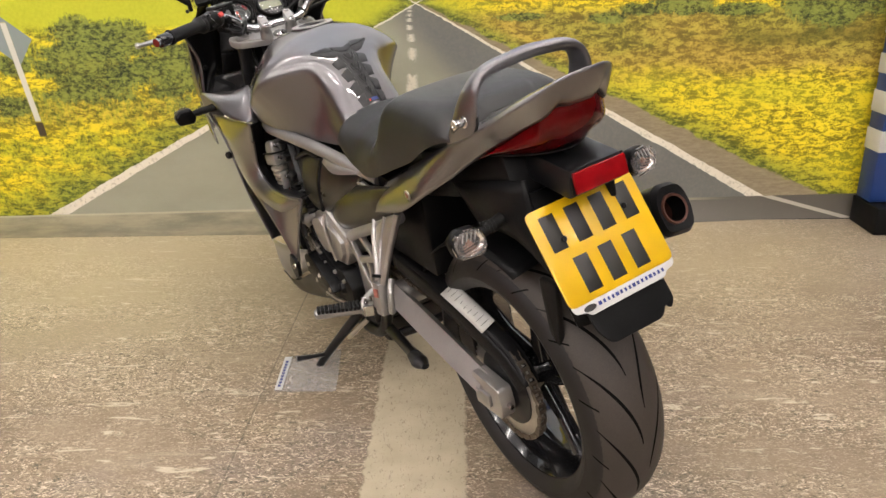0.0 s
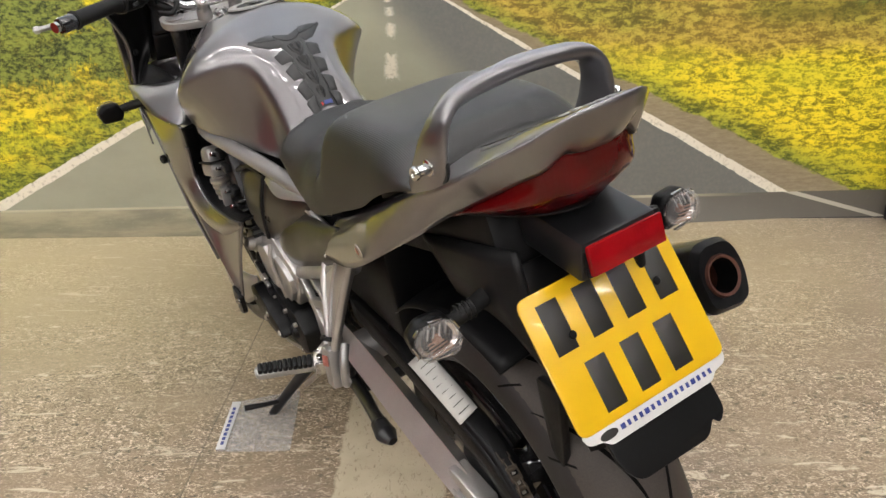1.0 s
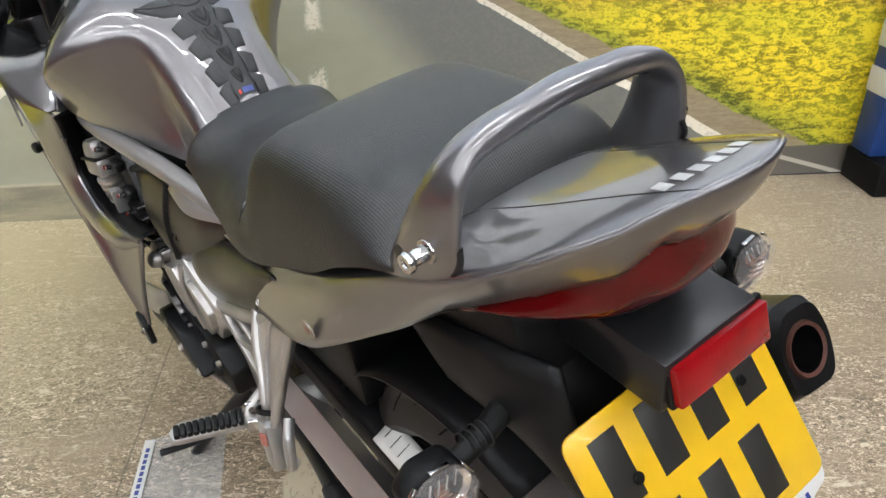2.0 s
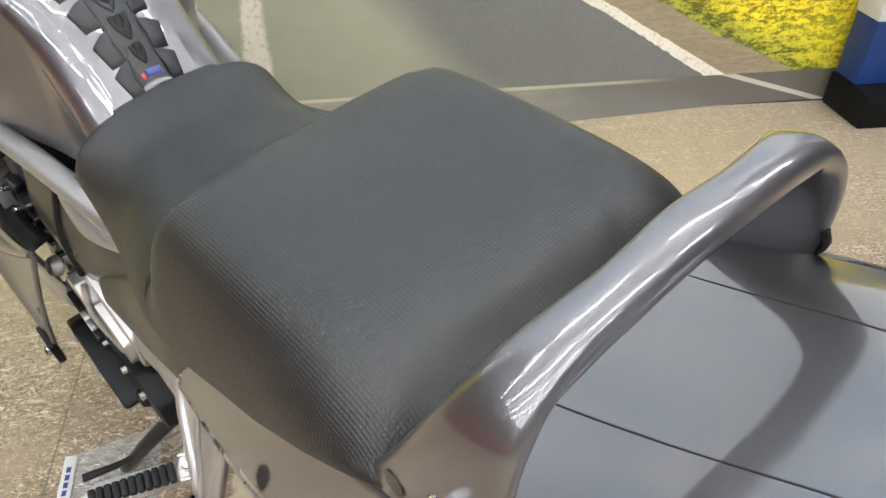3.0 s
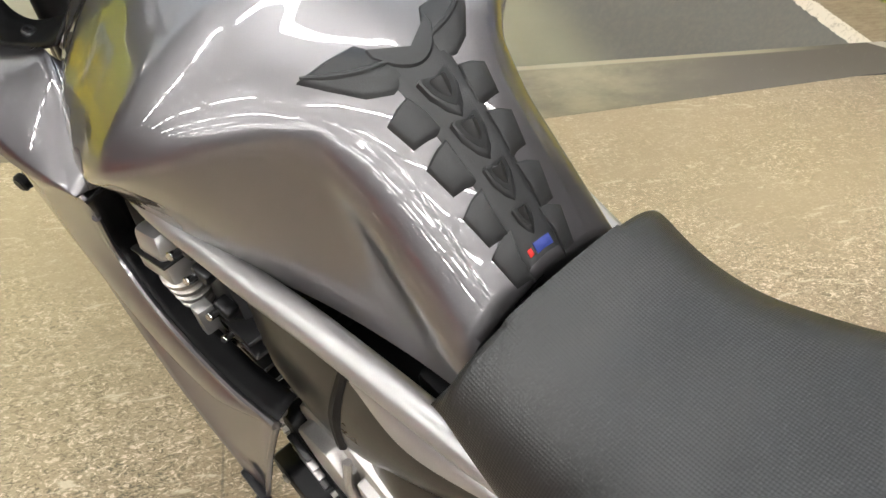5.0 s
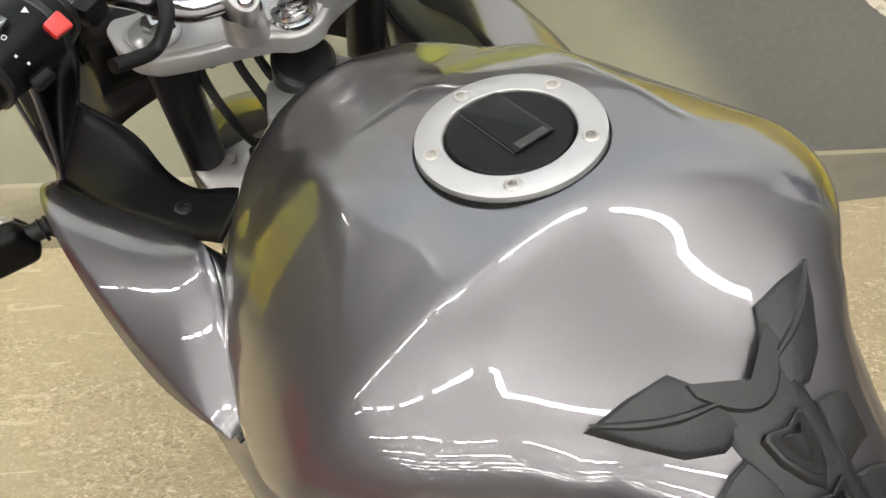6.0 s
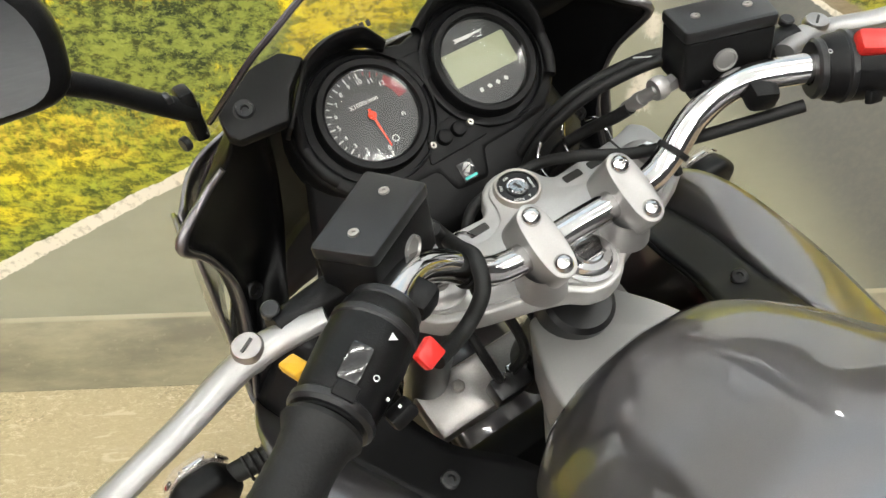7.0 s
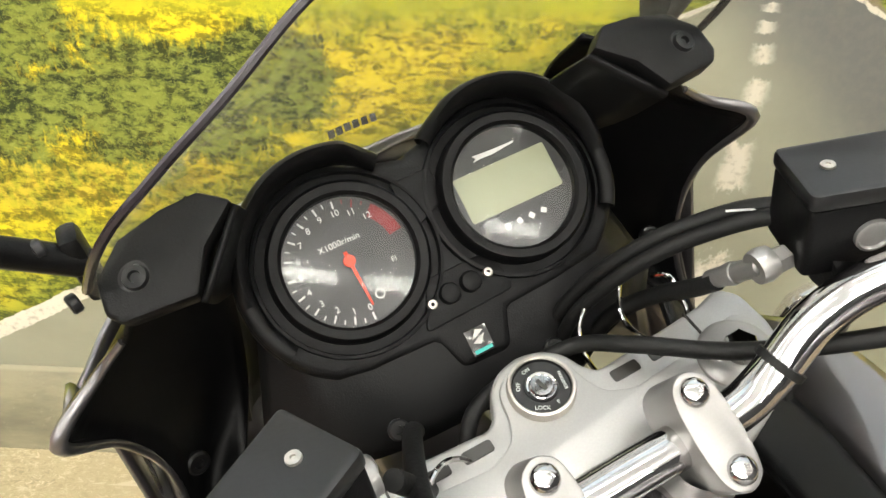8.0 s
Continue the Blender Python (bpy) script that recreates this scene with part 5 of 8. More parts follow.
def build_wheel(at, R, half, name, spokes=5, groove=True):
    mv = Matrix.Translation(at)
    bm = tyre_skin(R, half, groove)
    bm.transform(mv)
    ty = part(name, bm, TYRE, BIKE, "black road tyre with curved tread grooves", 30)
    ax = axes(at, (1, 0, 0), (0, 1, 0))
    if groove:
        crown = half * 1.02

        def crown_at(ang, w, lift):
            """A point on the tread: angle round the wheel, w from -1 to 1 across it."""
            t = abs(w) / 0.78 * 1.42
            x = math.copysign(crown * math.sin(t) / math.sin(1.42), w)
            r = R - crown * 0.86 * (1 - math.cos(t)) + lift
            return V((x, r * math.cos(ang), r * math.sin(ang))) + at
        part("tread", skin(lambda u, v: crown_at(2 * math.pi * u, 0.56 * (2 * v - 1), 0.0005 - 0.0008 * abs(2 * v - 1) ** 8), 120, 22, True), TREAD, ty, "brown-grey worn tread band")
        for k in range(14):
            for s in (-1, 1):
                a0 = 2 * math.pi * (k + (0.5 if s > 0 else 0.0)) / 14

                def curl(u, v, a0=a0, s=s):
                    wid = 0.040 * math.sin(math.pi * min(0.97, max(0.03, u))) ** 0.5
                    return crown_at(a0 - 0.62 * u, s * (0.05 + 0.50 * u ** 1.7 + (v - 0.5) * wid), 0.0012)
                part("groove", skin(curl, 16, 1), GROOVE, ty)

                def nick(u, v, a0=a0, s=s):
                    return crown_at(a0 - 0.30 - 0.10 * u + (v - 0.5) * 0.016, s * (0.46 + 0.20 * u), 0.0012)
                part("groove", skin(nick, 6, 1), GROOVE, ty)
    rr = R * 0.70
    hw = half * 0.80
    part("rim", lathe([(rr + 0.012, -hw), (rr + 0.012, -hw + 0.006), (rr - 0.004, -hw + 0.012), (rr - 0.016, -hw * 0.4), (rr - 0.020, 0), (rr - 0.016, hw * 0.4), (rr - 0.004, hw - 0.012), (rr + 0.012, hw - 0.006), (rr + 0.012, hw), (rr - 0.002, hw), (rr - 0.026, hw * 0.4), (rr - 0.030, 0), (rr - 0.026, -hw * 0.4), (rr - 0.002, -hw)], 72, ax, True), GLOSS, ty, "gloss black alloy rim")
    part("hub", lathe([(0, -0.07), (0.045, -0.07), (0.05, -0.05), (0.036, -0.02), (0.036, 0.02), (0.05, 0.05), (0.045, 0.07), (0, 0.07)], 32, ax), GLOSS, ty)
    for k in range(spokes):
        a = 2 * math.pi * k / spokes + 0.35
        d = V((0, math.cos(a), math.sin(a)))
        s = V((0, -math.sin(a), math.cos(a)))
        pts = [at + d * 0.035 + s * 0.012, at + d * (rr * 0.5) + s * 0.004, at + d * (rr - 0.018)]
        part("spoke", tube(pts, [0.024, 0.017, 0.022], 10, 5, 0.75), GLOSS, ty)
    return ty


def disc(at, x, r0, r1, th=0.005, holes=0):
    m = axes((x, at.y, at.z), (1, 0, 0), (0, 1, 0))
    return lathe([(r0, 0), (r1, 0), (r1, th), (r0, th)], 72, m, True)


def build_wheels():
    ty = build_wheel(REAR, 0.315, 0.090, "rear_tyre")
    part("brake_disc", disc(REAR, 0.088, 0.075, 0.12), DISCSTEEL, ty, "steel brake disc")
    ft = build_wheel(FRONT, 0.30, 0.060, "front_tyre", groove=False)
    for x in (-0.075, 0.07):
        part("brake_disc", disc(FRONT, x, 0.09, 0.155), DISCSTEEL, ft, "steel brake disc")
    # sprocket and chain
    sx = -0.088
    teeth = []
    for k in range(45 * 4):
        r = 0.1165 if k % 4 in (0, 1) else 0.1105
        a = 2 * math.pi * k / 180
        teeth.append((r * math.cos(a), r * math.sin(a)))
    sp = part("sprocket", prism(teeth, 0.006, axes((sx - 0.003, REAR.y, REAR.z), (1, 0, 0), (0, 1, 0)), 0), STEEL, BIKE, "steel rear sprocket")
    part("carrier", lathe([(0, -0.018), (0.03, -0.018), (0.06, -0.010), (0.085, -0.004), (0.085, 0.0), (0, 0.0)], 36, axes((sx - 0.001, REAR.y, REAR.z), (1, 0, 0), (0, 1, 0))), SATIN, sp)
    for k in range(5):
        a = 2 * math.pi * (k + 0.5) / 5
        part("opening", rod(0.016, 0.003, axes((sx - 0.0035, REAR.y + 0.086 * math.cos(a), REAR.z + 0.086 * math.sin(a)), (-1, 0, 0)), 0.0005, 12), INK, sp)
    for k in range(5):
        a = 2 * math.pi * k / 5
        part("nut", rod(0.008, 0.009, axes((sx - 0.003, REAR.y + 0.07 * math.cos(a), REAR.z + 0.07 * math.sin(a)), (-1, 0, 0)), 0.001, 6), CHROME, sp)
    eng = V((0, 0.66, 0.36))
    loop = []
    for k in range(16):
        a = math.pi / 2 + math.pi * k / 15
        loop.append(V((sx, REAR.y + 0.1155 * math.cos(a), REAR.z + 0.1155 * math.sin(a))))
    for k in range(9):
        a = -math.pi / 2 + math.pi * k / 8
        loop.append(V((sx, eng.y + 0.045 * math.cos(a), eng.z + 0.045 * math.sin(a))))
    loop.append(loop[0])
    links, acc, need = [], 0.0, 0.0
    for a, b in zip(loop, loop[1:]):
        L = (b - a).length
        while need <= acc + L:
            links.append((a.lerp(b, (need - acc) / L), (b - a).normalized()))
            need += 0.0159
        acc += L
    bm = bmesh.new()
    for i, (p, d) in enumerate(links):
        m = axes(p, (1, 0, 0), d)
        o = 0.0075 if i % 2 else 0.0055
        for s in (-1, 1):
            q = prism(rounded([(-0.0115, -0.006), (0.0115, -0.006), (0.0115, 0.006), (-0.0115, 0.006)], 0.005, 2), 0.0018, m @ pose(0, 0, s * o - 0.0009), 0)
            bm = join(bm, q)
        bm = join(bm, rod(0.005, 0.018, m @ pose(-0.008, 0, -0.009), 0.0005, 8))
    tagged(part("chain", bm, CHAIN, BIKE, "oily roller drive chain"), kind="stuff")
    # swing arm
    for s in (-1, 1):
        arm = part("swing_arm", tube([(s * 0.122, 0.60, 0.385), (s * 0.124, 0.45, 0.375), (s * 0.124, 0.25, 0.345), (s * 0.124, 0.10, 0.322)], [0.026, 0.030, 0.031, 0.029], 4, 5, 1.25), SILVER, BIKE, "silver box-section swing arm", 30)
        end = rounded([(0.045, -0.040), (0.045, 0.042), (-0.052, 0.038), (-0.060, 0.0), (-0.052, -0.034)], 0.008)
        part("axle_plate", prism(end, 0.034, axes((s * 0.108, 0.085, 0.316), (s, 0, 0), (0, 1, 0)) @ (Matrix.Diagonal((1, -1, 1, 1)) if s < 0 else Matrix.Identity(4)), 0.003), SILVER, arm)
        part("axle_nut", rod(0.017, 0.016, axes((s * 0.141, 0.085, 0.316), (s, 0, 0)), 0.002, 6), STEEL, arm)
        part("adjuster_block", box(0.05, 0.028, 0.008, axes((s * 0.142, 0.085, 0.316), (s, 0, 0), (0, 1, 0)), 0.002), BRIGHT, arm)
        part("adjuster_bolt", rod(0.006, 0.014, axes((s * 0.124, 0.027, 0.316), (0, -1, 0)), 0.001, 6), CHROME, arm)
    part("cross_member", tube([(-0.12, 0.50, 0.38), (0, 0.49, 0.385), (0.12, 0.50, 0.38)], 0.035, 12, 4), SILVER, BIKE)
    # chain guard with its label
    g0 = [(-0.112, 0.50, 0.500), (-0.112, 0.30, 0.482), (-0.110, 0.14, 0.455), (-0.106, 0.04, 0.425), (-0.104, -0.02, 0.375)]
    g1 = [(-0.112, 0.50, 0.455), (-0.114, 0.30, 0.440), (-0.113, 0.14, 0.412), (-0.110, 0.055, 0.385), (-0.108, 0.01, 0.345)]
    g2 = [(-0.070, 0.50, 0.505), (-0.070, 0.30, 0.488), (-0.070, 0.14, 0.460), (-0.070, 0.04, 0.430), (-0.070, -0.02, 0.378)]
    cg = part("chain_guard", loft(g0, g1, 30, 4, (-0.004, 0, 0)), PLASTIC, BIKE, "black chain guard", 40, 0.003)
    part("guard_top", loft(g0, g2, 30, 4, (0, 0, 0.004)), PLASTIC, cg, "", 40, 0.003)
    lab = loft([(-0.1145, 0.262, 0.4775), (-0.114, 0.18, 0.4640), (-0.113, 0.105, 0.4480)], [(-0.078, 0.262, 0.4925), (-0.078, 0.18, 0.4790), (-0.078, 0.105, 0.4630)], 10, 3, (0, 0, 0.003))
    lb = part("guard_label", lab, PAPER, cg, "white printed instruction label", 40, 0.0008)
    for k in range(9):
        y = 0.248 - 0.0165 * k
        z = 0.4975 - (0.262 - y) * 0.188
        part("print_bar", box(0.022 if k % 3 else 0.014, 0.0016, 0.0004, axes((-0.096, y, z - 0.0085), (-0.33, 0.15, 0.93), (1, 0, 0.3)), 0), INK, lb)
    hug = lambda u, v: (0.10 * (2 * v - 1), REAR.y + (0.335 + 0.012 * (1 - (2 * v - 1) ** 2)) * math.cos(0.55 + 1.35 * u), REAR.z + (0.325 + 0.014 * (1 - (2 * v - 1) ** 2)) * math.sin(0.55 + 1.35 * u))
    part("inner_guard", skin(hug, 20, 10), PLASTIC, BIKE, "black inner mudguard over the rear tyre", 40, 0.004)


def build_exhaust():
    path = [(0.10, 0.95, 0.13), (0.125, 0.70, 0.17), (0.165, 0.50, 0.30), (0.19, 0.33, 0.42)]
    part("exhaust_pipe", tube(path, 0.026, 16, 8), STEEL, BIKE, "steel exhaust pipe")
    prof = rounded([(-0.052, -0.055), (0.040, -0.066), (0.058, 0.0), (0.046, 0.060), (-0.030, 0.068), (-0.056, 0.02)], 0.026, 6)
    a, b = V((0.192, 0.36, 0.405)), V((0.207, -0.115, 0.668))
    d = (b - a).normalized()
    m0, n = axes(a, d, (1, 0, 0)), len(prof)

    def fn(u, v):
        k = v
        sc = 0.80 * (0.62 + 0.38 * min(1, u * 3.0)) if u < 0.34 else 0.80
        p = prof[int(round(k * n)) % n]
        return m0 @ V((p[0] * sc, p[1] * sc, u * (b - a).length))
    mu = part("muffler", skin(fn, 24, n, False, True), SATIN, BIKE, "satin black silencer", 50)
    m1 = axes(b, d, (1, 0, 0))
    prof = [(x * 0.8, y * 0.8) for x, y in prof]
    cap = bmesh.new()
    ring_o = [cap.verts.new(m1 @ V((p[0], p[1], 0))) for p in prof]
    ring_m = [cap.verts.new(m1 @ V((p[0] * 0.86, p[1] * 0.86, 0.012))) for p in prof]
    hole = [(0.030 * math.cos(math.atan2(p[1], p[0])), 0.030 * math.sin(math.atan2(p[1], p[0]))) for p in prof]
    ring_i = [cap.verts.new(m1 @ V((p[0], p[1], 0.010))) for p in hole]
    ring_d = [cap.verts.new(m1 @ V((p[0] * 0.9, p[1] * 0.9, -0.03))) for p in hole]
    for ra, rb in ((ring_o, ring_m), (ring_m, ring_i), (ring_i, ring_d)):
        for i in range(n):
            cap.faces.new((ra[i], ra[(i + 1) % n], rb[(i + 1) % n], rb[i]))
    bmesh.ops.recalc_face_normals(cap, faces=cap.faces)
    part("end_cap", cap, PLASTIC, mu)
    part("outlet", lathe([(0.024, 0.012), (0.028, 0.014), (0.030, 0.008), (0.028, -0.05), (0, -0.06), (0, -0.058), (0.025, -0.048)], 32, m1), RUST, mu, "rusty brown outlet tube")


build_tank()
build_pad()
build_seat()
build_tail()
build_rail()
build_tail_lamp()
build_rear_end()
build_indicator((-0.185, -0.052, 0.738), -1)
build_indicator((0.198, -0.062, 0.757), 1)
build_indicator((-0.325, 1.435, 0.757), -1, True)
build_indicator((0.325, 1.435, 0.757), 1, True)
build_wheels()
build_exhaust()


# -- frame, engine and running gear --
def yz_plate(poly, x, depth, w=0.004, r=0.01):
    """A plate with an outline in (y, z), its outer face at -x on the left flank."""
    m = Matrix(((0, 0, -1, x + depth), (1, 0, 0, 0), (0, 1, 0, 0), (0, 0, 0, 1)))
    bm = prism(rounded(poly, r), depth, None, w)
    bm.transform(m)
    bmesh.ops.recalc_face_normals(bm, faces=bm.faces)
    return bm


def screw(at, d, r=0.0075, mat=None, parent=None, name="screw"):
    """A socket-head screw with a washer."""
    m = axes(at, d)
    s = part(name, lathe([(0, 0.0015), (r * 0.38, 0.0015), (r * 0.42, 0.0045), (r * 0.8, 0.0045), (r, 0.003), (r, 0.0)], 18, m), mat or STEEL, parent or BIKE)
    return s


def build_frame():
    rail = [(-0.025, 1.275, 0.79), (-0.07, 1.215, 0.785), (-0.130, 1.13, 0.768), (-0.172, 1.05, 0.742), (-0.158, 0.90, 0.732), (-0.138, 0.78, 0.721), (-0.115, 0.62, 0.702), (-0.100, 0.50, 0.685)]
    both("frame_rail", tube(rail, [0.015, 0.015, 0.015, 0.0145, 0.0155, 0.0165, 0.016, 0.012], 14, 7), BRIGHT, "silver painted frame rail")
    sub = [(-0.118, 0.70, 0.695), (-0.118, 0.60, 0.672), (-0.112, 0.50, 0.655)]
    both("subframe_strip", tube(sub, [0.006, 0.010, 0.005], 10, 6), BRIGHT)
    seatrail = [(-0.146, 0.66, 0.505), (-0.152, 0.575, 0.546), (-0.148, 0.45, 0.600), (-0.136, 0.34, 0.650)]
    both("subframe_tube", tube(seatrail, 0.0145, 12, 6), BRIGHT, "silver subframe tube")
    down = [(-0.04, 1.22, 0.82), (-0.10, 1.20, 0.60), (-0.125, 1.14, 0.32), (-0.12, 0.98, 0.17), (-0.12, 0.72, 0.17), (-0.120, 0.60, 0.30), (-0.105, 0.58, 0.52), (-0.095, 0.62, 0.66)]
    both("cradle_tube", tube(down, 0.016, 12, 7), SATIN)
    part("headstock", rod(0.030, 0.175, axes((0, 1.345, 0.735), (0, -0.42, 0.905)), 0.004, 28), SATIN, BIKE, "black steering head")
    part("gusset_plate", prism(rounded([(-0.078, 1.185), (-0.060, 1.245), (-0.034, 1.300), (0.034, 1.300), (0.060, 1.245), (0.078, 1.185)], 0.008, 3), 0.075, pose(0, 0, 0.795), 0.006, 3), YOKEPAINT, BIKE, "silver painted steering head gusset")
    # dark side covers between rail and engine
    cov = part("air_cover", loft([(-0.148, 0.935, 0.665), (-0.141, 0.84, 0.694), (-0.136, 0.757, 0.697), (-0.127, 0.66, 0.692), (-0.118, 0.555, 0.684)], [(-0.160, 0.915, 0.575), (-0.166, 0.85, 0.555), (-0.163, 0.772, 0.548), (-0.150, 0.69, 0.585), (-0.126, 0.575, 0.655)], 24, 8, (-0.012, 0, 0.004)), OLIVE, BIKE, "glossy black plastic side cover with two facets", 40, 0.004)
    part("cover_rib", tube([(-0.138, 0.757, 0.698), (-0.158, 0.765, 0.63), (-0.164, 0.772, 0.553)], [0.006, 0.009, 0.007], 8, 5), DARK, cov)
    part("top_border", tube([(-0.152, 0.930, 0.664), (-0.148, 0.84, 0.698), (-0.140, 0.762, 0.702)], 0.0065, 8, 5), DARK, cov)
    # upward facet of the cover; the sheen on it is put in as silver
    part("bevel_sheen", loft([(-0.131, 0.745, 0.706), (-0.121, 0.655, 0.707), (-0.118, 0.565, 0.700)], [(-0.144, 0.746, 0.690), (-0.147, 0.665, 0.678), (-0.125, 0.560, 0.694)], 14, 4, (-0.004, 0, 0.003)), BRIGHT, cov, "bevelled strip with its sheen put in as pale colour")
    side = loft([(-0.152, 0.735, 0.580), (-0.130, 0.60, 0.652), (-0.136, 0.48, 0.690), (-0.146, 0.335, 0.728)], [(-0.158, 0.735, 0.535), (-0.158, 0.64, 0.536), (-0.155, 0.48, 0.598), (-0.148, 0.325, 0.668)], 18, 6, (-0.014, 0, 0.004))
    both("side_cover", side, OLIVE, "dark glossy side cover under the seat", 0.004)
    part("battery_box", box(0.20, 0.42, 0.20, pose(0, 0.50, 0.50), 0.01), PLASTIC, BIKE)
    part("shock", tube([(0.0, 0.50, 0.36), (0.0, 0.56, 0.56)], 0.03, 14, 4), STEEL, BIKE)
    # alloy footrest hanger
    def bar(a, b, wa, wb, x=-0.158, depth=0.014):
        """A flat cast bar between two places in (y, z)."""
        d = (V((b[0], b[1], 0)) - V((a[0], a[1], 0))).normalized()
        n = V((-d.y, d.x, 0))
        return yz_plate([(a[0] + n.x * wa, a[1] + n.y * wa), (a[0] - n.x * wa, a[1] - n.y * wa), (b[0] - n.x * wb, b[1] - n.y * wb), (b[0] + n.x * wb, b[1] + n.y * wb)], x, depth, 0.003, 0.003)
    han = part("hanger", bar((0.660, 0.505), (0.566, 0.376), 0.013, 0.010), SILVER, BIKE, "cast alloy footrest hanger with open windows")
    part("bar", bar((0.600, 0.555), (0.480, 0.480), 0.007, 0.007), SILVER, han)
    part("bar", bar((0.450, 0.600), (0.545, 0.370), 0.010, 0.011, -0.160), SILVER, han)
    part("bar", bar((0.620, 0.452), (0.495, 0.500), 0.009, 0.009, -0.157), SILVER, han)
    part("bar", bar((0.560, 0.475), (0.562, 0.390), 0.006, 0.006, -0.157), SILVER, han)
    screw((-0.160, 0.655, 0.497), (-1, 0, 0.2), 0.009, STEEL, han)
    screw((-0.160, 0.560, 0.384), (-1, 0, 0.2), 0.008, STEEL, han)
    # pillion hanger: two alloy struts meeting at the folded peg
    eb, ef = [(-0.150, 0.448, 0.622), (-0.168, 0.432, 0.588), (-0.190, 0.396, 0.545), (-0.205, 0.378, 0.512)], [(-0.150, 0.315, 0.672), (-0.170, 0.333, 0.612), (-0.192, 0.341, 0.556), (-0.207, 0.346, 0.512)]
    ph = part("pillion_hanger", loft(eb, ef, 18, 6, (-0.003, 0, 0.001)), SILVER, BIKE, "polished alloy pillion footrest hanger", 45, 0.012)
    part("rib", tube(eb, [0.007, 0.008, 0.0075, 0.007], 10, 6), SILVER, ph)
    part("rib", tube(ef, [0.007, 0.008, 0.0075, 0.007], 10, 6), SILVER, ph)
    part("rib", tube([((a[0] + b[0]) / 2 - 0.004, (a[1] + b[1]) / 2, (a[2] + b[2]) / 2) for a, b in zip(eb, ef)], [0.003, 0.004, 0.004, 0.003], 8, 6), SILVER, ph)
    part("clamp_band", lathe([(0.016, -0.004), (0.019, -0.003), (0.019, 0.003), (0.016, 0.004)], 20, axes((-0.202, 0.366, 0.522), (-0.45, -0.3, -0.84)), True), PLASTIC, ph)
    peg = part("pillion_peg", box(0.036, 0.032, 0.078, axes((-0.206, 0.362, 0.512), (-0.15, -0.12, -0.98), (0, 1, 0)), 0.006, 0.9), BRIGHT, BIKE, "folded alloy pillion peg")
    part("peg_reflector", box(0.020, 0.012, 0.003, axes((-0.226, 0.352, 0.495), (-0.9, -0.4, 0.15), (0, 0, 1)), 0.001), surface("peg_pink", (0.42, 0.16, 0.13), 0.3, 0.5, 300, 0.2, 0.05, 40), peg)
    part("peg_guard", tube([(-0.190, 0.335, 0.52), (-0.205, 0.318, 0.50), (-0.212, 0.318, 0.46), (-0.205, 0.335, 0.445)], 0.008, 10, 6), BRIGHT, peg)
    screw((-0.222, 0.360, 0.470), (-1, -0.2, 0), 0.006, None, peg)
    # rider's peg, gear lever, stands
    at, z, x = (-0.205, 0.540, 0.372), (0.05, -0.28, 0.96), (-0.88, 0.38, -0.20)
    m = axes(at, z, x)
    rp = part("rider_peg", prism(rounded([(0, -0.018), (0.105, -0.021), (0.122, -0.008), (0.116, 0.014), (0, 0.014)], 0.008), 0.016, m @ pose(0, 0, -0.016), 0.004), BRIGHT, BIKE, "alloy rider footrest with ribbed rubber")
    for k in range(11):
        part("rubber_rib", box(0.0092, 0.028 - 0.0006 * k, 0.012, m @ pose(0.010 + 0.0098 * k, 0.001, -0.001), 0.003), RUBBER, rp)
    part("spring_pin", rod(0.006, 0.034, m @ pose(-0.010, 0, -0.018), 0.001, 12), CHROME, rp)
    part("peg_mount", box(0.034, 0.030, 0.026, m @ pose(-0.012, 0, -0.024), 0.006), SILVER, rp)
    part("mount_cheek", box(0.028, 0.006, 0.034, m @ pose(-0.014, 0.017, -0.022), 0.002), CHROME, rp)
    part("mount_cheek", box(0.028, 0.006, 0.034, m @ pose(-0.014, -0.017, -0.022), 0.002), CHROME, rp)
    part("peg_stem", tube([(-0.160, 0.560, 0.384), (-0.185, 0.552, 0.378), (-0.205, 0.545, 0.366)], [0.012, 0.010, 0.010], 10, 5), SILVER, rp)
    gl = part("gear_lever", tube([(-0.184, 0.818, 0.385), (-0.193, 0.826, 0.33), (-0.199, 0.829, 0.290)], 0.0055, 10, 6), STEEL, BIKE, "grey gear linkage with bright pivot bolts")
    part("shift_rod", tube([(-0.199, 0.829, 0.290), (-0.192, 0.77, 0.288), (-0.182, 0.705, 0.298)], 0.005, 10, 6), STEEL, gl)
    for q in ((-0.185, 0.818, 0.379), (-0.200, 0.829, 0.288), (-0.183, 0.708, 0.298)):
        screw(q, (-0.9, -0.2, 0.4), 0.008, CHROME, gl)
    st = part("side_stand", tube([(-0.130, 0.75, 0.245), (-0.190, 0.805, 0.165), (-0.250, 0.855, 0.085), (-0.294, 0.889, 0.022)], [0.016, 0.014, 0.012, 0.011], 12, 6), SATIN, BIKE, "black side stand resting on the plate")
    part("stand_foot", prism(rounded([(-0.030, -0.018), (0.028, -0.016), (0.034, 0.012), (-0.024, 0.02)], 0.01), 0.009, pose(-0.3005, 0.895, 0.010, 0, 11.2, 20), 0.002), SATIN, st)
    part("stand_tang", tube([(-0.248, 0.853, 0.088), (-0.285, 0.852, 0.100), (-0.338, 0.858, 0.114)], [0.006, 0.006, 0.008], 10, 5), SATIN, st)
    part("stand_spring", tube([(-0.14, 0.72, 0.22), (-0.19, 0.785, 0.15)], 0.007, 8, 4), STEEL, st)
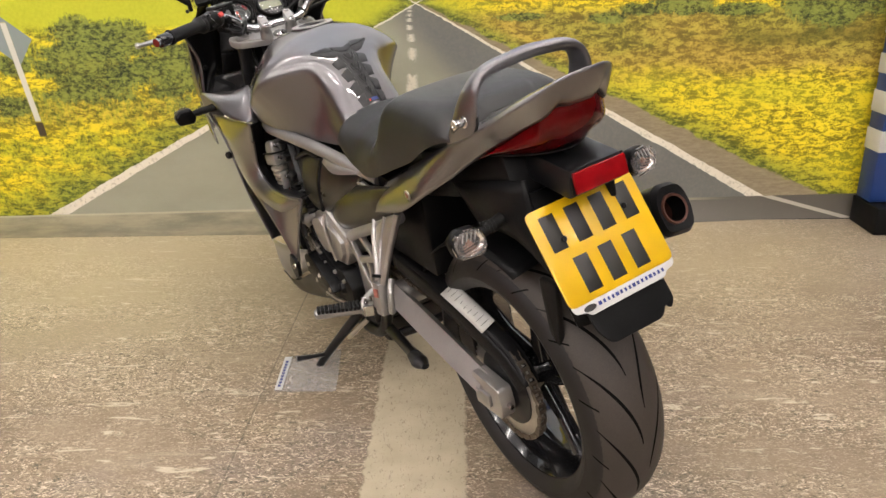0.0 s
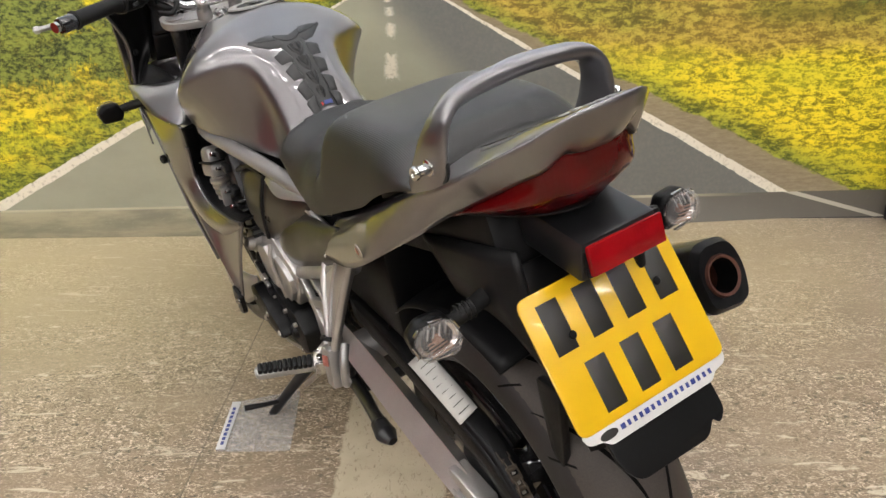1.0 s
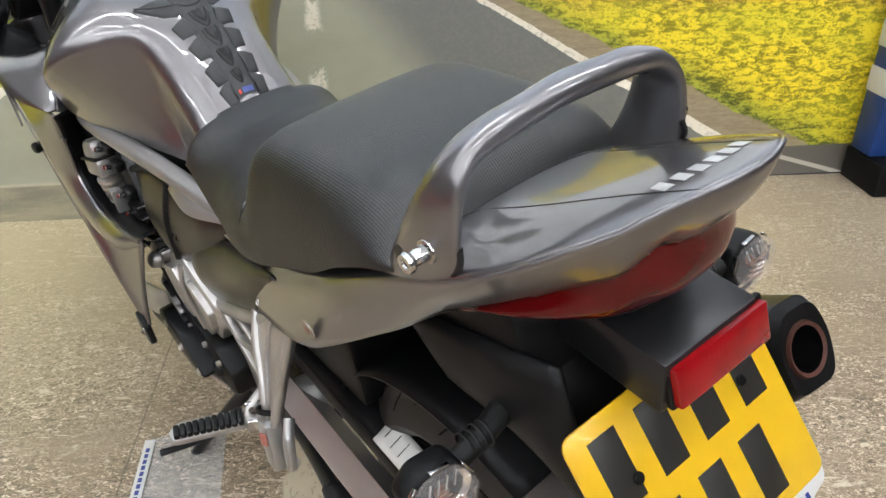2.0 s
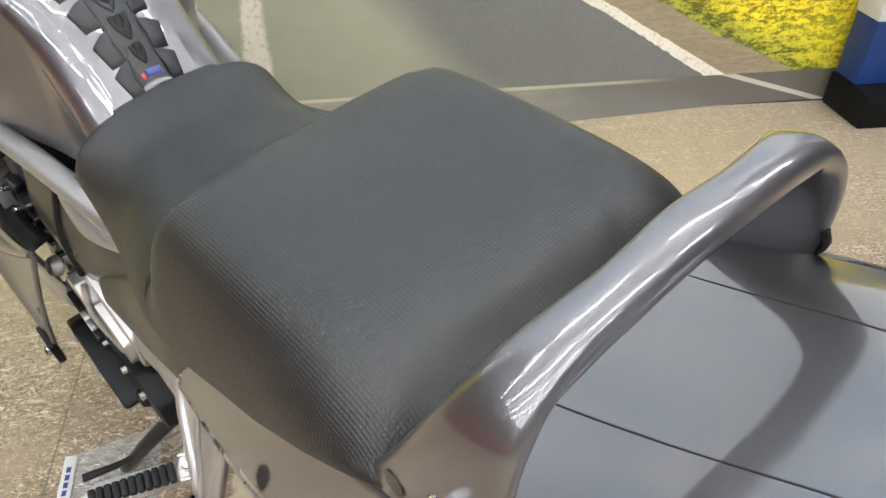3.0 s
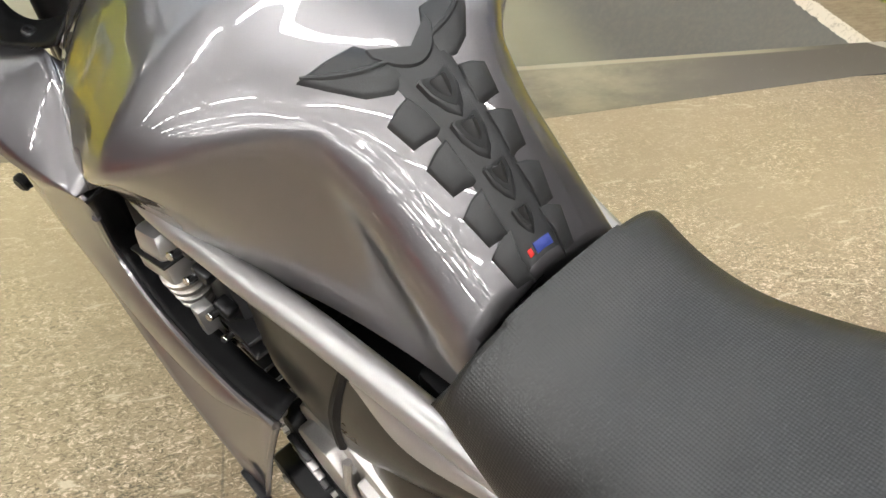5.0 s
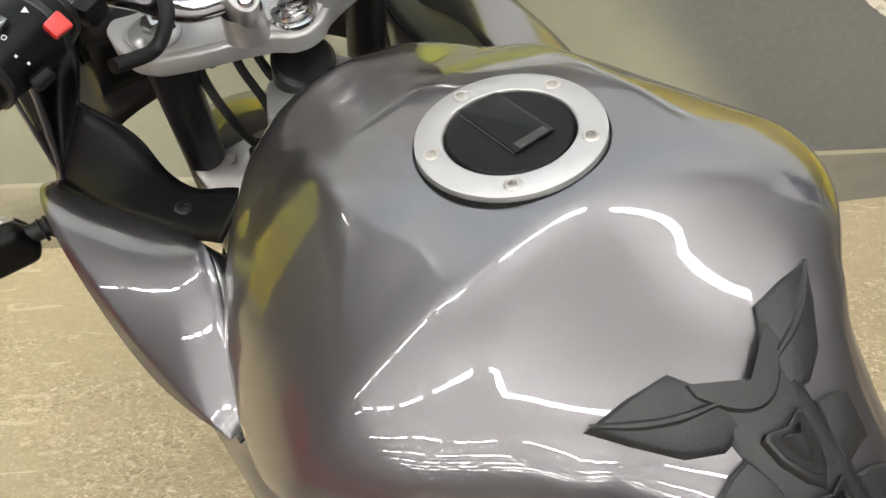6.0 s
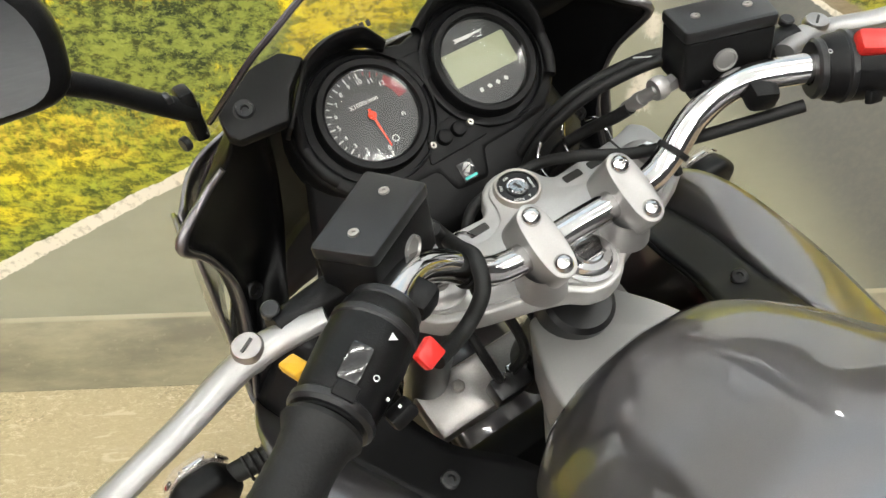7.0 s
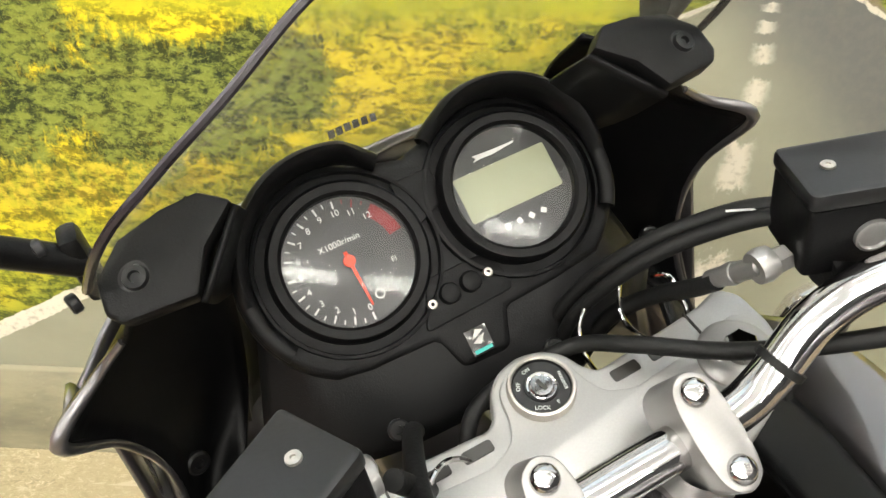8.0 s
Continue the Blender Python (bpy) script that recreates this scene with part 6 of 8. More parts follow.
    cs = part("centre_stand", tube([(-0.115, 0.64, 0.215), (-0.125, 0.55, 0.225), (-0.138, 0.47, 0.24), (-0.146, 0.415, 0.252)], [0.015, 0.014, 0.013, 0.015], 12, 6), SATIN, BIKE, "black centre stand folded up")
    part("stand_shoe", tube([(-0.146, 0.425, 0.252), (-0.150, 0.385, 0.250), (-0.150, 0.355, 0.252)], [0.017, 0.022, 0.010], 12, 5, 0.7), SATIN, cs)
    part("crossbar", tube([(-0.12, 0.60, 0.21), (0, 0.60, 0.20), (0.12, 0.60, 0.21)], 0.013, 12, 4), SATIN, cs)


def build_engine():
    eng = part("engine_block", box(0.30, 0.42, 0.30, pose(0, 0.86, 0.22), 0.03, 0.9), SATIN, BIKE, "black and silver four-cylinder engine")
    part("cylinder_head", box(0.34, 0.24, 0.24, pose(0, 1.02, 0.46, -18), 0.02, 0.92), SATIN, eng)
    for k in range(5):
        part("fin", box(0.352, 0.25, 0.006, pose(0, 1.01 + 0.004 * k, 0.47 + 0.022 * k, -18), 0.002), SATIN, eng)
    rim = [(0.878, 0.492), (0.852, 0.528), (0.805, 0.547), (0.758, 0.558), (0.705, 0.534), (0.652, 0.512), (0.655, 0.460), (0.695, 0.412), (0.745, 0.405), (0.80, 0.415), (0.842, 0.440)]
    cov = part("clutch_cover", yz_plate(rim, -0.166, 0.06, 0.006, 0.006), SILVER, BIKE, "faceted cast silver engine cover")
    part("raised_face", yz_plate([(0.852, 0.498), (0.835, 0.518), (0.782, 0.536), (0.756, 0.512), (0.762, 0.435), (0.80, 0.432), (0.832, 0.452)], -0.184, 0.03, 0.012, 0.005), SILVER, cov)
    part("raised_face", yz_plate([(0.745, 0.520), (0.700, 0.508), (0.668, 0.492), (0.676, 0.455), (0.705, 0.424), (0.745, 0.420)], -0.177, 0.03, 0.009, 0.005), SILVER, cov)
    part("cover_rib", tube([(-0.172, 0.756, 0.548), (-0.182, 0.752, 0.50), (-0.174, 0.748, 0.415)], 0.005, 8, 5), SILVER, cov)
    hou = part("lower_housing", yz_plate([(0.900, 0.475), (0.872, 0.485), (0.840, 0.432), (0.80, 0.408), (0.745, 0.398), (0.695, 0.40), (0.655, 0.36), (0.665, 0.305), (0.71, 0.278), (0.80, 0.268), (0.87, 0.285), (0.905, 0.36)], -0.186, 0.09, 0.012, 0.012), PLASTIC, BIKE, "black ribbed engine housing")
    for k in range(4):
        part("rib", box(0.010, 0.040, 0.006, pose(-0.190, 0.855 - 0.006 * k, 0.452 - 0.017 * k, 18), 0.002), SILVER if k in (1, 2) else SATIN, hou)
    for y, z, q in ((0.86, 0.36, 0.022), (0.775, 0.345, 0.030), (0.715, 0.345, 0.018)):
        part("boss", lathe([(0, 0.012), (q * 0.6, 0.012), (q * 0.8, 0.009), (q, 0.0)], 18, axes((-0.184, y, z), (-1, 0, 0.1))), DARK, hou)
    for y, z in ((0.885, 0.455), (0.885, 0.39), (0.845, 0.295), (0.755, 0.290), (0.69, 0.375), (0.745, 0.385), (0.81, 0.39)):
        part("bolt", rod(0.006, 0.008, axes((-0.185, y, z), (-1, 0, 0.1)), 0.001, 6), STEEL, hou)
    part("outer_case", yz_plate([(0.905, 0.395), (0.86, 0.415), (0.80, 0.390), (0.735, 0.362), (0.712, 0.340), (0.75, 0.322), (0.83, 0.318), (0.905, 0.340)], -0.218, 0.06, 0.016, 0.012), PLASTIC, hou)
    for y, z in ((0.875, 0.375), (0.80, 0.365), (0.735, 0.345), (0.835, 0.338)):
        screw((-0.217, y, z), (-1, 0, 0.2), 0.007, STEEL, hou)
    part("coolant_knob", lathe([(0, 0.016), (0.010, 0.015), (0.015, 0.010), (0.017, 0.0)], 20, axes((-0.182, 0.892, 0.500), (-0.9, -0.2, 0.4))), SILVER, hou, "silver pump cap")
    for y, z in ((0.868, 0.490), (0.848, 0.518), (0.758, 0.549), (0.660, 0.505), (0.664, 0.462), (0.700, 0.420), (0.750, 0.413), (0.838, 0.447)):
        part("bolt", rod(0.0065, 0.010, axes((-0.165, y, z), (-1, 0, 0)), 0.001, 6), STEEL, cov)
    # cooling ribs, cables and unions in the dark gap ahead of the cover
    for k in range(5):
        part("rib", box(0.030, 0.055, 0.005, pose(-0.165, 0.945 - 0.004 * k, 0.405 - 0.016 * k, 14), 0.0015), SILVER, eng)
    part("water_pump", lathe([(0, 0.03), (0.020, 0.029), (0.030, 0.022), (0.034, 0.0)], 24, axes((-0.150, 0.93, 0.485), (-1, 0, 0.1))), SILVER, eng)
    for k, (y, z) in enumerate(((0.985, 0.455), (0.955, 0.43), (0.90, 0.335), (0.88, 0.30), (0.92, 0.29), (0.86, 0.265))):
        part("fitting", lathe([(0, 0.020), (0.006, 0.020), (0.007, 0.014), (0.010, 0.013), (0.011, 0.0)], 10, axes((-0.150, y, z), (-1, 0.2 * (k % 3 - 1), 0.3))), CHROME if k % 2 else SATIN, eng)
    for k in range(4):
        part("cable", tube([(-0.150, 1.00 - 0.02 * k, 0.60 - 0.03 * k), (-0.172, 0.96 - 0.02 * k, 0.47 - 0.02 * k), (-0.160, 0.90 - 0.01 * k, 0.36 - 0.03 * k), (-0.150, 0.80, 0.255 - 0.012 * k)], 0.0045, 8, 6), RUBBER, eng)
    alt = part("generator_cover", lathe([(0, 0.045), (0.045, 0.044), (0.058, 0.036), (0.066, 0.018), (0.075, 0.0)], 32, axes((-0.145, 1.03, 0.34), (-1, 0, 0))), SILVER, BIKE, "round silver generator cover")
    for k in range(6):
        a = k * math.pi / 3
        part("bolt", rod(0.006, 0.008, axes((-0.150, 1.03 + 0.07 * math.cos(a), 0.34 + 0.07 * math.sin(a)), (-1, 0, 0)), 0.001, 6), STEEL, alt)
    part("sprocket_cover", yz_plate([(0.66, 0.44), (0.60, 0.45), (0.565, 0.38), (0.585, 0.31), (0.66, 0.30)], -0.150, 0.04, 0.008, 0.02), SILVER, BIKE)
    part("sump", box(0.22, 0.40, 0.09, pose(0, 0.88, 0.135), 0.02, 1.1), SATIN, BIKE)
    for x in (-0.12, -0.04, 0.04, 0.12):
        part("header_pipe", tube([(x, 1.13, 0.46), (x, 1.22, 0.40), (x * 0.9, 1.24, 0.25), (x * 0.6, 1.13, 0.13), (0.06, 0.95, 0.12)], 0.02, 12, 6), SATIN, BIKE)
    part("radiator", box(0.34, 0.05, 0.30, pose(0, 1.27, 0.36, -14), 0.008), SATIN, BIKE)
    # thermostat housing with ribbed hose behind the fairing
    th = part("throttle_body", box(0.056, 0.064, 0.034, pose(-0.176, 1.030, 0.634, -8, 6, 8), 0.007), BRIGHT, BIKE, "alloy throttle body with ribbed boot")
    part("block", box(0.052, 0.054, 0.034, pose(-0.176, 1.022, 0.672, -12, 6, 8), 0.009, 0.85), BRIGHT, th)
    part("band", box(0.058, 0.066, 0.004, pose(-0.176, 1.028, 0.668, -10, 6, 8), 0.001), RUBBER, th)
    for k in range(6):
        p = V((-0.177, 1.030, 0.624)) + V((0.001, 0.001, -0.0155)) * k
        r = 0.026 - 0.001 * k
        part("boot_ring", lathe([(r - 0.007, -0.006), (r, -0.003), (r, 0.003), (r - 0.007, 0.006)], 20, axes(p, (0.06, 0.06, -1)), True), STEEL, th)
    part("boot_core", tube([(-0.177, 1.030, 0.635), (-0.172, 1.035, 0.530)], 0.019, 14, 4), BRIGHT, th)
    part("clip", box(0.020, 0.016, 0.090, pose(-0.188, 0.985, 0.535, 8), 0.003), BRIGHT, th)
    part("hose", tube([(-0.172, 1.035, 0.540), (-0.165, 1.00, 0.505), (-0.15, 0.95, 0.49)], 0.014, 12, 5), BRIGHT, th)
    for y, z in ((0.985, 0.688), (0.975, 0.655), (0.965, 0.60), (0.955, 0.565), (0.97, 0.53)):
        part("valve", box(0.018, 0.024, 0.020, pose(-0.168, y, z, 20, 0, 10), 0.004), SATIN, th)
        part("union", rod(0.005, 0.016, axes((-0.176, y, z + 0.008), (-0.8, -0.3, 0.4)), 0.001, 8), CHROME, th)
    for k, (y0, z0, y1, z1) in enumerate(((1.10, 0.62, 0.86, 0.52), (1.02, 0.56, 0.80, 0.46), (0.98, 0.70, 0.84, 0.62))):
        part("hose", tube([(-0.12, y0, z0), (-0.145, (y0 + y1) / 2, (z0 + z1) / 2 - 0.03), (-0.13, y1, z1)], 0.009, 10, 6), RUBBER, BIKE)
    for y, z, r in ((1.02, 0.44, 0.012), (0.99, 0.40, 0.010), (0.95, 0.24, 0.010)):
        part("hose_union", rod(r, 0.03, axes((-0.135, y, z), (-0.9, 0.2, 0.3)), 0.002, 12), SATIN, BIKE)


# -- fairing --
def build_fairing():
    # inner black panel round the steering, and the painted shoulder outside it
    I = [(-0.246, 1.485, 0.742), (-0.213, 1.335, 0.797), (-0.173, 1.21, 0.830), (-0.153, 1.155, 0.850)]
    J = [(-0.185, 1.47, 0.835), (-0.158, 1.40, 0.818), (-0.152, 1.335, 0.806), (-0.140, 1.275, 0.815), (-0.116, 1.225, 0.835), (-0.108, 1.185, 0.855), (-0.118, 1.155, 0.885)]
    l, r = both("inner_panel", loft(J, I, 30, 6, (0, 0, 0.0)), DARK, "black inner fairing panel", 0.004)
    for s, p in ((-1, l), (1, r)):
        screw((s * 0.160, 1.242, 0.829), (s * -0.3, -0.3, 1), 0.008, SATIN, p)
        part("fold", tube([(s * -q[0], q[1], q[2]) for q in J], 0.003, 8, 6), DARK, p)
    O = [(-0.246, 1.487, 0.752), (-0.263, 1.38, 0.816), (-0.263, 1.26, 0.808), (-0.252, 1.14, 0.778), (-0.226, 1.045, 0.770)]
    I2 = [(-0.246, 1.485, 0.742), (-0.213, 1.335, 0.797), (-0.173, 1.21, 0.830), (-0.153, 1.155, 0.850), (-0.192, 1.06, 0.795)]
    I3 = I2[:3] + [(-0.166, 1.150, 0.838), (-0.212, 1.048, 0.768)]
    both("shoulder_panel", loft(I3, O, 28, 8, (-0.002, 0, 0.004)), PAINT, "gunmetal grey fairing shoulder", 0.004, 50)
    both("shoulder_return", loft([I3[2], I3[3], I3[4]], [(-0.164, 1.205, 0.822), (-0.150, 1.140, 0.810), (-0.196, 1.055, 0.758)], 14, 4), PAINT, "", 0.003, 50)
    # flank: an arm round the opening, a hollow panel under it and the front that turns inwards
    arm_in = [(-0.222, 1.045, 0.762), (-0.218, 1.087, 0.702), (-0.220, 1.117, 0.612), (-0.222, 1.030, 0.574), (-0.216, 0.900, 0.578), (-0.206, 0.818, 0.588)]
    arm_out = [(-0.245, 1.40, 0.745), (-0.244, 1.325, 0.670), (-0.242, 1.255, 0.560), (-0.238, 1.120, 0.500), (-0.226, 0.965, 0.510), (-0.206, 0.816, 0.580)]
    l, r = both("flank_panel", loft(arm_in, arm_out, 40, 12, (-0.014, 0, 0.004)), PAINT, "gunmetal grey fairing side arm round the engine opening", 0.005, 50)
    for s, p in ((-1, l), (1, r)):
        part("edge_bead", tube([(s * -q[0], q[1], q[2]) for q in arm_in[1:]], 0.005, 8, 6), PAINT, p)
        part("inner_lip", loft([(s * -q[0], q[1], q[2]) for q in arm_in], [(s * (-q[0] - 0.035), q[1] + 0.012, q[2]) for q in arm_in], 24, 3), PLASTIC, p, "", 40, 0.002)
    low_l = [(-0.242, 1.250, 0.560), (-0.252, 1.060, 0.515), (-0.254, 0.970, 0.480), (-0.252, 0.895, 0.415)]
    low_r = [(-0.203, 0.823, 0.582), (-0.222, 0.836, 0.520), (-0.238, 0.848, 0.455), (-0.247, 0.862, 0.400)]
    l, r = both("lower_panel", loft(low_r, low_l, 22, 12, (0.006, 0, 0)), PAINT, "hollowed grey lower fairing panel", 0.004, 50)
    for s, p in ((-1, l), (1, r)):
        part("panel_edge", tube([(s * -q[0], q[1], q[2]) for q in low_r], 0.004, 8, 6), PAINT, p)
        part("panel_foot", prism(rounded([(0.852, 0.402), (0.900, 0.418), (0.925, 0.372), (0.905, 0.335), (0.868, 0.350)], 0.010), 0.012, Matrix(((0, 0, 1, s * 0.252 - 0.006), (1, 0, 0, 0), (0, 1, 0, 0), (0, 0, 0, 1))), 0.003), PLASTIC, p, "black mounting lug")
        screw((s * 0.259, 0.868, 0.388), (s * 0.9, -0.3, 0.3), 0.008, CHROME, p)
    both("flank_front", loft([(-0.245, 1.488, 0.755), (-0.244, 1.40, 0.720), (-0.243, 1.322, 0.655), (-0.239, 1.258, 0.492), (-0.228, 1.180, 0.36)], [(-0.235, 1.57, 0.74), (-0.20, 1.50, 0.66), (-0.17, 1.44, 0.58), (-0.15, 1.36, 0.44), (-0.14, 1.28, 0.32)], 22, 6, (-0.008, 0.008, 0)), PAINT, "", 0.004, 50)
    part("side_lug", rod(0.012, 0.014, axes((-0.246, 1.31, 0.625), (-1, -0.3, 0)), 0.003, 14), PLASTIC, BIKE)
    both("chin_panel", loft([(-0.205, 1.30, 0.315), (-0.205, 1.19, 0.330), (-0.192, 1.06, 0.350), (-0.18, 1.00, 0.36)], [(-0.185, 1.30, 0.185), (-0.190, 1.24, 0.170), (-0.185, 1.10, 0.245), (-0.175, 1.02, 0.29)], 14, 6, (-0.014, 0, 0)), BRIGHT, "silver lower cowl", 0.004)
    both("belly_pan", loft([(-0.20, 1.30, 0.185), (-0.19, 1.20, 0.18), (-0.175, 1.02, 0.27), (-0.17, 0.92, 0.25)], [(-0.12, 1.30, 0.10), (-0.12, 1.16, 0.11), (-0.11, 1.0, 0.14), (-0.11, 0.90, 0.15)], 14, 5, (-0.02, 0, -0.01)), SATIN, "black belly pan", 0.004)
    both("front_cowl", loft([(-0.245, 1.488, 0.755), (-0.235, 1.57, 0.76), (-0.19, 1.68, 0.79), (-0.10, 1.75, 0.79), (0, 1.77, 0.79)], [(-0.232, 1.49, 0.985), (-0.20, 1.55, 0.985), (-0.15, 1.60, 0.975), (-0.08, 1.645, 0.965), (0, 1.655, 0.96)], 24, 8, (-0.01, 0.02, 0)), PAINT, "gunmetal grey front cowl", 0.004, 50)
    both("lower_cowl", loft([(-0.254, 1.42, 0.64), (-0.235, 1.56, 0.64), (-0.16, 1.68, 0.66), (0, 1.72, 0.66)], [(-0.245, 1.488, 0.755), (-0.235, 1.57, 0.76), (-0.14, 1.72, 0.79), (0, 1.77, 0.79)], 18, 6), PAINT, "", 0.004, 50)
    # cockpit wings beside the dials, with the painted cheek outside
    E1 = [(-0.176, 1.44, 1.062), (-0.190, 1.452, 1.03), (-0.212, 1.455, 1.012), (-0.243, 1.441, 0.992), (-0.226, 1.472, 0.945), (-0.214, 1.482, 0.895), (-0.222, 1.488, 0.83), (-0.246, 1.485, 0.742)]
    E2 = [(-0.128, 1.475, 1.085), (-0.128, 1.515, 1.05), (-0.128, 1.535, 1.02), (-0.128, 1.54, 0.985), (-0.132, 1.54, 0.94), (-0.145, 1.535, 0.885), (-0.165, 1.51, 0.85), (-0.185, 1.47, 0.835)]
    l, r = both("cockpit_wing", loft(E2, E1, 36, 8, (0.0, 0.020, 0)), PLASTIC, "black plastic cockpit side panel", 0.003, 50)
    for s, p in ((-1, l), (1, r)):
        screw((s * 0.200, 1.500, 0.868), (s * -0.35, -0.9, 0.2), 0.009, SATIN, p)
        part("painted_edge", tube([(s * -q[0], q[1], q[2]) for q in E1[1:]], [0.0025, 0.0035, 0.005, 0.0035, 0.003, 0.0035, 0.003], 10, 6), PAINT, p)
    X1 = [(-0.236, 1.49, 0.990), (-0.222, 1.51, 0.94), (-0.215, 1.52, 0.87), (-0.240, 1.50, 0.748)]
    both("cheek_panel", loft([(-0.243, 1.441, 0.992), (-0.226, 1.472, 0.945), (-0.216, 1.482, 0.88), (-0.246, 1.485, 0.742)], X1, 16, 4, (-0.006, 0, 0)), PAINT, "", 0.003, 50)
    # ears that carry mirrors and screen
    for s in (-1, 1):
        pts = [(-0.182, 1.434, 1.083), (-0.166, 1.445, 1.093), (-0.142, 1.447, 1.099), (-0.122, 1.446, 1.101), (-0.108, 1.436, 1.095), (-0.129, 1.424, 1.083), (-0.141, 1.409, 1.069), (-0.178, 1.414, 1.068), (-0.184, 1.420, 1.072)]
        bm = bmesh.new()
        nrm = V((-0.10, -0.62, 0.78)).normalized()
        up = [bm.verts.new((V(p) + nrm * 0.002)) for p in pts]
        dn = [bm.verts.new((V(p) - nrm * 0.014)) for p in pts]
        bm.faces.new(up)
        bm.faces.new(dn[::-1])
        for i in range(len(pts)):
            j = (i + 1) % len(pts)
            bm.faces.new((up[i], dn[i], dn[j], up[j]))
        if s > 0:
            for v in bm.verts:
                v.co.x = -v.co.x
        bmesh.ops.recalc_face_normals(bm, faces=bm.faces)
        bevel(bm, 0.003, 2, 40)
        ear = part("ear", bm, DARK, BIKE, "black plastic ear holding mirror and screen")
        part("screen_screw", lathe([(0, 0.002), (0.0026, 0.002), (0.003, 0.0045), (0.0058, 0.0045), (0.0066, 0.002), (0.0085, 0.0015), (0.0088, 0)], 20, axes((s * 0.164, 1.427, 1.0805), (s * 0.10, -0.62, 0.78))), SATIN, ear)
    # webs from the ears down to the dial hoods
    both("ear_web", loft([(-0.109, 1.438, 1.092), (-0.104, 1.472, 1.066), (-0.098, 1.500, 1.042)], [(-0.142, 1.411, 1.064), (-0.138, 1.445, 1.035), (-0.125, 1.490, 1.005)], 10, 4), DARK, "", 0.003)
    # dark shell that closes the nose in front of the dials
    both("nose_shell", loft([(-0.124, 1.535, 1.035), (-0.112, 1.558, 1.005), (-0.07, 1.58, 0.965), (0, 1.60, 0.95)], [(-0.160, 1.545, 0.835), (-0.15, 1.58, 0.82), (-0.09, 1.62, 0.82), (0, 1.64, 0.82)], 18, 8), PLASTIC, "", 0.003)


def build_screen():
    ty = ease([(0, 1.392), (0.29, 1.385), (0.53, 1.381), (0.75, 1.383), (0.88, 1.390), (1, 1.438)])
    tz = ease([(0, 1.213), (0.29, 1.195), (0.53, 1.170), (0.75, 1.146), (0.88, 1.127), (1, 1.078)])

    def fn(u, v):
        s = 2 * u - 1
        a = abs(s)
        top = V((0.188 * s, ty(a), tz(a)))
        bot = V((0.190 * s, 1.458 + 0.165 * (1 - a ** 2.2), 1.060 - 0.090 * (1 - a ** 1.6)))
        mid = top.lerp(bot, v)
        return mid + V((0, 0.025, 0.015)) * math.sin(math.pi * v) * (1 - a)
    sc = part("windscreen", skin(fn, 48, 12), SCREEN, BIKE, "clear smoky acrylic windscreen", 60, 0.003)
    edge = [fn(k / 24, 0.0) for k in range(25)]
    part("edge", tube(edge, 0.0024, 8, 2), surface("screen_edge", (0.030, 0.024, 0.028), 0.25, 0.0, 300, 0.1, 0.0, 20), sc, "thick dark screen edge")
    # lettering low on the screen, as plain strokes
    for k in range(6):
        p = fn(0.455 + 0.018 * k, 0.84)
        part("stroke", prism([(-0.0026, -0.003), (0.0026, -0.003), (0.0034, 0.003), (-0.0018, 0.003)], 0.0005, axes(V(p) + V((0, -0.004, 0.003)), (0.25 * (k - 2.5) / 3, -0.75, 0.6)), 0), INK, sc)


def build_mirror(s):
    stem = [(s * 0.188, 1.478, 1.068), (s * 0.215, 1.474, 1.092), (s * 0.240, 1.464, 1.118), (s * 0.268, 1.455, 1.142)]
    mi = part("mirror", tube(stem, [0.0085, 0.0085, 0.008, 0.009], 12, 6), PLASTIC, BIKE, "black rear-view mirror on a stem")
    part("boot", box(0.012, 0.022, 0.042, pose(s * 0.190, 1.482, 1.046), 0.004), PLASTIC, mi)
    for z in (1.050, 1.088):
        part("boot_bolt", rod(0.006, 0.006, axes((s * 0.201, 1.475, z), (s, -0.3, 0)), 0.001, 10), SATIN, mi)
    c = V((s * 0.345, 1.437, 1.185))
    m = axes(c, (s * 0.10, -0.97, 0.12), (1, 0, 0))
    out = rounded([(-0.088 * s, -0.052), (0.075 * s, -0.048), (0.100 * s, 0.0), (0.080 * s, 0.046), (-0.070 * s, 0.052), (-0.100 * s, 0.0)], 0.022, 5)
    if s < 0:
        out = out[::-1]
    part("shell", prism(out, 0.034, m @ pose(0, 0, -0.034), 0.012, 4), PLASTIC, mi)
    part("glass", prism([(x * 0.88, y * 0.85) for x, y in out], 0.0015, m @ pose(0, 0, 0.0), 0), CHROME_GLASS, mi, "mirror glass")


CHROME_GLASS = surface("mirror_glass", (0.86, 0.87, 0.88), 0.02, 1.0, 40, 0.01, 0.0, 5)


# -- dials --
DN = V((0, -0.70, 0.715)).normalized()
DM = axes((0, 1.457, 1.012), DN, (1, 0, 0))


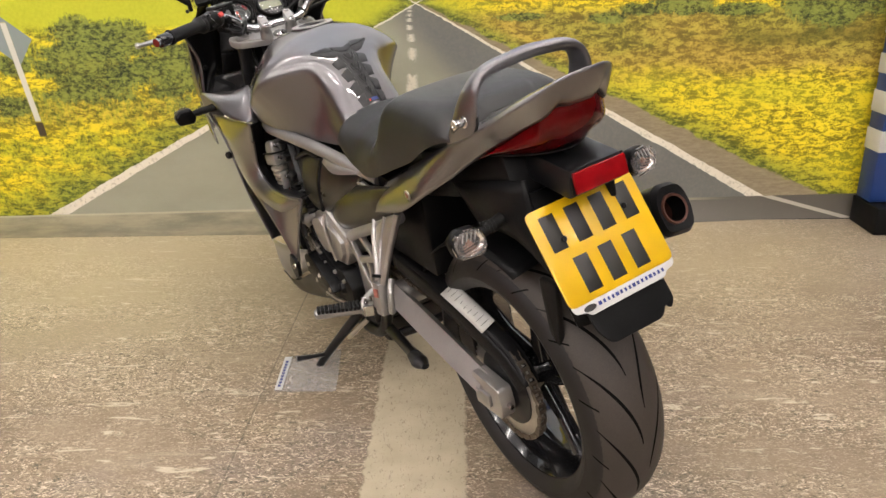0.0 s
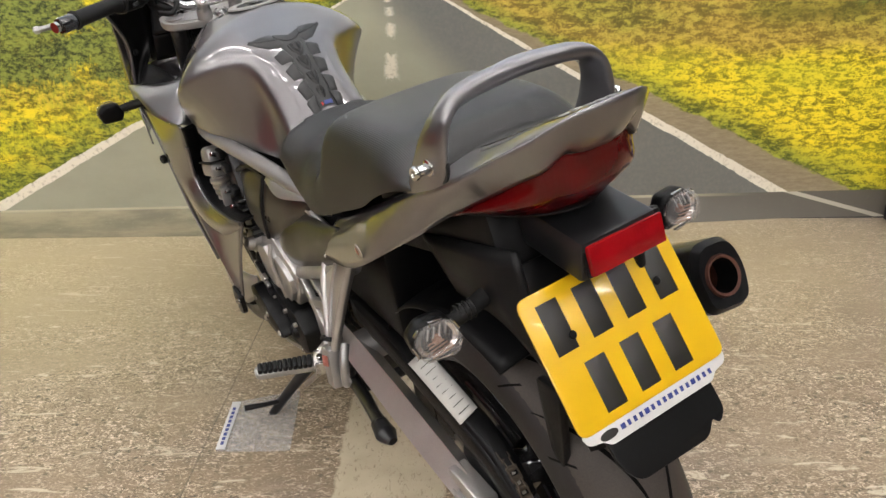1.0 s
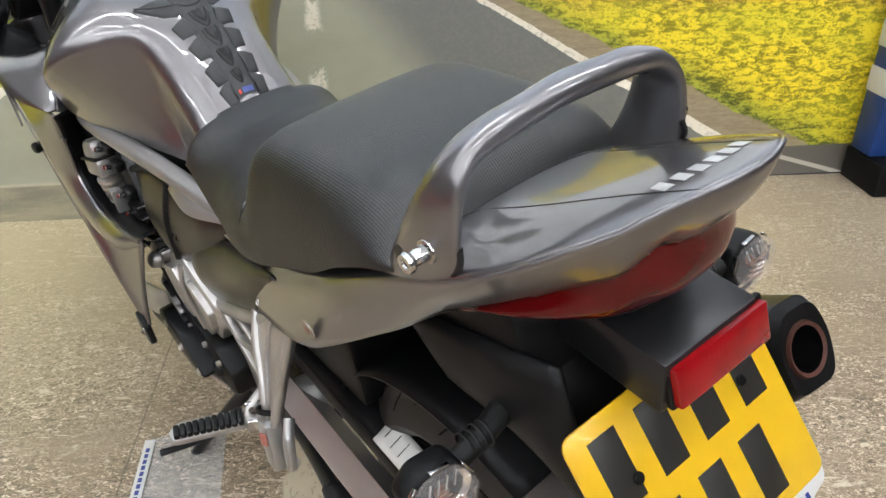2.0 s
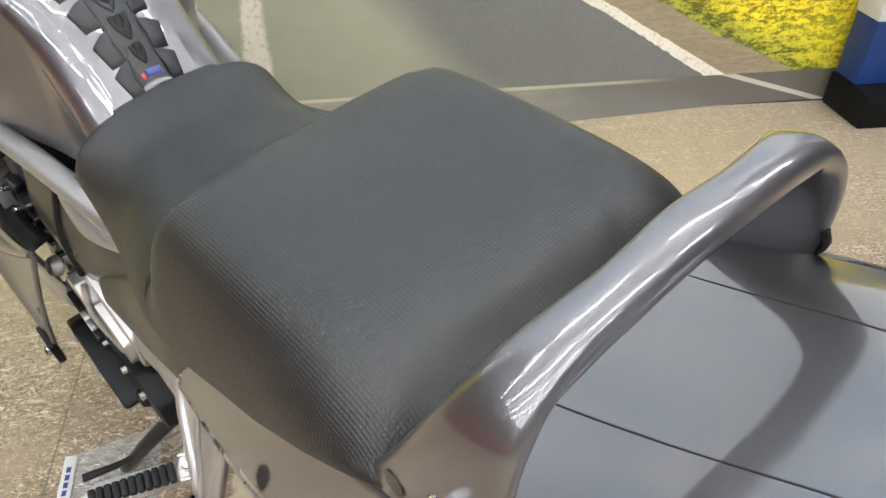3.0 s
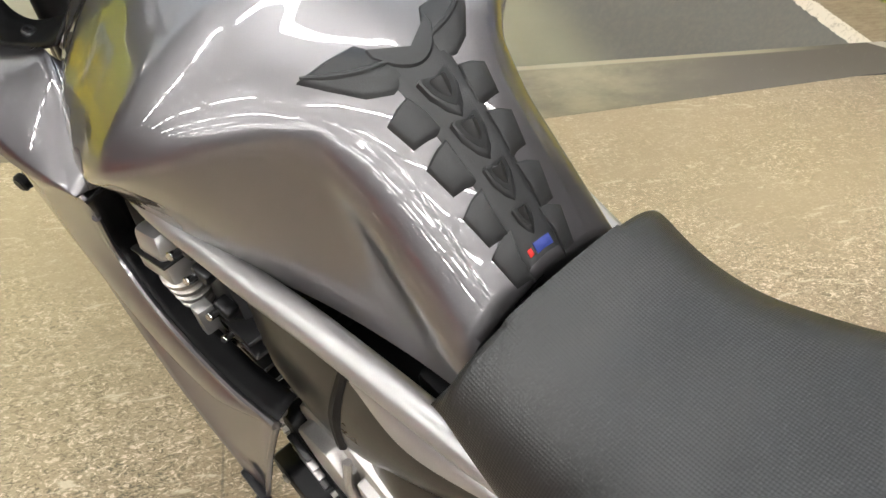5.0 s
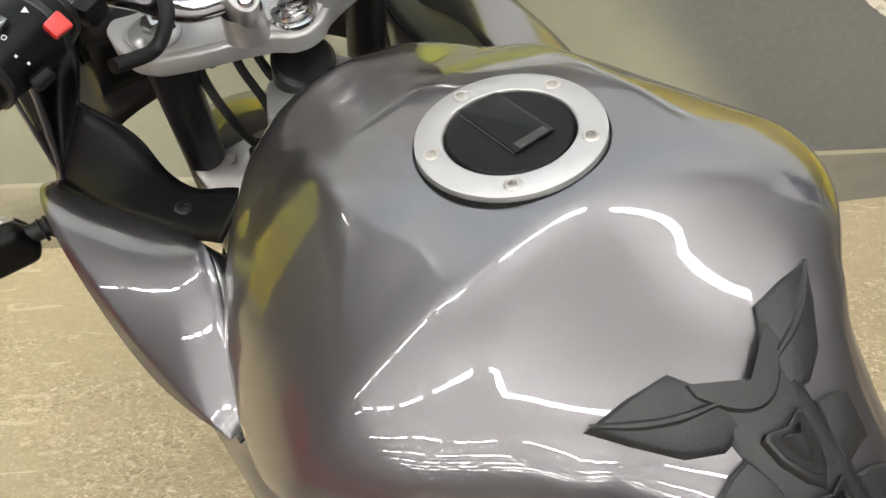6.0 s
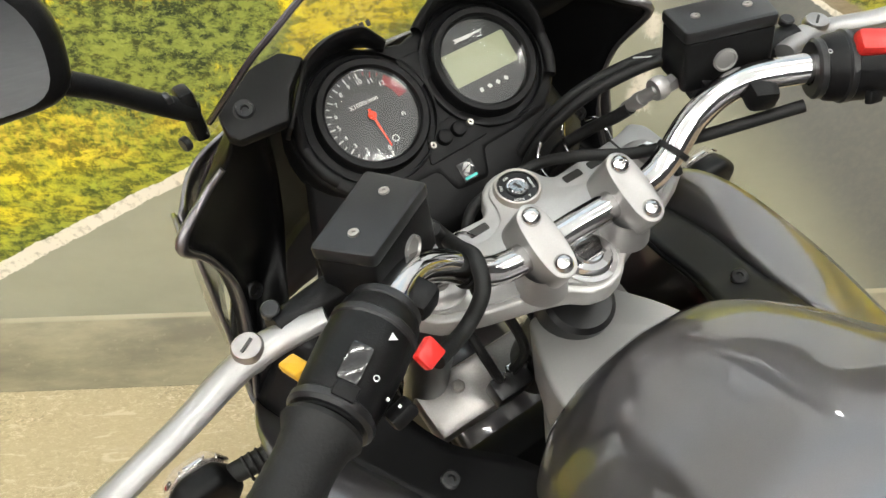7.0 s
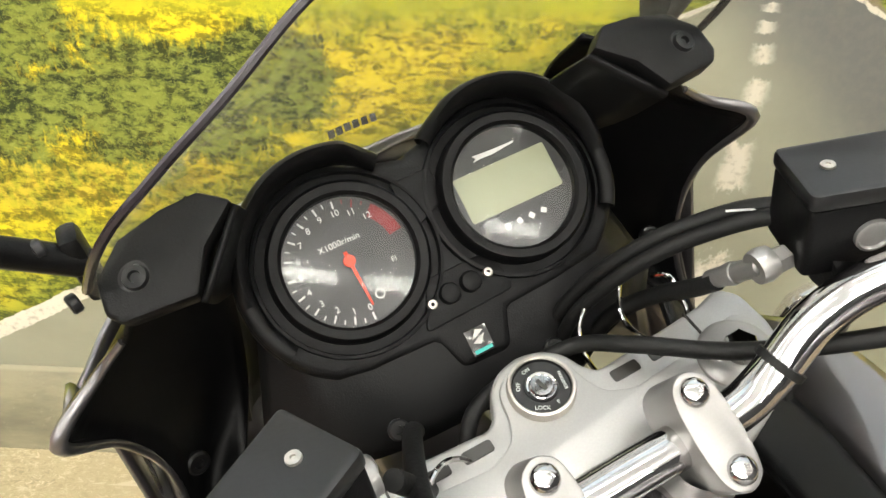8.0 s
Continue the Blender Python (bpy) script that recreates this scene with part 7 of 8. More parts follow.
def build_dash():
    rr = 0.071
    pts = []
    for k in range(13):
        a = radians(-60 + 150 * k / 12)
        pts.append((0.058 + rr * math.cos(a), rr * math.sin(a)))
    pts += [(0.030, 0.056), (0.0, 0.048), (-0.030, 0.056)]
    for k in range(13):
        a = radians(90 + 150 * k / 12)
        pts.append((-0.058 + rr * math.cos(a), rr * math.sin(a)))
    pts += [(-0.072, -0.066), (-0.030, -0.068), (-0.022, -0.090), (0.012, -0.092), (0.022, -0.068), (0.060, -0.066)]
    dash = part("instrument_panel", prism(pts, 0.048, DM @ pose(0, 0, -0.056), 0.006, 3), DARK, BIKE, "black instrument panel with two round dials")
    for cx in (-0.058, 0.058):
        def hood(u, v, cx=cx):
            a = radians(50 + 165 * u)
            if cx > 0:
                a = math.pi - a
            lift = max(0, math.sin(math.radians(50 + 165 * u))) ** 0.6 * 0.026 * min(1, 8 * u)
            q = 2 * math.pi * v
            r = 0.0645 + 0.0055 * math.cos(q)
            w = (lift + 0.012) * (0.5 + 0.5 * math.sin(q)) - 0.010
            return DM @ V((cx + r * math.cos(a), r * math.sin(a), w))
        part("hood", skin(hood, 44, 12, False, True), DARK, dash)
        m = DM @ pose(cx, 0, 0)
        part("bezel", lathe([(0.0405, -0.004), (0.0405, 0.0015), (0.0425, 0.004), (0.0475, 0.0045), (0.0495, 0.002), (0.0505, -0.012), (0.0555, -0.013), (0.0565, -0.003), (0.0585, -0.0035), (0.0595, -0.012)], 64, m), PLASTIC, dash)
        part("lens", lathe([(0.0405, 0.0010), (0.03, 0.0022), (0.015, 0.0030), (0.0, 0.0033)], 64, m), LENS, dash, "clear dial lens")
    # rev counter
    m = DM @ pose(-0.058, 0, 0)
    face = part("rev_counter", lathe([(0, -0.0035), (0.0402, -0.0035), (0.0405, -0.0045)], 64, m), FACE, dash, "black rev counter face with white figures")
    ang = lambda v: radians(269 - 18.75 * v)
    for i in range(0, 25):
        a = ang(i / 2)
        big = i % 2 == 0
        ln = 0.0048 if big else 0.0028
        r = 0.0385 - ln / 2
        mat = WHITE if i < 21 else REDBAND
        part("tick", box(ln, 0.0011 if big else 0.0007, 0.0003, m @ pose(r * math.cos(a), r * math.sin(a), -0.0034, 0, 0, math.degrees(a)), 0), mat, face)
    for v in range(13):
        a = ang(v)
        words("figure", str(v), 0.0058, m @ pose(0.0305 * math.cos(a), 0.0305 * math.sin(a), -0.0032), WHITE, face)
    words("legend", "X1000r/min", 0.0056, m @ pose(-0.001, 0.0125, -0.0032), WHITE, face)
    words("legend", "FI", 0.0052, m @ pose(0.0255, -0.010, -0.0032), WHITE, face)
    red = []
    for k in range(9):
        a = ang(10.6 + 2.4 * k / 8 + 0.0)
        red.append((0.0372, a - 0.0))
    arc = [(0.0385 * math.cos(radians(44 - 3.2 * k)), 0.0385 * math.sin(radians(44 - 3.2 * k))) for k in range(12)]
    arc += [(0.0300 * math.cos(radians(44 - 3.2 * k)), 0.0300 * math.sin(radians(44 - 3.2 * k))) for k in range(11, -1, -1)]
    part("red_zone", prism(arc, 0.0002, m @ pose(0, 0, -0.0034), 0), REDBAND, face, "red zone")
    part("symbol", lathe([(0.0024, 0), (0.0031, 0), (0.0031, 0.0002), (0.0024, 0.0002)], 20, m @ pose(0.0085, -0.0255, -0.0033), True), WHITE, face)
    for x, y in ((-0.0125, -0.001), (0.0135, -0.001)):
        part("warning_dot", lathe([(0.0015, 0), (0.0021, 0), (0.0021, 0.0002), (0.0015, 0.0002)], 14, m @ pose(x, y, -0.0033), True), DARK, face)
    a0 = ang(0)
    nd = [(-0.006, -0.0012), (0.030, -0.0005), (0.030, 0.0005), (-0.006, 0.0012)]
    needle = part("needle", prism(nd, 0.0006, m @ pose(0, 0, -0.0018, 0, 0, math.degrees(a0) + 4), 0), ORANGE, face, "orange needle")
    part("needle_hub", rod(0.0038, 0.0016, m @ pose(0, 0, -0.0025), 0.0005, 24), ORANGE, needle)
    # speed display
    m = DM @ pose(0.058, 0, 0)
    face = part("speedometer", lathe([(0, -0.0035), (0.0402, -0.0035), (0.0405, -0.0045)], 64, m), FACE, dash, "round speed display with grey-green screen")
    part("display", prism(rounded([(-0.0350, -0.012), (0.0325, -0.012), (0.0325, 0.019), (-0.0350, 0.019)], 0.002), 0.0004, m @ pose(0, 0, -0.0036), 0), LCD, face, "blank grey-green display")
    mark = [(-0.017, 0.0245), (-0.010, 0.0250), (-0.002, 0.0245), (0.006, 0.0256), (0.014, 0.0262), (0.015, 0.0275), (0.006, 0.0275), (-0.006, 0.0278), (-0.016, 0.0285), (-0.014, 0.0262)]
    part("script_mark", prism(mark, 0.0003, m @ pose(0, 0, -0.0034), 0), WHITE, face)
    for k, x in enumerate((-0.015, -0.006, 0.003, 0.012)):
        part("symbol", box(0.0034, 0.0038, 0.0003, m @ pose(x, -0.022, -0.0034, 0, 0, 20 * k), 0), WHITE, face)
    # centre strip, buttons, screws, badge
    part("centre_strip", prism([(-0.014, 0.0), (0.014, 0.012), (0.014, 0.034), (-0.014, 0.034)], 0.004, DM @ pose(0, 0, -0.008), 0.001), PLASTIC, dash)
    part("button_panel", prism(rounded([(-0.034, -0.060), (0.030, -0.058), (0.026, -0.030), (-0.020, -0.030)], 0.005), 0.003, DM @ pose(0, 0, -0.009), 0.001), PLASTIC, dash)
    for x, y in ((-0.0105, -0.044), (0.0048, -0.043)):
        part("button", lathe([(0, 0.0055), (0.0045, 0.0055), (0.0062, 0.0045), (0.0068, 0.002), (0.0068, -0.006)], 24, DM @ pose(x, y, -0.004)), PLASTIC, dash)
    for x, y in ((-0.0235, -0.0455), (0.0175, -0.0425)):
        part("cross_screw", lathe([(0, 0.001), (0.0012, 0.001), (0.0014, 0.003), (0.0028, 0.0028), (0.0034, 0.001), (0.0034, -0.003)], 16, DM @ pose(x, y, -0.005)), STEEL, dash)
    bd = part("badge", prism([(-0.0075, -0.0085), (0.0075, -0.0085), (0.0075, 0.0085), (-0.0075, 0.0085)], 0.0012, DM @ pose(-0.006, -0.078, -0.0075), 0.0003), GLOSS, dash, "small black badge with silver mark")
    for pz in ([(-0.0045, 0.0), (0.0, 0.0055), (0.0045, 0.0035), (0.0, 0.0012)], [(0.0045, 0.0012), (0.0, -0.0043), (-0.0045, -0.0022), (0.0, 0.0002)]):
        part("mark", prism(pz, 0.0003, DM @ pose(-0.006, -0.076, -0.0061), 0), BRIGHT, bd)
    part("mark_bar", box(0.012, 0.0024, 0.0003, DM @ pose(-0.006, -0.0840, -0.0061), 0), TEAL, bd, "teal bar")
    # lower dash lip with two screws
    lip = part("dash_lip", loft([tuple(DM @ V((-0.122, -0.010, -0.040))), tuple(DM @ V((-0.095, -0.048, -0.016))), tuple(DM @ V((-0.03, -0.056, -0.014))), tuple(DM @ V((0.04, -0.056, -0.014))), tuple(DM @ V((0.095, -0.046, -0.016))), tuple(DM @ V((0.122, -0.010, -0.040)))],
                               [tuple(DM @ V((-0.150, -0.085, -0.065))), tuple(DM @ V((-0.10, -0.112, -0.030))), tuple(DM @ V((-0.03, -0.118, -0.020))), tuple(DM @ V((0.05, -0.116, -0.020))), tuple(DM @ V((0.10, -0.106, -0.030))), tuple(DM @ V((0.150, -0.085, -0.065)))], 30, 6, (0, 0, 0.004)), DARK, BIKE, "black dash lip", 40, 0.003)
    for x in (-0.074, 0.037):
        screw(DM @ V((x, -0.104, -0.014)), DN, 0.0068, SATIN, lip)
    part("dash_bowl", loft([tuple(DM @ V((-0.150, -0.085, -0.065))), tuple(DM @ V((0, -0.118, -0.020))), tuple(DM @ V((0.150, -0.085, -0.065)))], [(-0.16, 1.46, 0.84), (0, 1.45, 0.84), (0.16, 1.46, 0.84)], 20, 6), PLASTIC, BIKE, "", 40, 0.003)


# -- bars and controls --
YN = V((0, -0.22, 0.975)).normalized()
YM = axes((0, 1.262, 0.945), YN, (1, 0, 0))


def build_yoke():
    half = [(0.0, -0.027), (0.016, -0.023), (0.027, -0.013), (0.050, -0.004), (0.090, 0.008), (0.120, 0.020), (0.134, 0.036), (0.139, 0.056), (0.138, 0.080), (0.128, 0.090), (0.110, 0.085), (0.036, 0.080), (0.030, 0.086), (0.025, 0.099), (0.014, 0.108), (0.0, 0.111)]
    pts = half + [(-x, y) for x, y in half[-2:0:-1]]
    yk = part("top_yoke", prism(rounded(pts, 0.005, 3), 0.020, YM @ pose(0, 0, -0.024), 0.003, 3), YOKEPAINT, BIKE, "pale silver cast top yoke")
    deck = [(0.0, -0.022), (0.014, -0.018), (0.025, -0.008), (0.050, 0.001), (0.088, 0.013), (0.116, 0.025), (0.128, 0.040), (0.131, 0.060), (0.122, 0.070), (0.100, 0.064), (0.046, 0.059), (0.030, 0.066), (0.0245, 0.078), (0.022, 0.094), (0.013, 0.102), (0.0, 0.105)]
    part("raised_deck", prism(rounded(deck + [(-x, y) for x, y in deck[-2:0:-1]], 0.005, 3), 0.004, YM @ pose(0, 0, -0.0045), 0.0015, 2), YOKEPAINT, yk)
    for s in (-1, 1):
        part("clamp_slit", box(0.0014, 0.020, 0.003, YM @ pose(s * 0.100, 0.075, -0.006), 0), INK, yk)
    part("stem_nut", lathe([(0, 0.010), (0.010, 0.010), (0.011, 0.008), (0.0165, 0.0075), (0.0185, 0.004), (0.0185, 0.002), (0.0225, 0.0015), (0.0225, -0.003)], 32, YM), CHROME, yk)
    for s in (-1, 1):
        part("fork_cap", lathe([(0, 0.010), (0.009, 0.010), (0.0095, 0.006), (0.019, 0.005), (0.0225, 0.002), (0.0225, -0.003)], 32, YM @ pose(s * 0.105, 0.046, 0)), BRIGHT, yk)
        part("cap_hex", rod(0.0095, 0.010, YM @ pose(s * 0.105, 0.046, 0.004), 0.001, 6), CHROME, yk)
        for x in (0.048, 0.074):
            part("slot", prism(rounded([(-0.009, -0.0036), (0.009, -0.0036), (0.009, 0.0036), (-0.009, 0.0036)], 0.002), 0.0012, YM @ pose(s * x, 0.0715, -0.0046, 0, 0, 0), 0), INK, yk)
        # bar clamp: lower post and tilted cap with two bolts
        part("clamp_post", lathe([(0.020, 0), (0.0185, 0.01), (0.0175, 0.026)], 24, YM @ pose(s * 0.041, 0.004, -0.004)), BRIGHT, yk)
        cm = axes((s * 0.041, 1.2550, 0.9945), (0, -0.56, 0.83), (1, 0, 0))
        capo = [(0.0105, -0.026), (0.0135, -0.016), (0.0145, 0.0), (0.0135, 0.016), (0.0105, 0.026), (0.0, 0.031), (-0.0105, 0.026), (-0.0135, 0.016), (-0.0145, 0.0), (-0.0135, -0.016), (-0.0105, -0.026), (0.0, -0.031)]
        cl = part("bar_clamp", prism(rounded([(x * 0.9, y) for x, y in capo], 0.005, 3), 0.040, cm @ pose(0, 0, -0.0405), 0.002), BRIGHT, BIKE, "silver handlebar clamp")
        part("clamp_sleeve", rod(0.0155, 0.042, axes((s * 0.041 - 0.021, 1.268, 0.977), (1, 0, 0)), 0.0015, 28), BRIGHT, cl)
        for v in (-0.0195, 0.0195):
            part("clamp_bolt", lathe([(0, 0.0022), (0.0024, 0.0022), (0.0027, 0.0050), (0.0050, 0.0044), (0.0066, 0.0028), (0.0072, 0.0008), (0.0072, -0.006)], 26, cm @ pose(0, v, -0.001)), CHROME, cl)
    ig = part("ignition", lathe([(0, 0.006), (0.009, 0.006), (0.0095, 0.0045), (0.0158, 0.0045), (0.0165, 0.006), (0.0182, 0.006), (0.0190, 0.003), (0.0190, -0.004)], 40, YM @ pose(0, 0.084, -0.002)), SATIN, BIKE, "round ignition lock with lettered ring")
    part("barrel", lathe([(0, 0.0072), (0.0062, 0.0072), (0.0072, 0.006), (0.0085, 0.0065), (0.0088, 0.004)], 28, YM @ pose(0, 0.084, -0.002)), CHROME, ig)
    part("lock_rim", lathe([(0.0166, 0.0035), (0.0166, 0.0068), (0.0172, 0.0074), (0.0186, 0.0072), (0.0193, 0.0050), (0.0193, -0.003)], 44, YM @ pose(0, 0.084, -0.002)), STEEL, ig, "worn metal rim")
    part("keyhole", box(0.0022, 0.0075, 0.0006, YM @ pose(0, 0.084, 0.0051, 0, 0, 15), 0), INK, ig)
    for t, a in (("LOCK", 240), ("P", 285), ("OFF", 150), ("ON", 100), ("IGNITION", 350)):
        rr = radians(a)
        words("legend", t, 0.0032 if len(t) < 6 else 0.0026, YM @ pose(0.0127 * math.cos(rr), 0.084 + 0.0127 * math.sin(rr), 0.0028, 0, 0, a + 90 if a > 180 else a - 90), WHITE, ig)
    # forks
    for s in (-1, 1):
        top = YM @ V((s * 0.104, 0.048, -0.01))
        fk = part("fork_tube", tube([tuple(top), (s * 0.104, 1.42, 0.66), (s * 0.104, 1.48, 0.52)], 0.0215, 20, 4), SATIN, BIKE, "black fork tube")
        part("slider", tube([(s * 0.104, 1.475, 0.53), (s * 0.104, 1.59, 0.27)], 0.028, 18, 4), SATIN, fk)
    part("lower_yoke", box(0.25, 0.055, 0.030, axes((0, 1.36, 0.735), (0, -0.42, 0.905), (1, 0, 0)), 0.008), SILVER, BIKE, "silver lower yoke")
    for x, y in ((-0.085, 0.018), (-0.045, 0.022), (0.085, 0.018)):
        part("yoke_bolt", rod(0.0065, 0.006, axes((x, 1.345 + y * 0.4, 0.768), (0, -0.42, 0.905)), 0.001, 6), STEEL, BIKE)
    part("hose_splitter", box(0.040, 0.022, 0.026, axes((-0.052, 1.318, 0.772), (0, -0.42, 0.905), (1, 0, 0)), 0.004), SATIN, BIKE, "black brake hose splitter block")
    for x0, x1 in ((-0.060, -0.075), (-0.048, -0.040), (-0.030, -0.020)):
        part("brake_hose", tube([(x0, 1.315, 0.795), (x1, 1.300, 0.840), (x1 - 0.006, 1.325, 0.890), (x1 + 0.010, 1.36, 0.93)], 0.0045, 8, 6), RUBBER, BIKE, "black hose behind the forks")
        part("hose_union", rod(0.0055, 0.014, axes((x0, 1.315, 0.790), (0, -0.1, 1)), 0.001, 6), CHROME, BIKE)
    part("front_mudguard", skin(lambda u, v: (0.07 * (2 * v - 1), FRONT.y + (0.318 + 0.015 * (1 - (2 * v - 1) ** 2)) * math.cos(0.3 + 2.2 * u), FRONT.z + (0.318 + 0.015 * (1 - (2 * v - 1) ** 2)) * math.sin(0.3 + 2.2 * u)), 24, 10), PAINT, BIKE, "gunmetal front mudguard", 50, 0.003)
    part("axle", rod(0.012, 0.25, axes((-0.125, FRONT.y, FRONT.z), (1, 0, 0)), 0.002, 14), STEEL, BIKE)


def build_bars():
    bar = [(0, 1.268, 0.977), (-0.060, 1.268, 0.977), (-0.088, 1.270, 0.985), (-0.116, 1.270, 1.010), (-0.145, 1.258, 1.030), (-0.18, 1.232, 1.036), (-0.24, 1.190, 1.035), (-0.33, 1.125, 1.033), (-0.385, 1.088, 1.032)]
    full = [(-x, y, z) for x, y, z in bar[:0:-1]] + bar
    part("handlebar", tube(full, 0.0112, 18, 7), CHROME, BIKE, "chromed tubular handlebar", 60)
    for s in (-1, 1):
        d = V((s * 0.09, -0.065, -0.002)).normalized()
        g0 = V((s * 0.238, 1.191, 1.035)) + (d * 0.018 if s > 0 else V())
        prof = [(0.0115, 0), (0.0215, 0.0), (0.0225, 0.003), (0.0185, 0.010), (0.0170, 0.020)]
        for k in range(11):
            prof += [(0.0168, 0.026 + 0.0085 * k), (0.0172, 0.030 + 0.0085 * k)]
        prof += [(0.0168, 0.122), (0.0205, 0.124), (0.0205, 0.128), (0.0150, 0.129), (0.0115, 0.129)]
        gr = part("grip", lathe(prof, 24, axes(g0, d)), RUBBER, BIKE, "black rubber handlebar grip")
        part("bar_end", lathe([(0.0112, 0.128), (0.0165, 0.129), (0.0172, 0.134), (0.0172, 0.162), (0.0155, 0.168), (0, 0.169)], 24, axes(g0, d)), GLOSS, gr, "gloss black bar-end weight")
        # switch housing
        base = V((s * 0.178, 1.234, 1.035)) + (d * 0.018 if s > 0 else V())
        sw = part("switch_housing", lathe([(0.0118, -0.004), (0.020, -0.004), (0.0235, 0.0), (0.0250, 0.010), (0.0255, 0.028), (0.0240, 0.052), (0.0222, 0.066), (0.0185, 0.071), (0.0118, 0.072)], 28, axes(base, d)), PLASTIC, BIKE, "black handlebar switch housing")
        for k, rad in ((-0.006, 0.0215), (0.012, 0.0262), (0.066, 0.0242)):
            part("collar", lathe([(0.0118, -0.004), (rad - 0.002, -0.004), (rad, -0.002), (rad, 0.002), (rad - 0.002, 0.004), (0.0118, 0.004)], 28, axes(base + d * k, d)), SATIN, sw)
        up = V((-0.10 * s, -0.45, 0.88)).normalized()
        sm = lambda k, lift: axes(base + d * k + up * lift, up, d)
        if s < 0:
            part("dip_switch", box(0.022, 0.013, 0.007, sm(0.042, 0.0225) @ pose(0, 0, 0, 0, 8, 0), 0.0025), GLOSS, sw, "glossy black rocker switch")
            part("horn_button", box(0.009, 0.013, 0.004, sm(0.058, 0.0225) @ pose(0, 0.002, 0), 0.0015), PLASTIC, sw)
            part("hazard_switch", prism(rounded([(-0.007, -0.006), (0.007, -0.006), (0.008, 0.005), (-0.006, 0.007)], 0.002), 0.007, axes(V((-0.176, 1.187, 1.047)) + V((0, 0.0, 0)), (0.25, -0.75, 0.6), d), 0.0015), REDPLASTIC, sw, "red switch")
            part("pass_switch", prism(rounded([(-0.006, -0.014), (0.005, -0.014), (0.007, 0.012), (-0.004, 0.014)], 0.003), 0.007, axes((-0.232, 1.232, 1.034), (-0.15, 0.4, 0.9), (1, 0.2, 0)), 0.002), YELLOWPL, sw, "yellow switch")
            tri = [(0, 0.004), (0.0038, -0.003), (-0.0038, -0.003)]
            part("symbol", prism([(q[0] * 0.6, q[1] * 0.6) for q in tri], 0.0003, axes((-0.187, 1.196, 1.060), (0, -0.55, 0.83), d), 0), WHITE, sw)
            part("symbol", lathe([(0.0011, 0), (0.0017, 0), (0.0017, 0.0003), (0.0011, 0.0003)], 16, axes((-0.206, 1.183, 1.056), (0, -0.65, 0.76)), True), WHITE, sw)
            for q in ((-0.206, 1.176, 1.046), (-0.202, 1.173, 1.040)):
                part("symbol", box(0.0017, 0.0017, 0.0003, axes(q, (0.1, -0.85, 0.5), d), 0), WHITE, sw)
            part("turn_switch", box(0.016, 0.010, 0.012, axes((-0.200, 1.186, 1.022), (0, -0.9, 0.3), d), 0.003), PLASTIC, sw)
        else:
            part("kill_switch", box(0.024, 0.018, 0.012, sm(0.020, 0.020), 0.004), REDPLASTIC, sw, "red kill switch")
            part("start_button", box(0.014, 0.010, 0.006, axes((0.200, 1.190, 1.022), (0, -0.9, 0.3), d), 0.002), PLASTIC, sw)
            part("symbol", lathe([(0.0011, 0), (0.0017, 0), (0.0017, 0.0003), (0.0011, 0.0003)], 16, axes((0.178, 1.213, 1.058), (0, -0.6, 0.8)), True), WHITE, sw)
        # lever with its perch, and the reservoir above it
        lv = [(s * 0.200, 1.262, 1.030), (s * 0.236, 1.270, 1.026), (s * 0.262, 1.268, 1.022), (s * 0.300, 1.253, 1.020), (s * 0.345, 1.236, 1.020), (s * 0.395, 1.216, 1.021), (s * 0.412, 1.212, 1.022)]
        le = part("lever", tube(lv, [0.008, 0.011, 0.0105, 0.0095, 0.0095, 0.0080, 0.008], 12, 6, 0.75), BRIGHT, BIKE, "polished alloy hand lever")
        part("ball_end", lathe([(0, -0.009), (0.006, -0.007), (0.009, 0), (0.006, 0.007), (0, 0.009)], 16, Matrix.Translation((s * 0.414, 1.211, 1.022))), BRIGHT, le)
        part("pivot", lathe([(0, 0.008), (0.0100, 0.008), (0.0115, 0.006), (0.0115, -0.010)], 20, axes((s * 0.247, 1.271, 1.028), (0, -0.25, 0.97)) @ Matrix.Diagonal((0.85, 0.85, 1, 1))), DISCSTEEL, le, "bright slotted pivot screw")
        part("pivot_slot", box(0.010, 0.002, 0.0006, axes((s * 0.247, 1.2690, 1.0358), (0, -0.25, 0.97), (1, 0.6, 0)), 0), INK, le)
        pe = part("master_cylinder", tube([(s * 0.135, 1.290, 1.018), (s * 0.180, 1.284, 1.022), (s * 0.228, 1.275, 1.026)], [0.014, 0.014, 0.012], 14, 5), PLASTIC, BIKE, "black master cylinder")
        part("bar_band", box(0.022, 0.034, 0.020, axes((s * 0.152, 1.250, 1.018), (0, -0.3, 0.95), (1, -0.5 * s, 0)), 0.006), PLASTIC, pe)
        part("perch_screw", rod(0.006, 0.006, axes((s * 0.225, 1.282, 1.036), (0, -0.25, 0.97)), 0.001, 12), SATIN, pe)
        if s < 0:
            quad = [(-0.129, 1.323), (-0.108, 1.284), (-0.166, 1.250), (-0.190, 1.283)]
            pts = [(x, y) for x, y in quad]
        else:
            quad = [(0.136, 1.326), (0.120, 1.287), (0.182, 1.259), (0.204, 1.296)]
            pts = quad[::-1]
        if s < 0:
            pts = pts[::-1]
        if sum((pts[i][0] * pts[(i + 1) % 4][1] - pts[(i + 1) % 4][0] * pts[i][1]) for i in range(4)) < 0:
            pts = pts[::-1]
        z0 = 1.066 if s < 0 else 1.070
        re = part("reservoir", prism(rounded(pts, 0.004, 3), 0.040, pose(0, 0, z0 - 0.050), 0.002), PLASTIC, BIKE, "black square fluid reservoir")
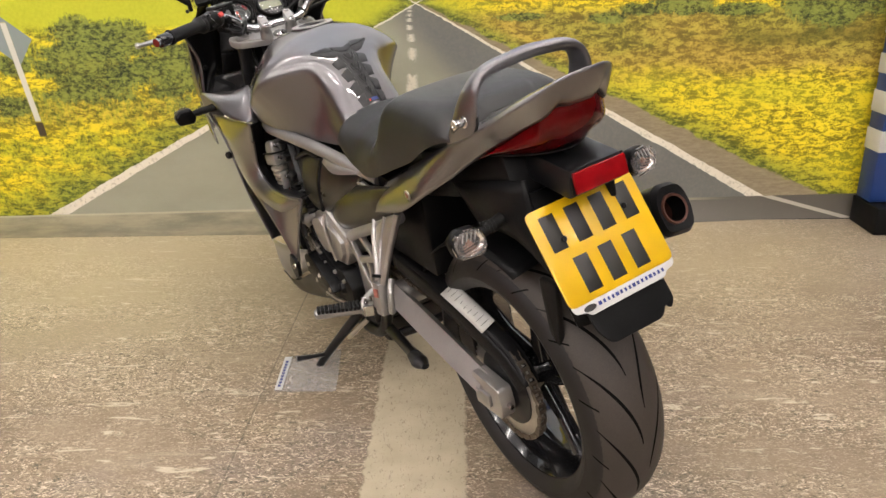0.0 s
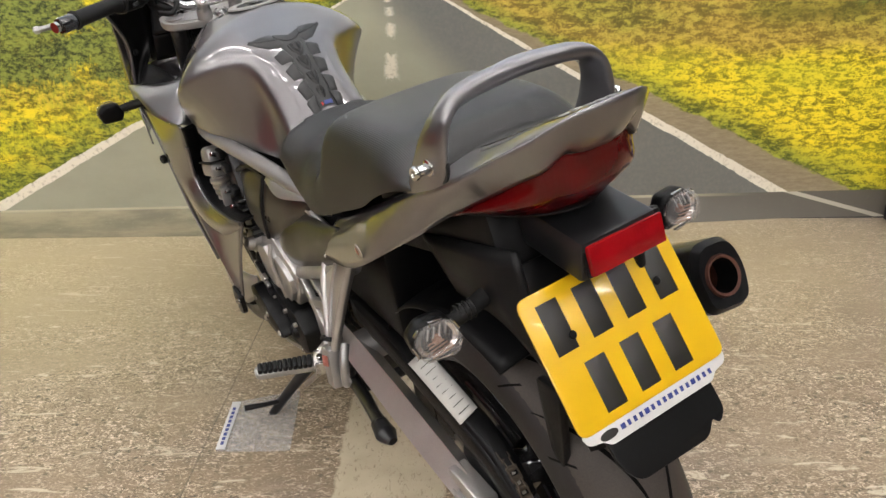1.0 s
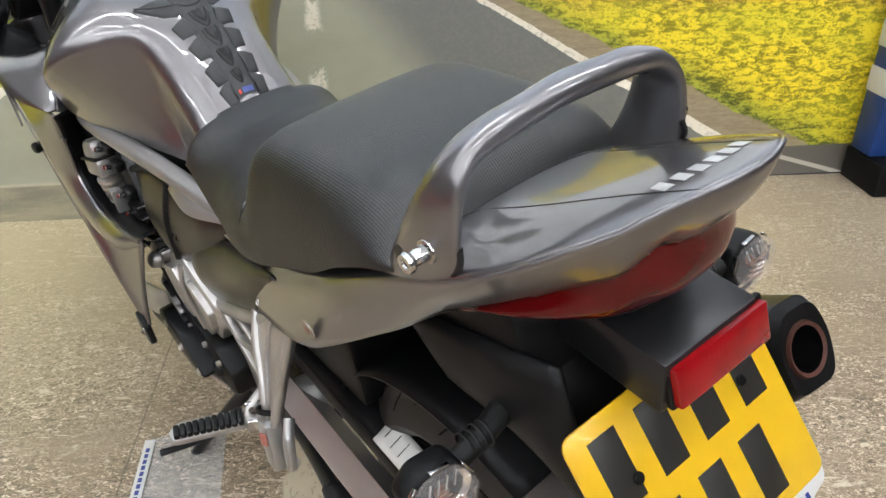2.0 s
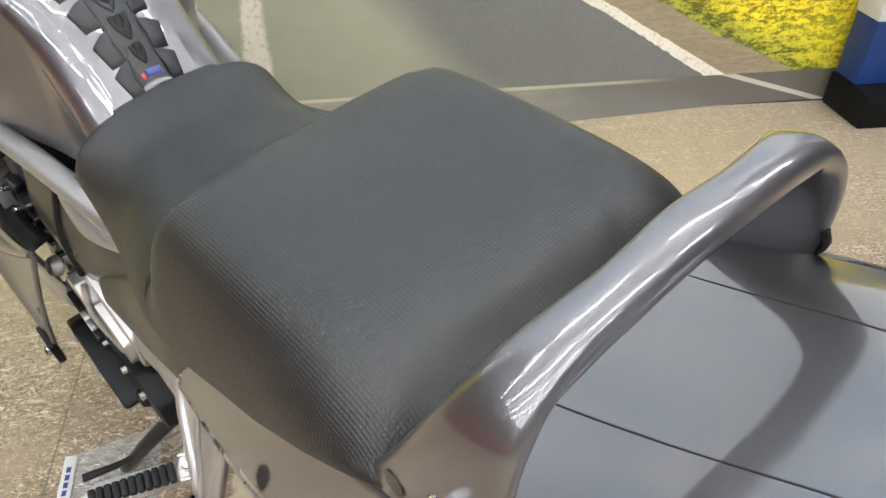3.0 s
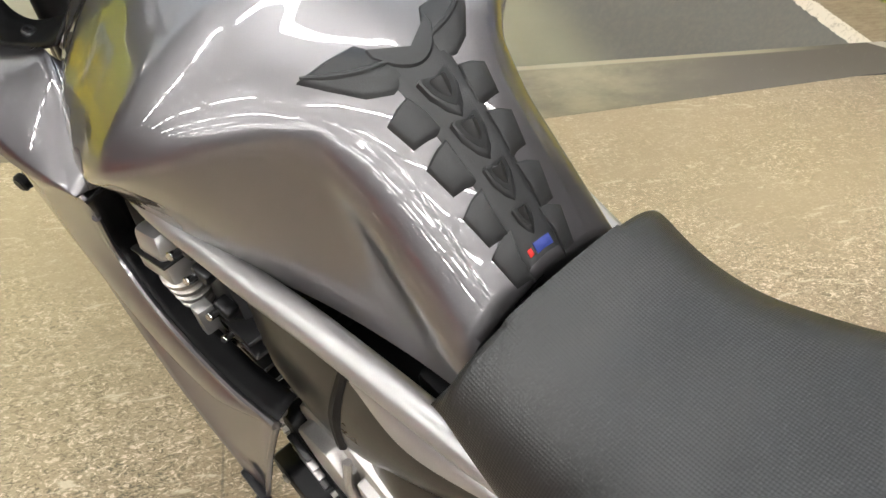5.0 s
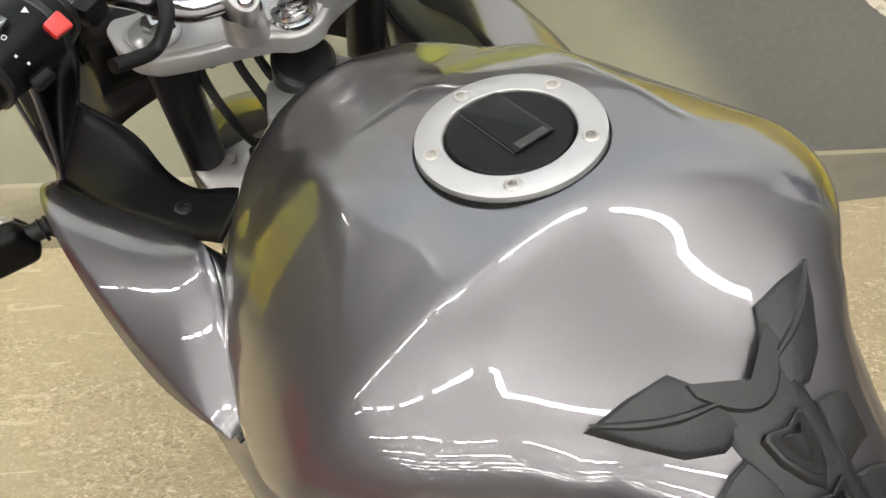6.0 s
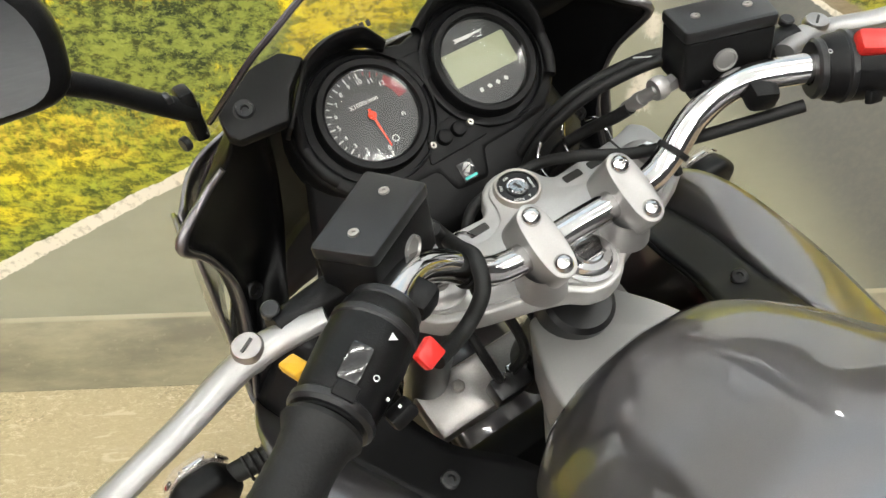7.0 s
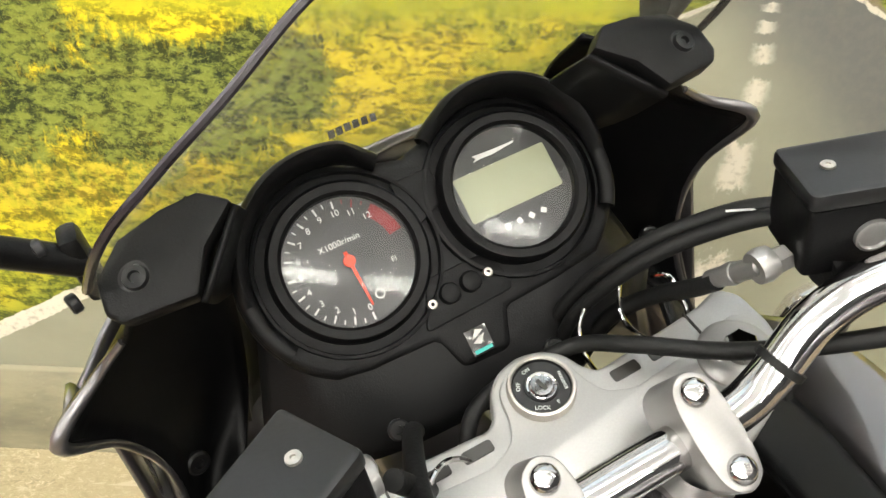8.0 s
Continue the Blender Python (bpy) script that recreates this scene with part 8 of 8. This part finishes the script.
        cx, cy = sum(p[0] for p in pts) / 4, sum(p[1] for p in pts) / 4
        part("lid", prism(rounded([(cx + (x - cx) * 1.03, cy + (y - cy) * 1.03) for x, y in pts], 0.004, 3), 0.010, pose(0, 0, z0 - 0.010), 0.0025), SATIN, re, "dark grey lid")
        for k in (0.22, 0.78):
            p = (V((quad[0][0], quad[0][1], 0)) + V((quad[1][0], quad[1][1], 0))) / 2 * (1 - k) + (V((quad[2][0], quad[2][1], 0)) + V((quad[3][0], quad[3][1], 0))) / 2 * k
            part("lid_screw", lathe([(0, 0.0002), (0.0012, 0.0002), (0.0014, 0.0012), (0.0034, 0.0012), (0.0036, 0)], 14, pose(p.x, p.y, z0)), STEEL, re)
        fm = (V((quad[1][0], quad[1][1], 0)) * 0.55 + V((quad[2][0], quad[2][1], 0)) * 0.45)
        e = (V((quad[2][0], quad[2][1], 0)) - V((quad[1][0], quad[1][1], 0))).normalized()
        nrm = V((e.y, -e.x, 0))
        if nrm.y > 0:
            nrm = -nrm
        part("sight_glass", lathe([(0, 0.0010), (0.0068, 0.0010), (0.0075, 0.0025), (0.0088, 0.0022), (0.0090, -0.001)], 28, axes((fm.x, fm.y, z0 - 0.028), nrm)), BRIGHT, re, "round sight glass")
        part("neck", rod(0.010, 0.02, pose(cx, cy, z0 - 0.068), 0.001, 14), PLASTIC, re)
        # banjo union and hose
        bj = V((s * 0.110, 1.302, 1.024))
        un = part("banjo_union", join(rod(0.007, 0.016, axes(bj + V((s * 0.014, -0.002, 0)), (-s, 0.1, -0.1)), 0.001, 6), lathe([(0.004, -0.005), (0.0085, -0.005), (0.0095, 0), (0.0085, 0.005), (0.004, 0.005)], 18, axes(bj, (-s, 0.1, -0.1)), True), rod(0.0055, 0.022, axes(bj, (-0.10 * s, 0.7, -0.7)), 0.001, 10), lathe([(0.003, 0.020), (0.0062, 0.020), (0.0066, 0.024), (0.0056, 0.030), (0.0056, 0.042), (0.003, 0.042)], 14, axes(bj, (-0.10 * s, 0.7, -0.7)))), BRIGHT, BIKE, "bright hose union")
        if s > 0:
            hose = [(0.105, 1.326, 0.998), (0.102, 1.340, 0.984), (0.094, 1.366, 0.962), (0.076, 1.388, 0.935), (0.055, 1.405, 0.88)]
        else:
            hose = [(-0.098, 1.308, 1.006), (-0.086, 1.318, 0.975), (-0.078, 1.335, 0.945), (-0.066, 1.38, 0.90), (-0.05, 1.42, 0.84)]
        part("hose", tube(hose, 0.0055, 12, 7), RUBBER, un, "black brake hose")
    # throttle cables from the right switch, looping ahead of the yoke
    for o in (0.0, 0.011):
        part("throttle_cable", tube([(0.190, 1.245 + o, 1.020), (0.150, 1.31 + o, 1.030), (0.112, 1.345 + o, 1.015), (0.075, 1.372 + o, 0.985), (0.048, 1.395 + o, 0.935), (0.04, 1.40 + o, 0.86)], 0.0048, 12, 8), RUBBER, BIKE, "black throttle cable")
    part("cable_print", box(0.020, 0.0012, 0.0006, axes((0.128, 1.3345, 1.0300), (0, -0.55, 0.83), (0.75, -0.5, 0.2)), 0), WHITE, BIKE)
    part("wire_loom", tube([(0.175, 1.222, 1.012), (0.120, 1.262, 0.995), (0.090, 1.300, 0.975), (0.055, 1.335, 0.972), (0.03, 1.365, 0.958), (-0.03, 1.365, 0.950), (-0.055, 1.345, 0.925)], 0.0050, 10, 7), RUBBER, BIKE, "black wire loom")
    part("wire_loom", tube([(-0.066, 1.385, 0.930), (-0.073, 1.362, 0.958), (-0.085, 1.322, 0.982), (-0.092, 1.288, 0.998), (-0.093, 1.266, 1.004), (-0.101, 1.249, 0.992), (-0.121, 1.243, 0.976), (-0.155, 1.224, 0.988)], 0.0058, 12, 7), RUBBER, BIKE, "black wire loom wrapped over the bar")
    for p, d in (((-0.098, 1.270, 0.994), (-0.75, 0.1, 0.65)), ((0.094, 1.270, 0.990), (0.75, 0.0, 0.65))):
        ti = part("cable_tie", lathe([(0.0114, -0.0022), (0.0132, -0.0022), (0.0132, 0.0022), (0.0114, 0.0022)], 20, axes(p, d), True), RUBBER, BIKE, "black cable tie")
        part("tie_head", box(0.006, 0.005, 0.008, axes(V(p) + V((0, -0.004, -0.012)), (0, -0.4, -0.9)), 0.001), RUBBER, ti)
    part("cable_guide", tube([(0.072, 1.392, 0.972), (0.058, 1.384, 0.962), (0.047, 1.376, 0.954), (0.041, 1.362, 0.948), (0.040, 1.346, 0.944)], 0.0017, 8, 6), CHROME, BIKE, "bent bright cable guide")
    part("cable_guide", tube([(0.088, 1.390, 0.962), (0.080, 1.380, 0.952), (0.078, 1.368, 0.944), (0.083, 1.352, 0.940)], 0.0017, 8, 6), CHROME, BIKE, "bent bright cable guide")
    part("cable_guide", tube([(0.108, 1.384, 0.958), (0.113, 1.374, 0.962), (0.113, 1.360, 0.952), (0.110, 1.350, 0.942)], 0.0017, 8, 6), CHROME, BIKE, "bent bright cable guide")
    part("cable_guide", tube([(-0.098, 1.300, 0.962), (-0.078, 1.322, 0.972), (-0.060, 1.332, 0.962), (-0.045, 1.326, 0.945)], 0.0016, 8, 6), CHROME, BIKE, "bent bright cable guide")


build_frame()
build_engine()
build_fairing()
build_screen()
build_mirror(-1)
build_mirror(1)
build_dash()
build_yoke()
build_bars()
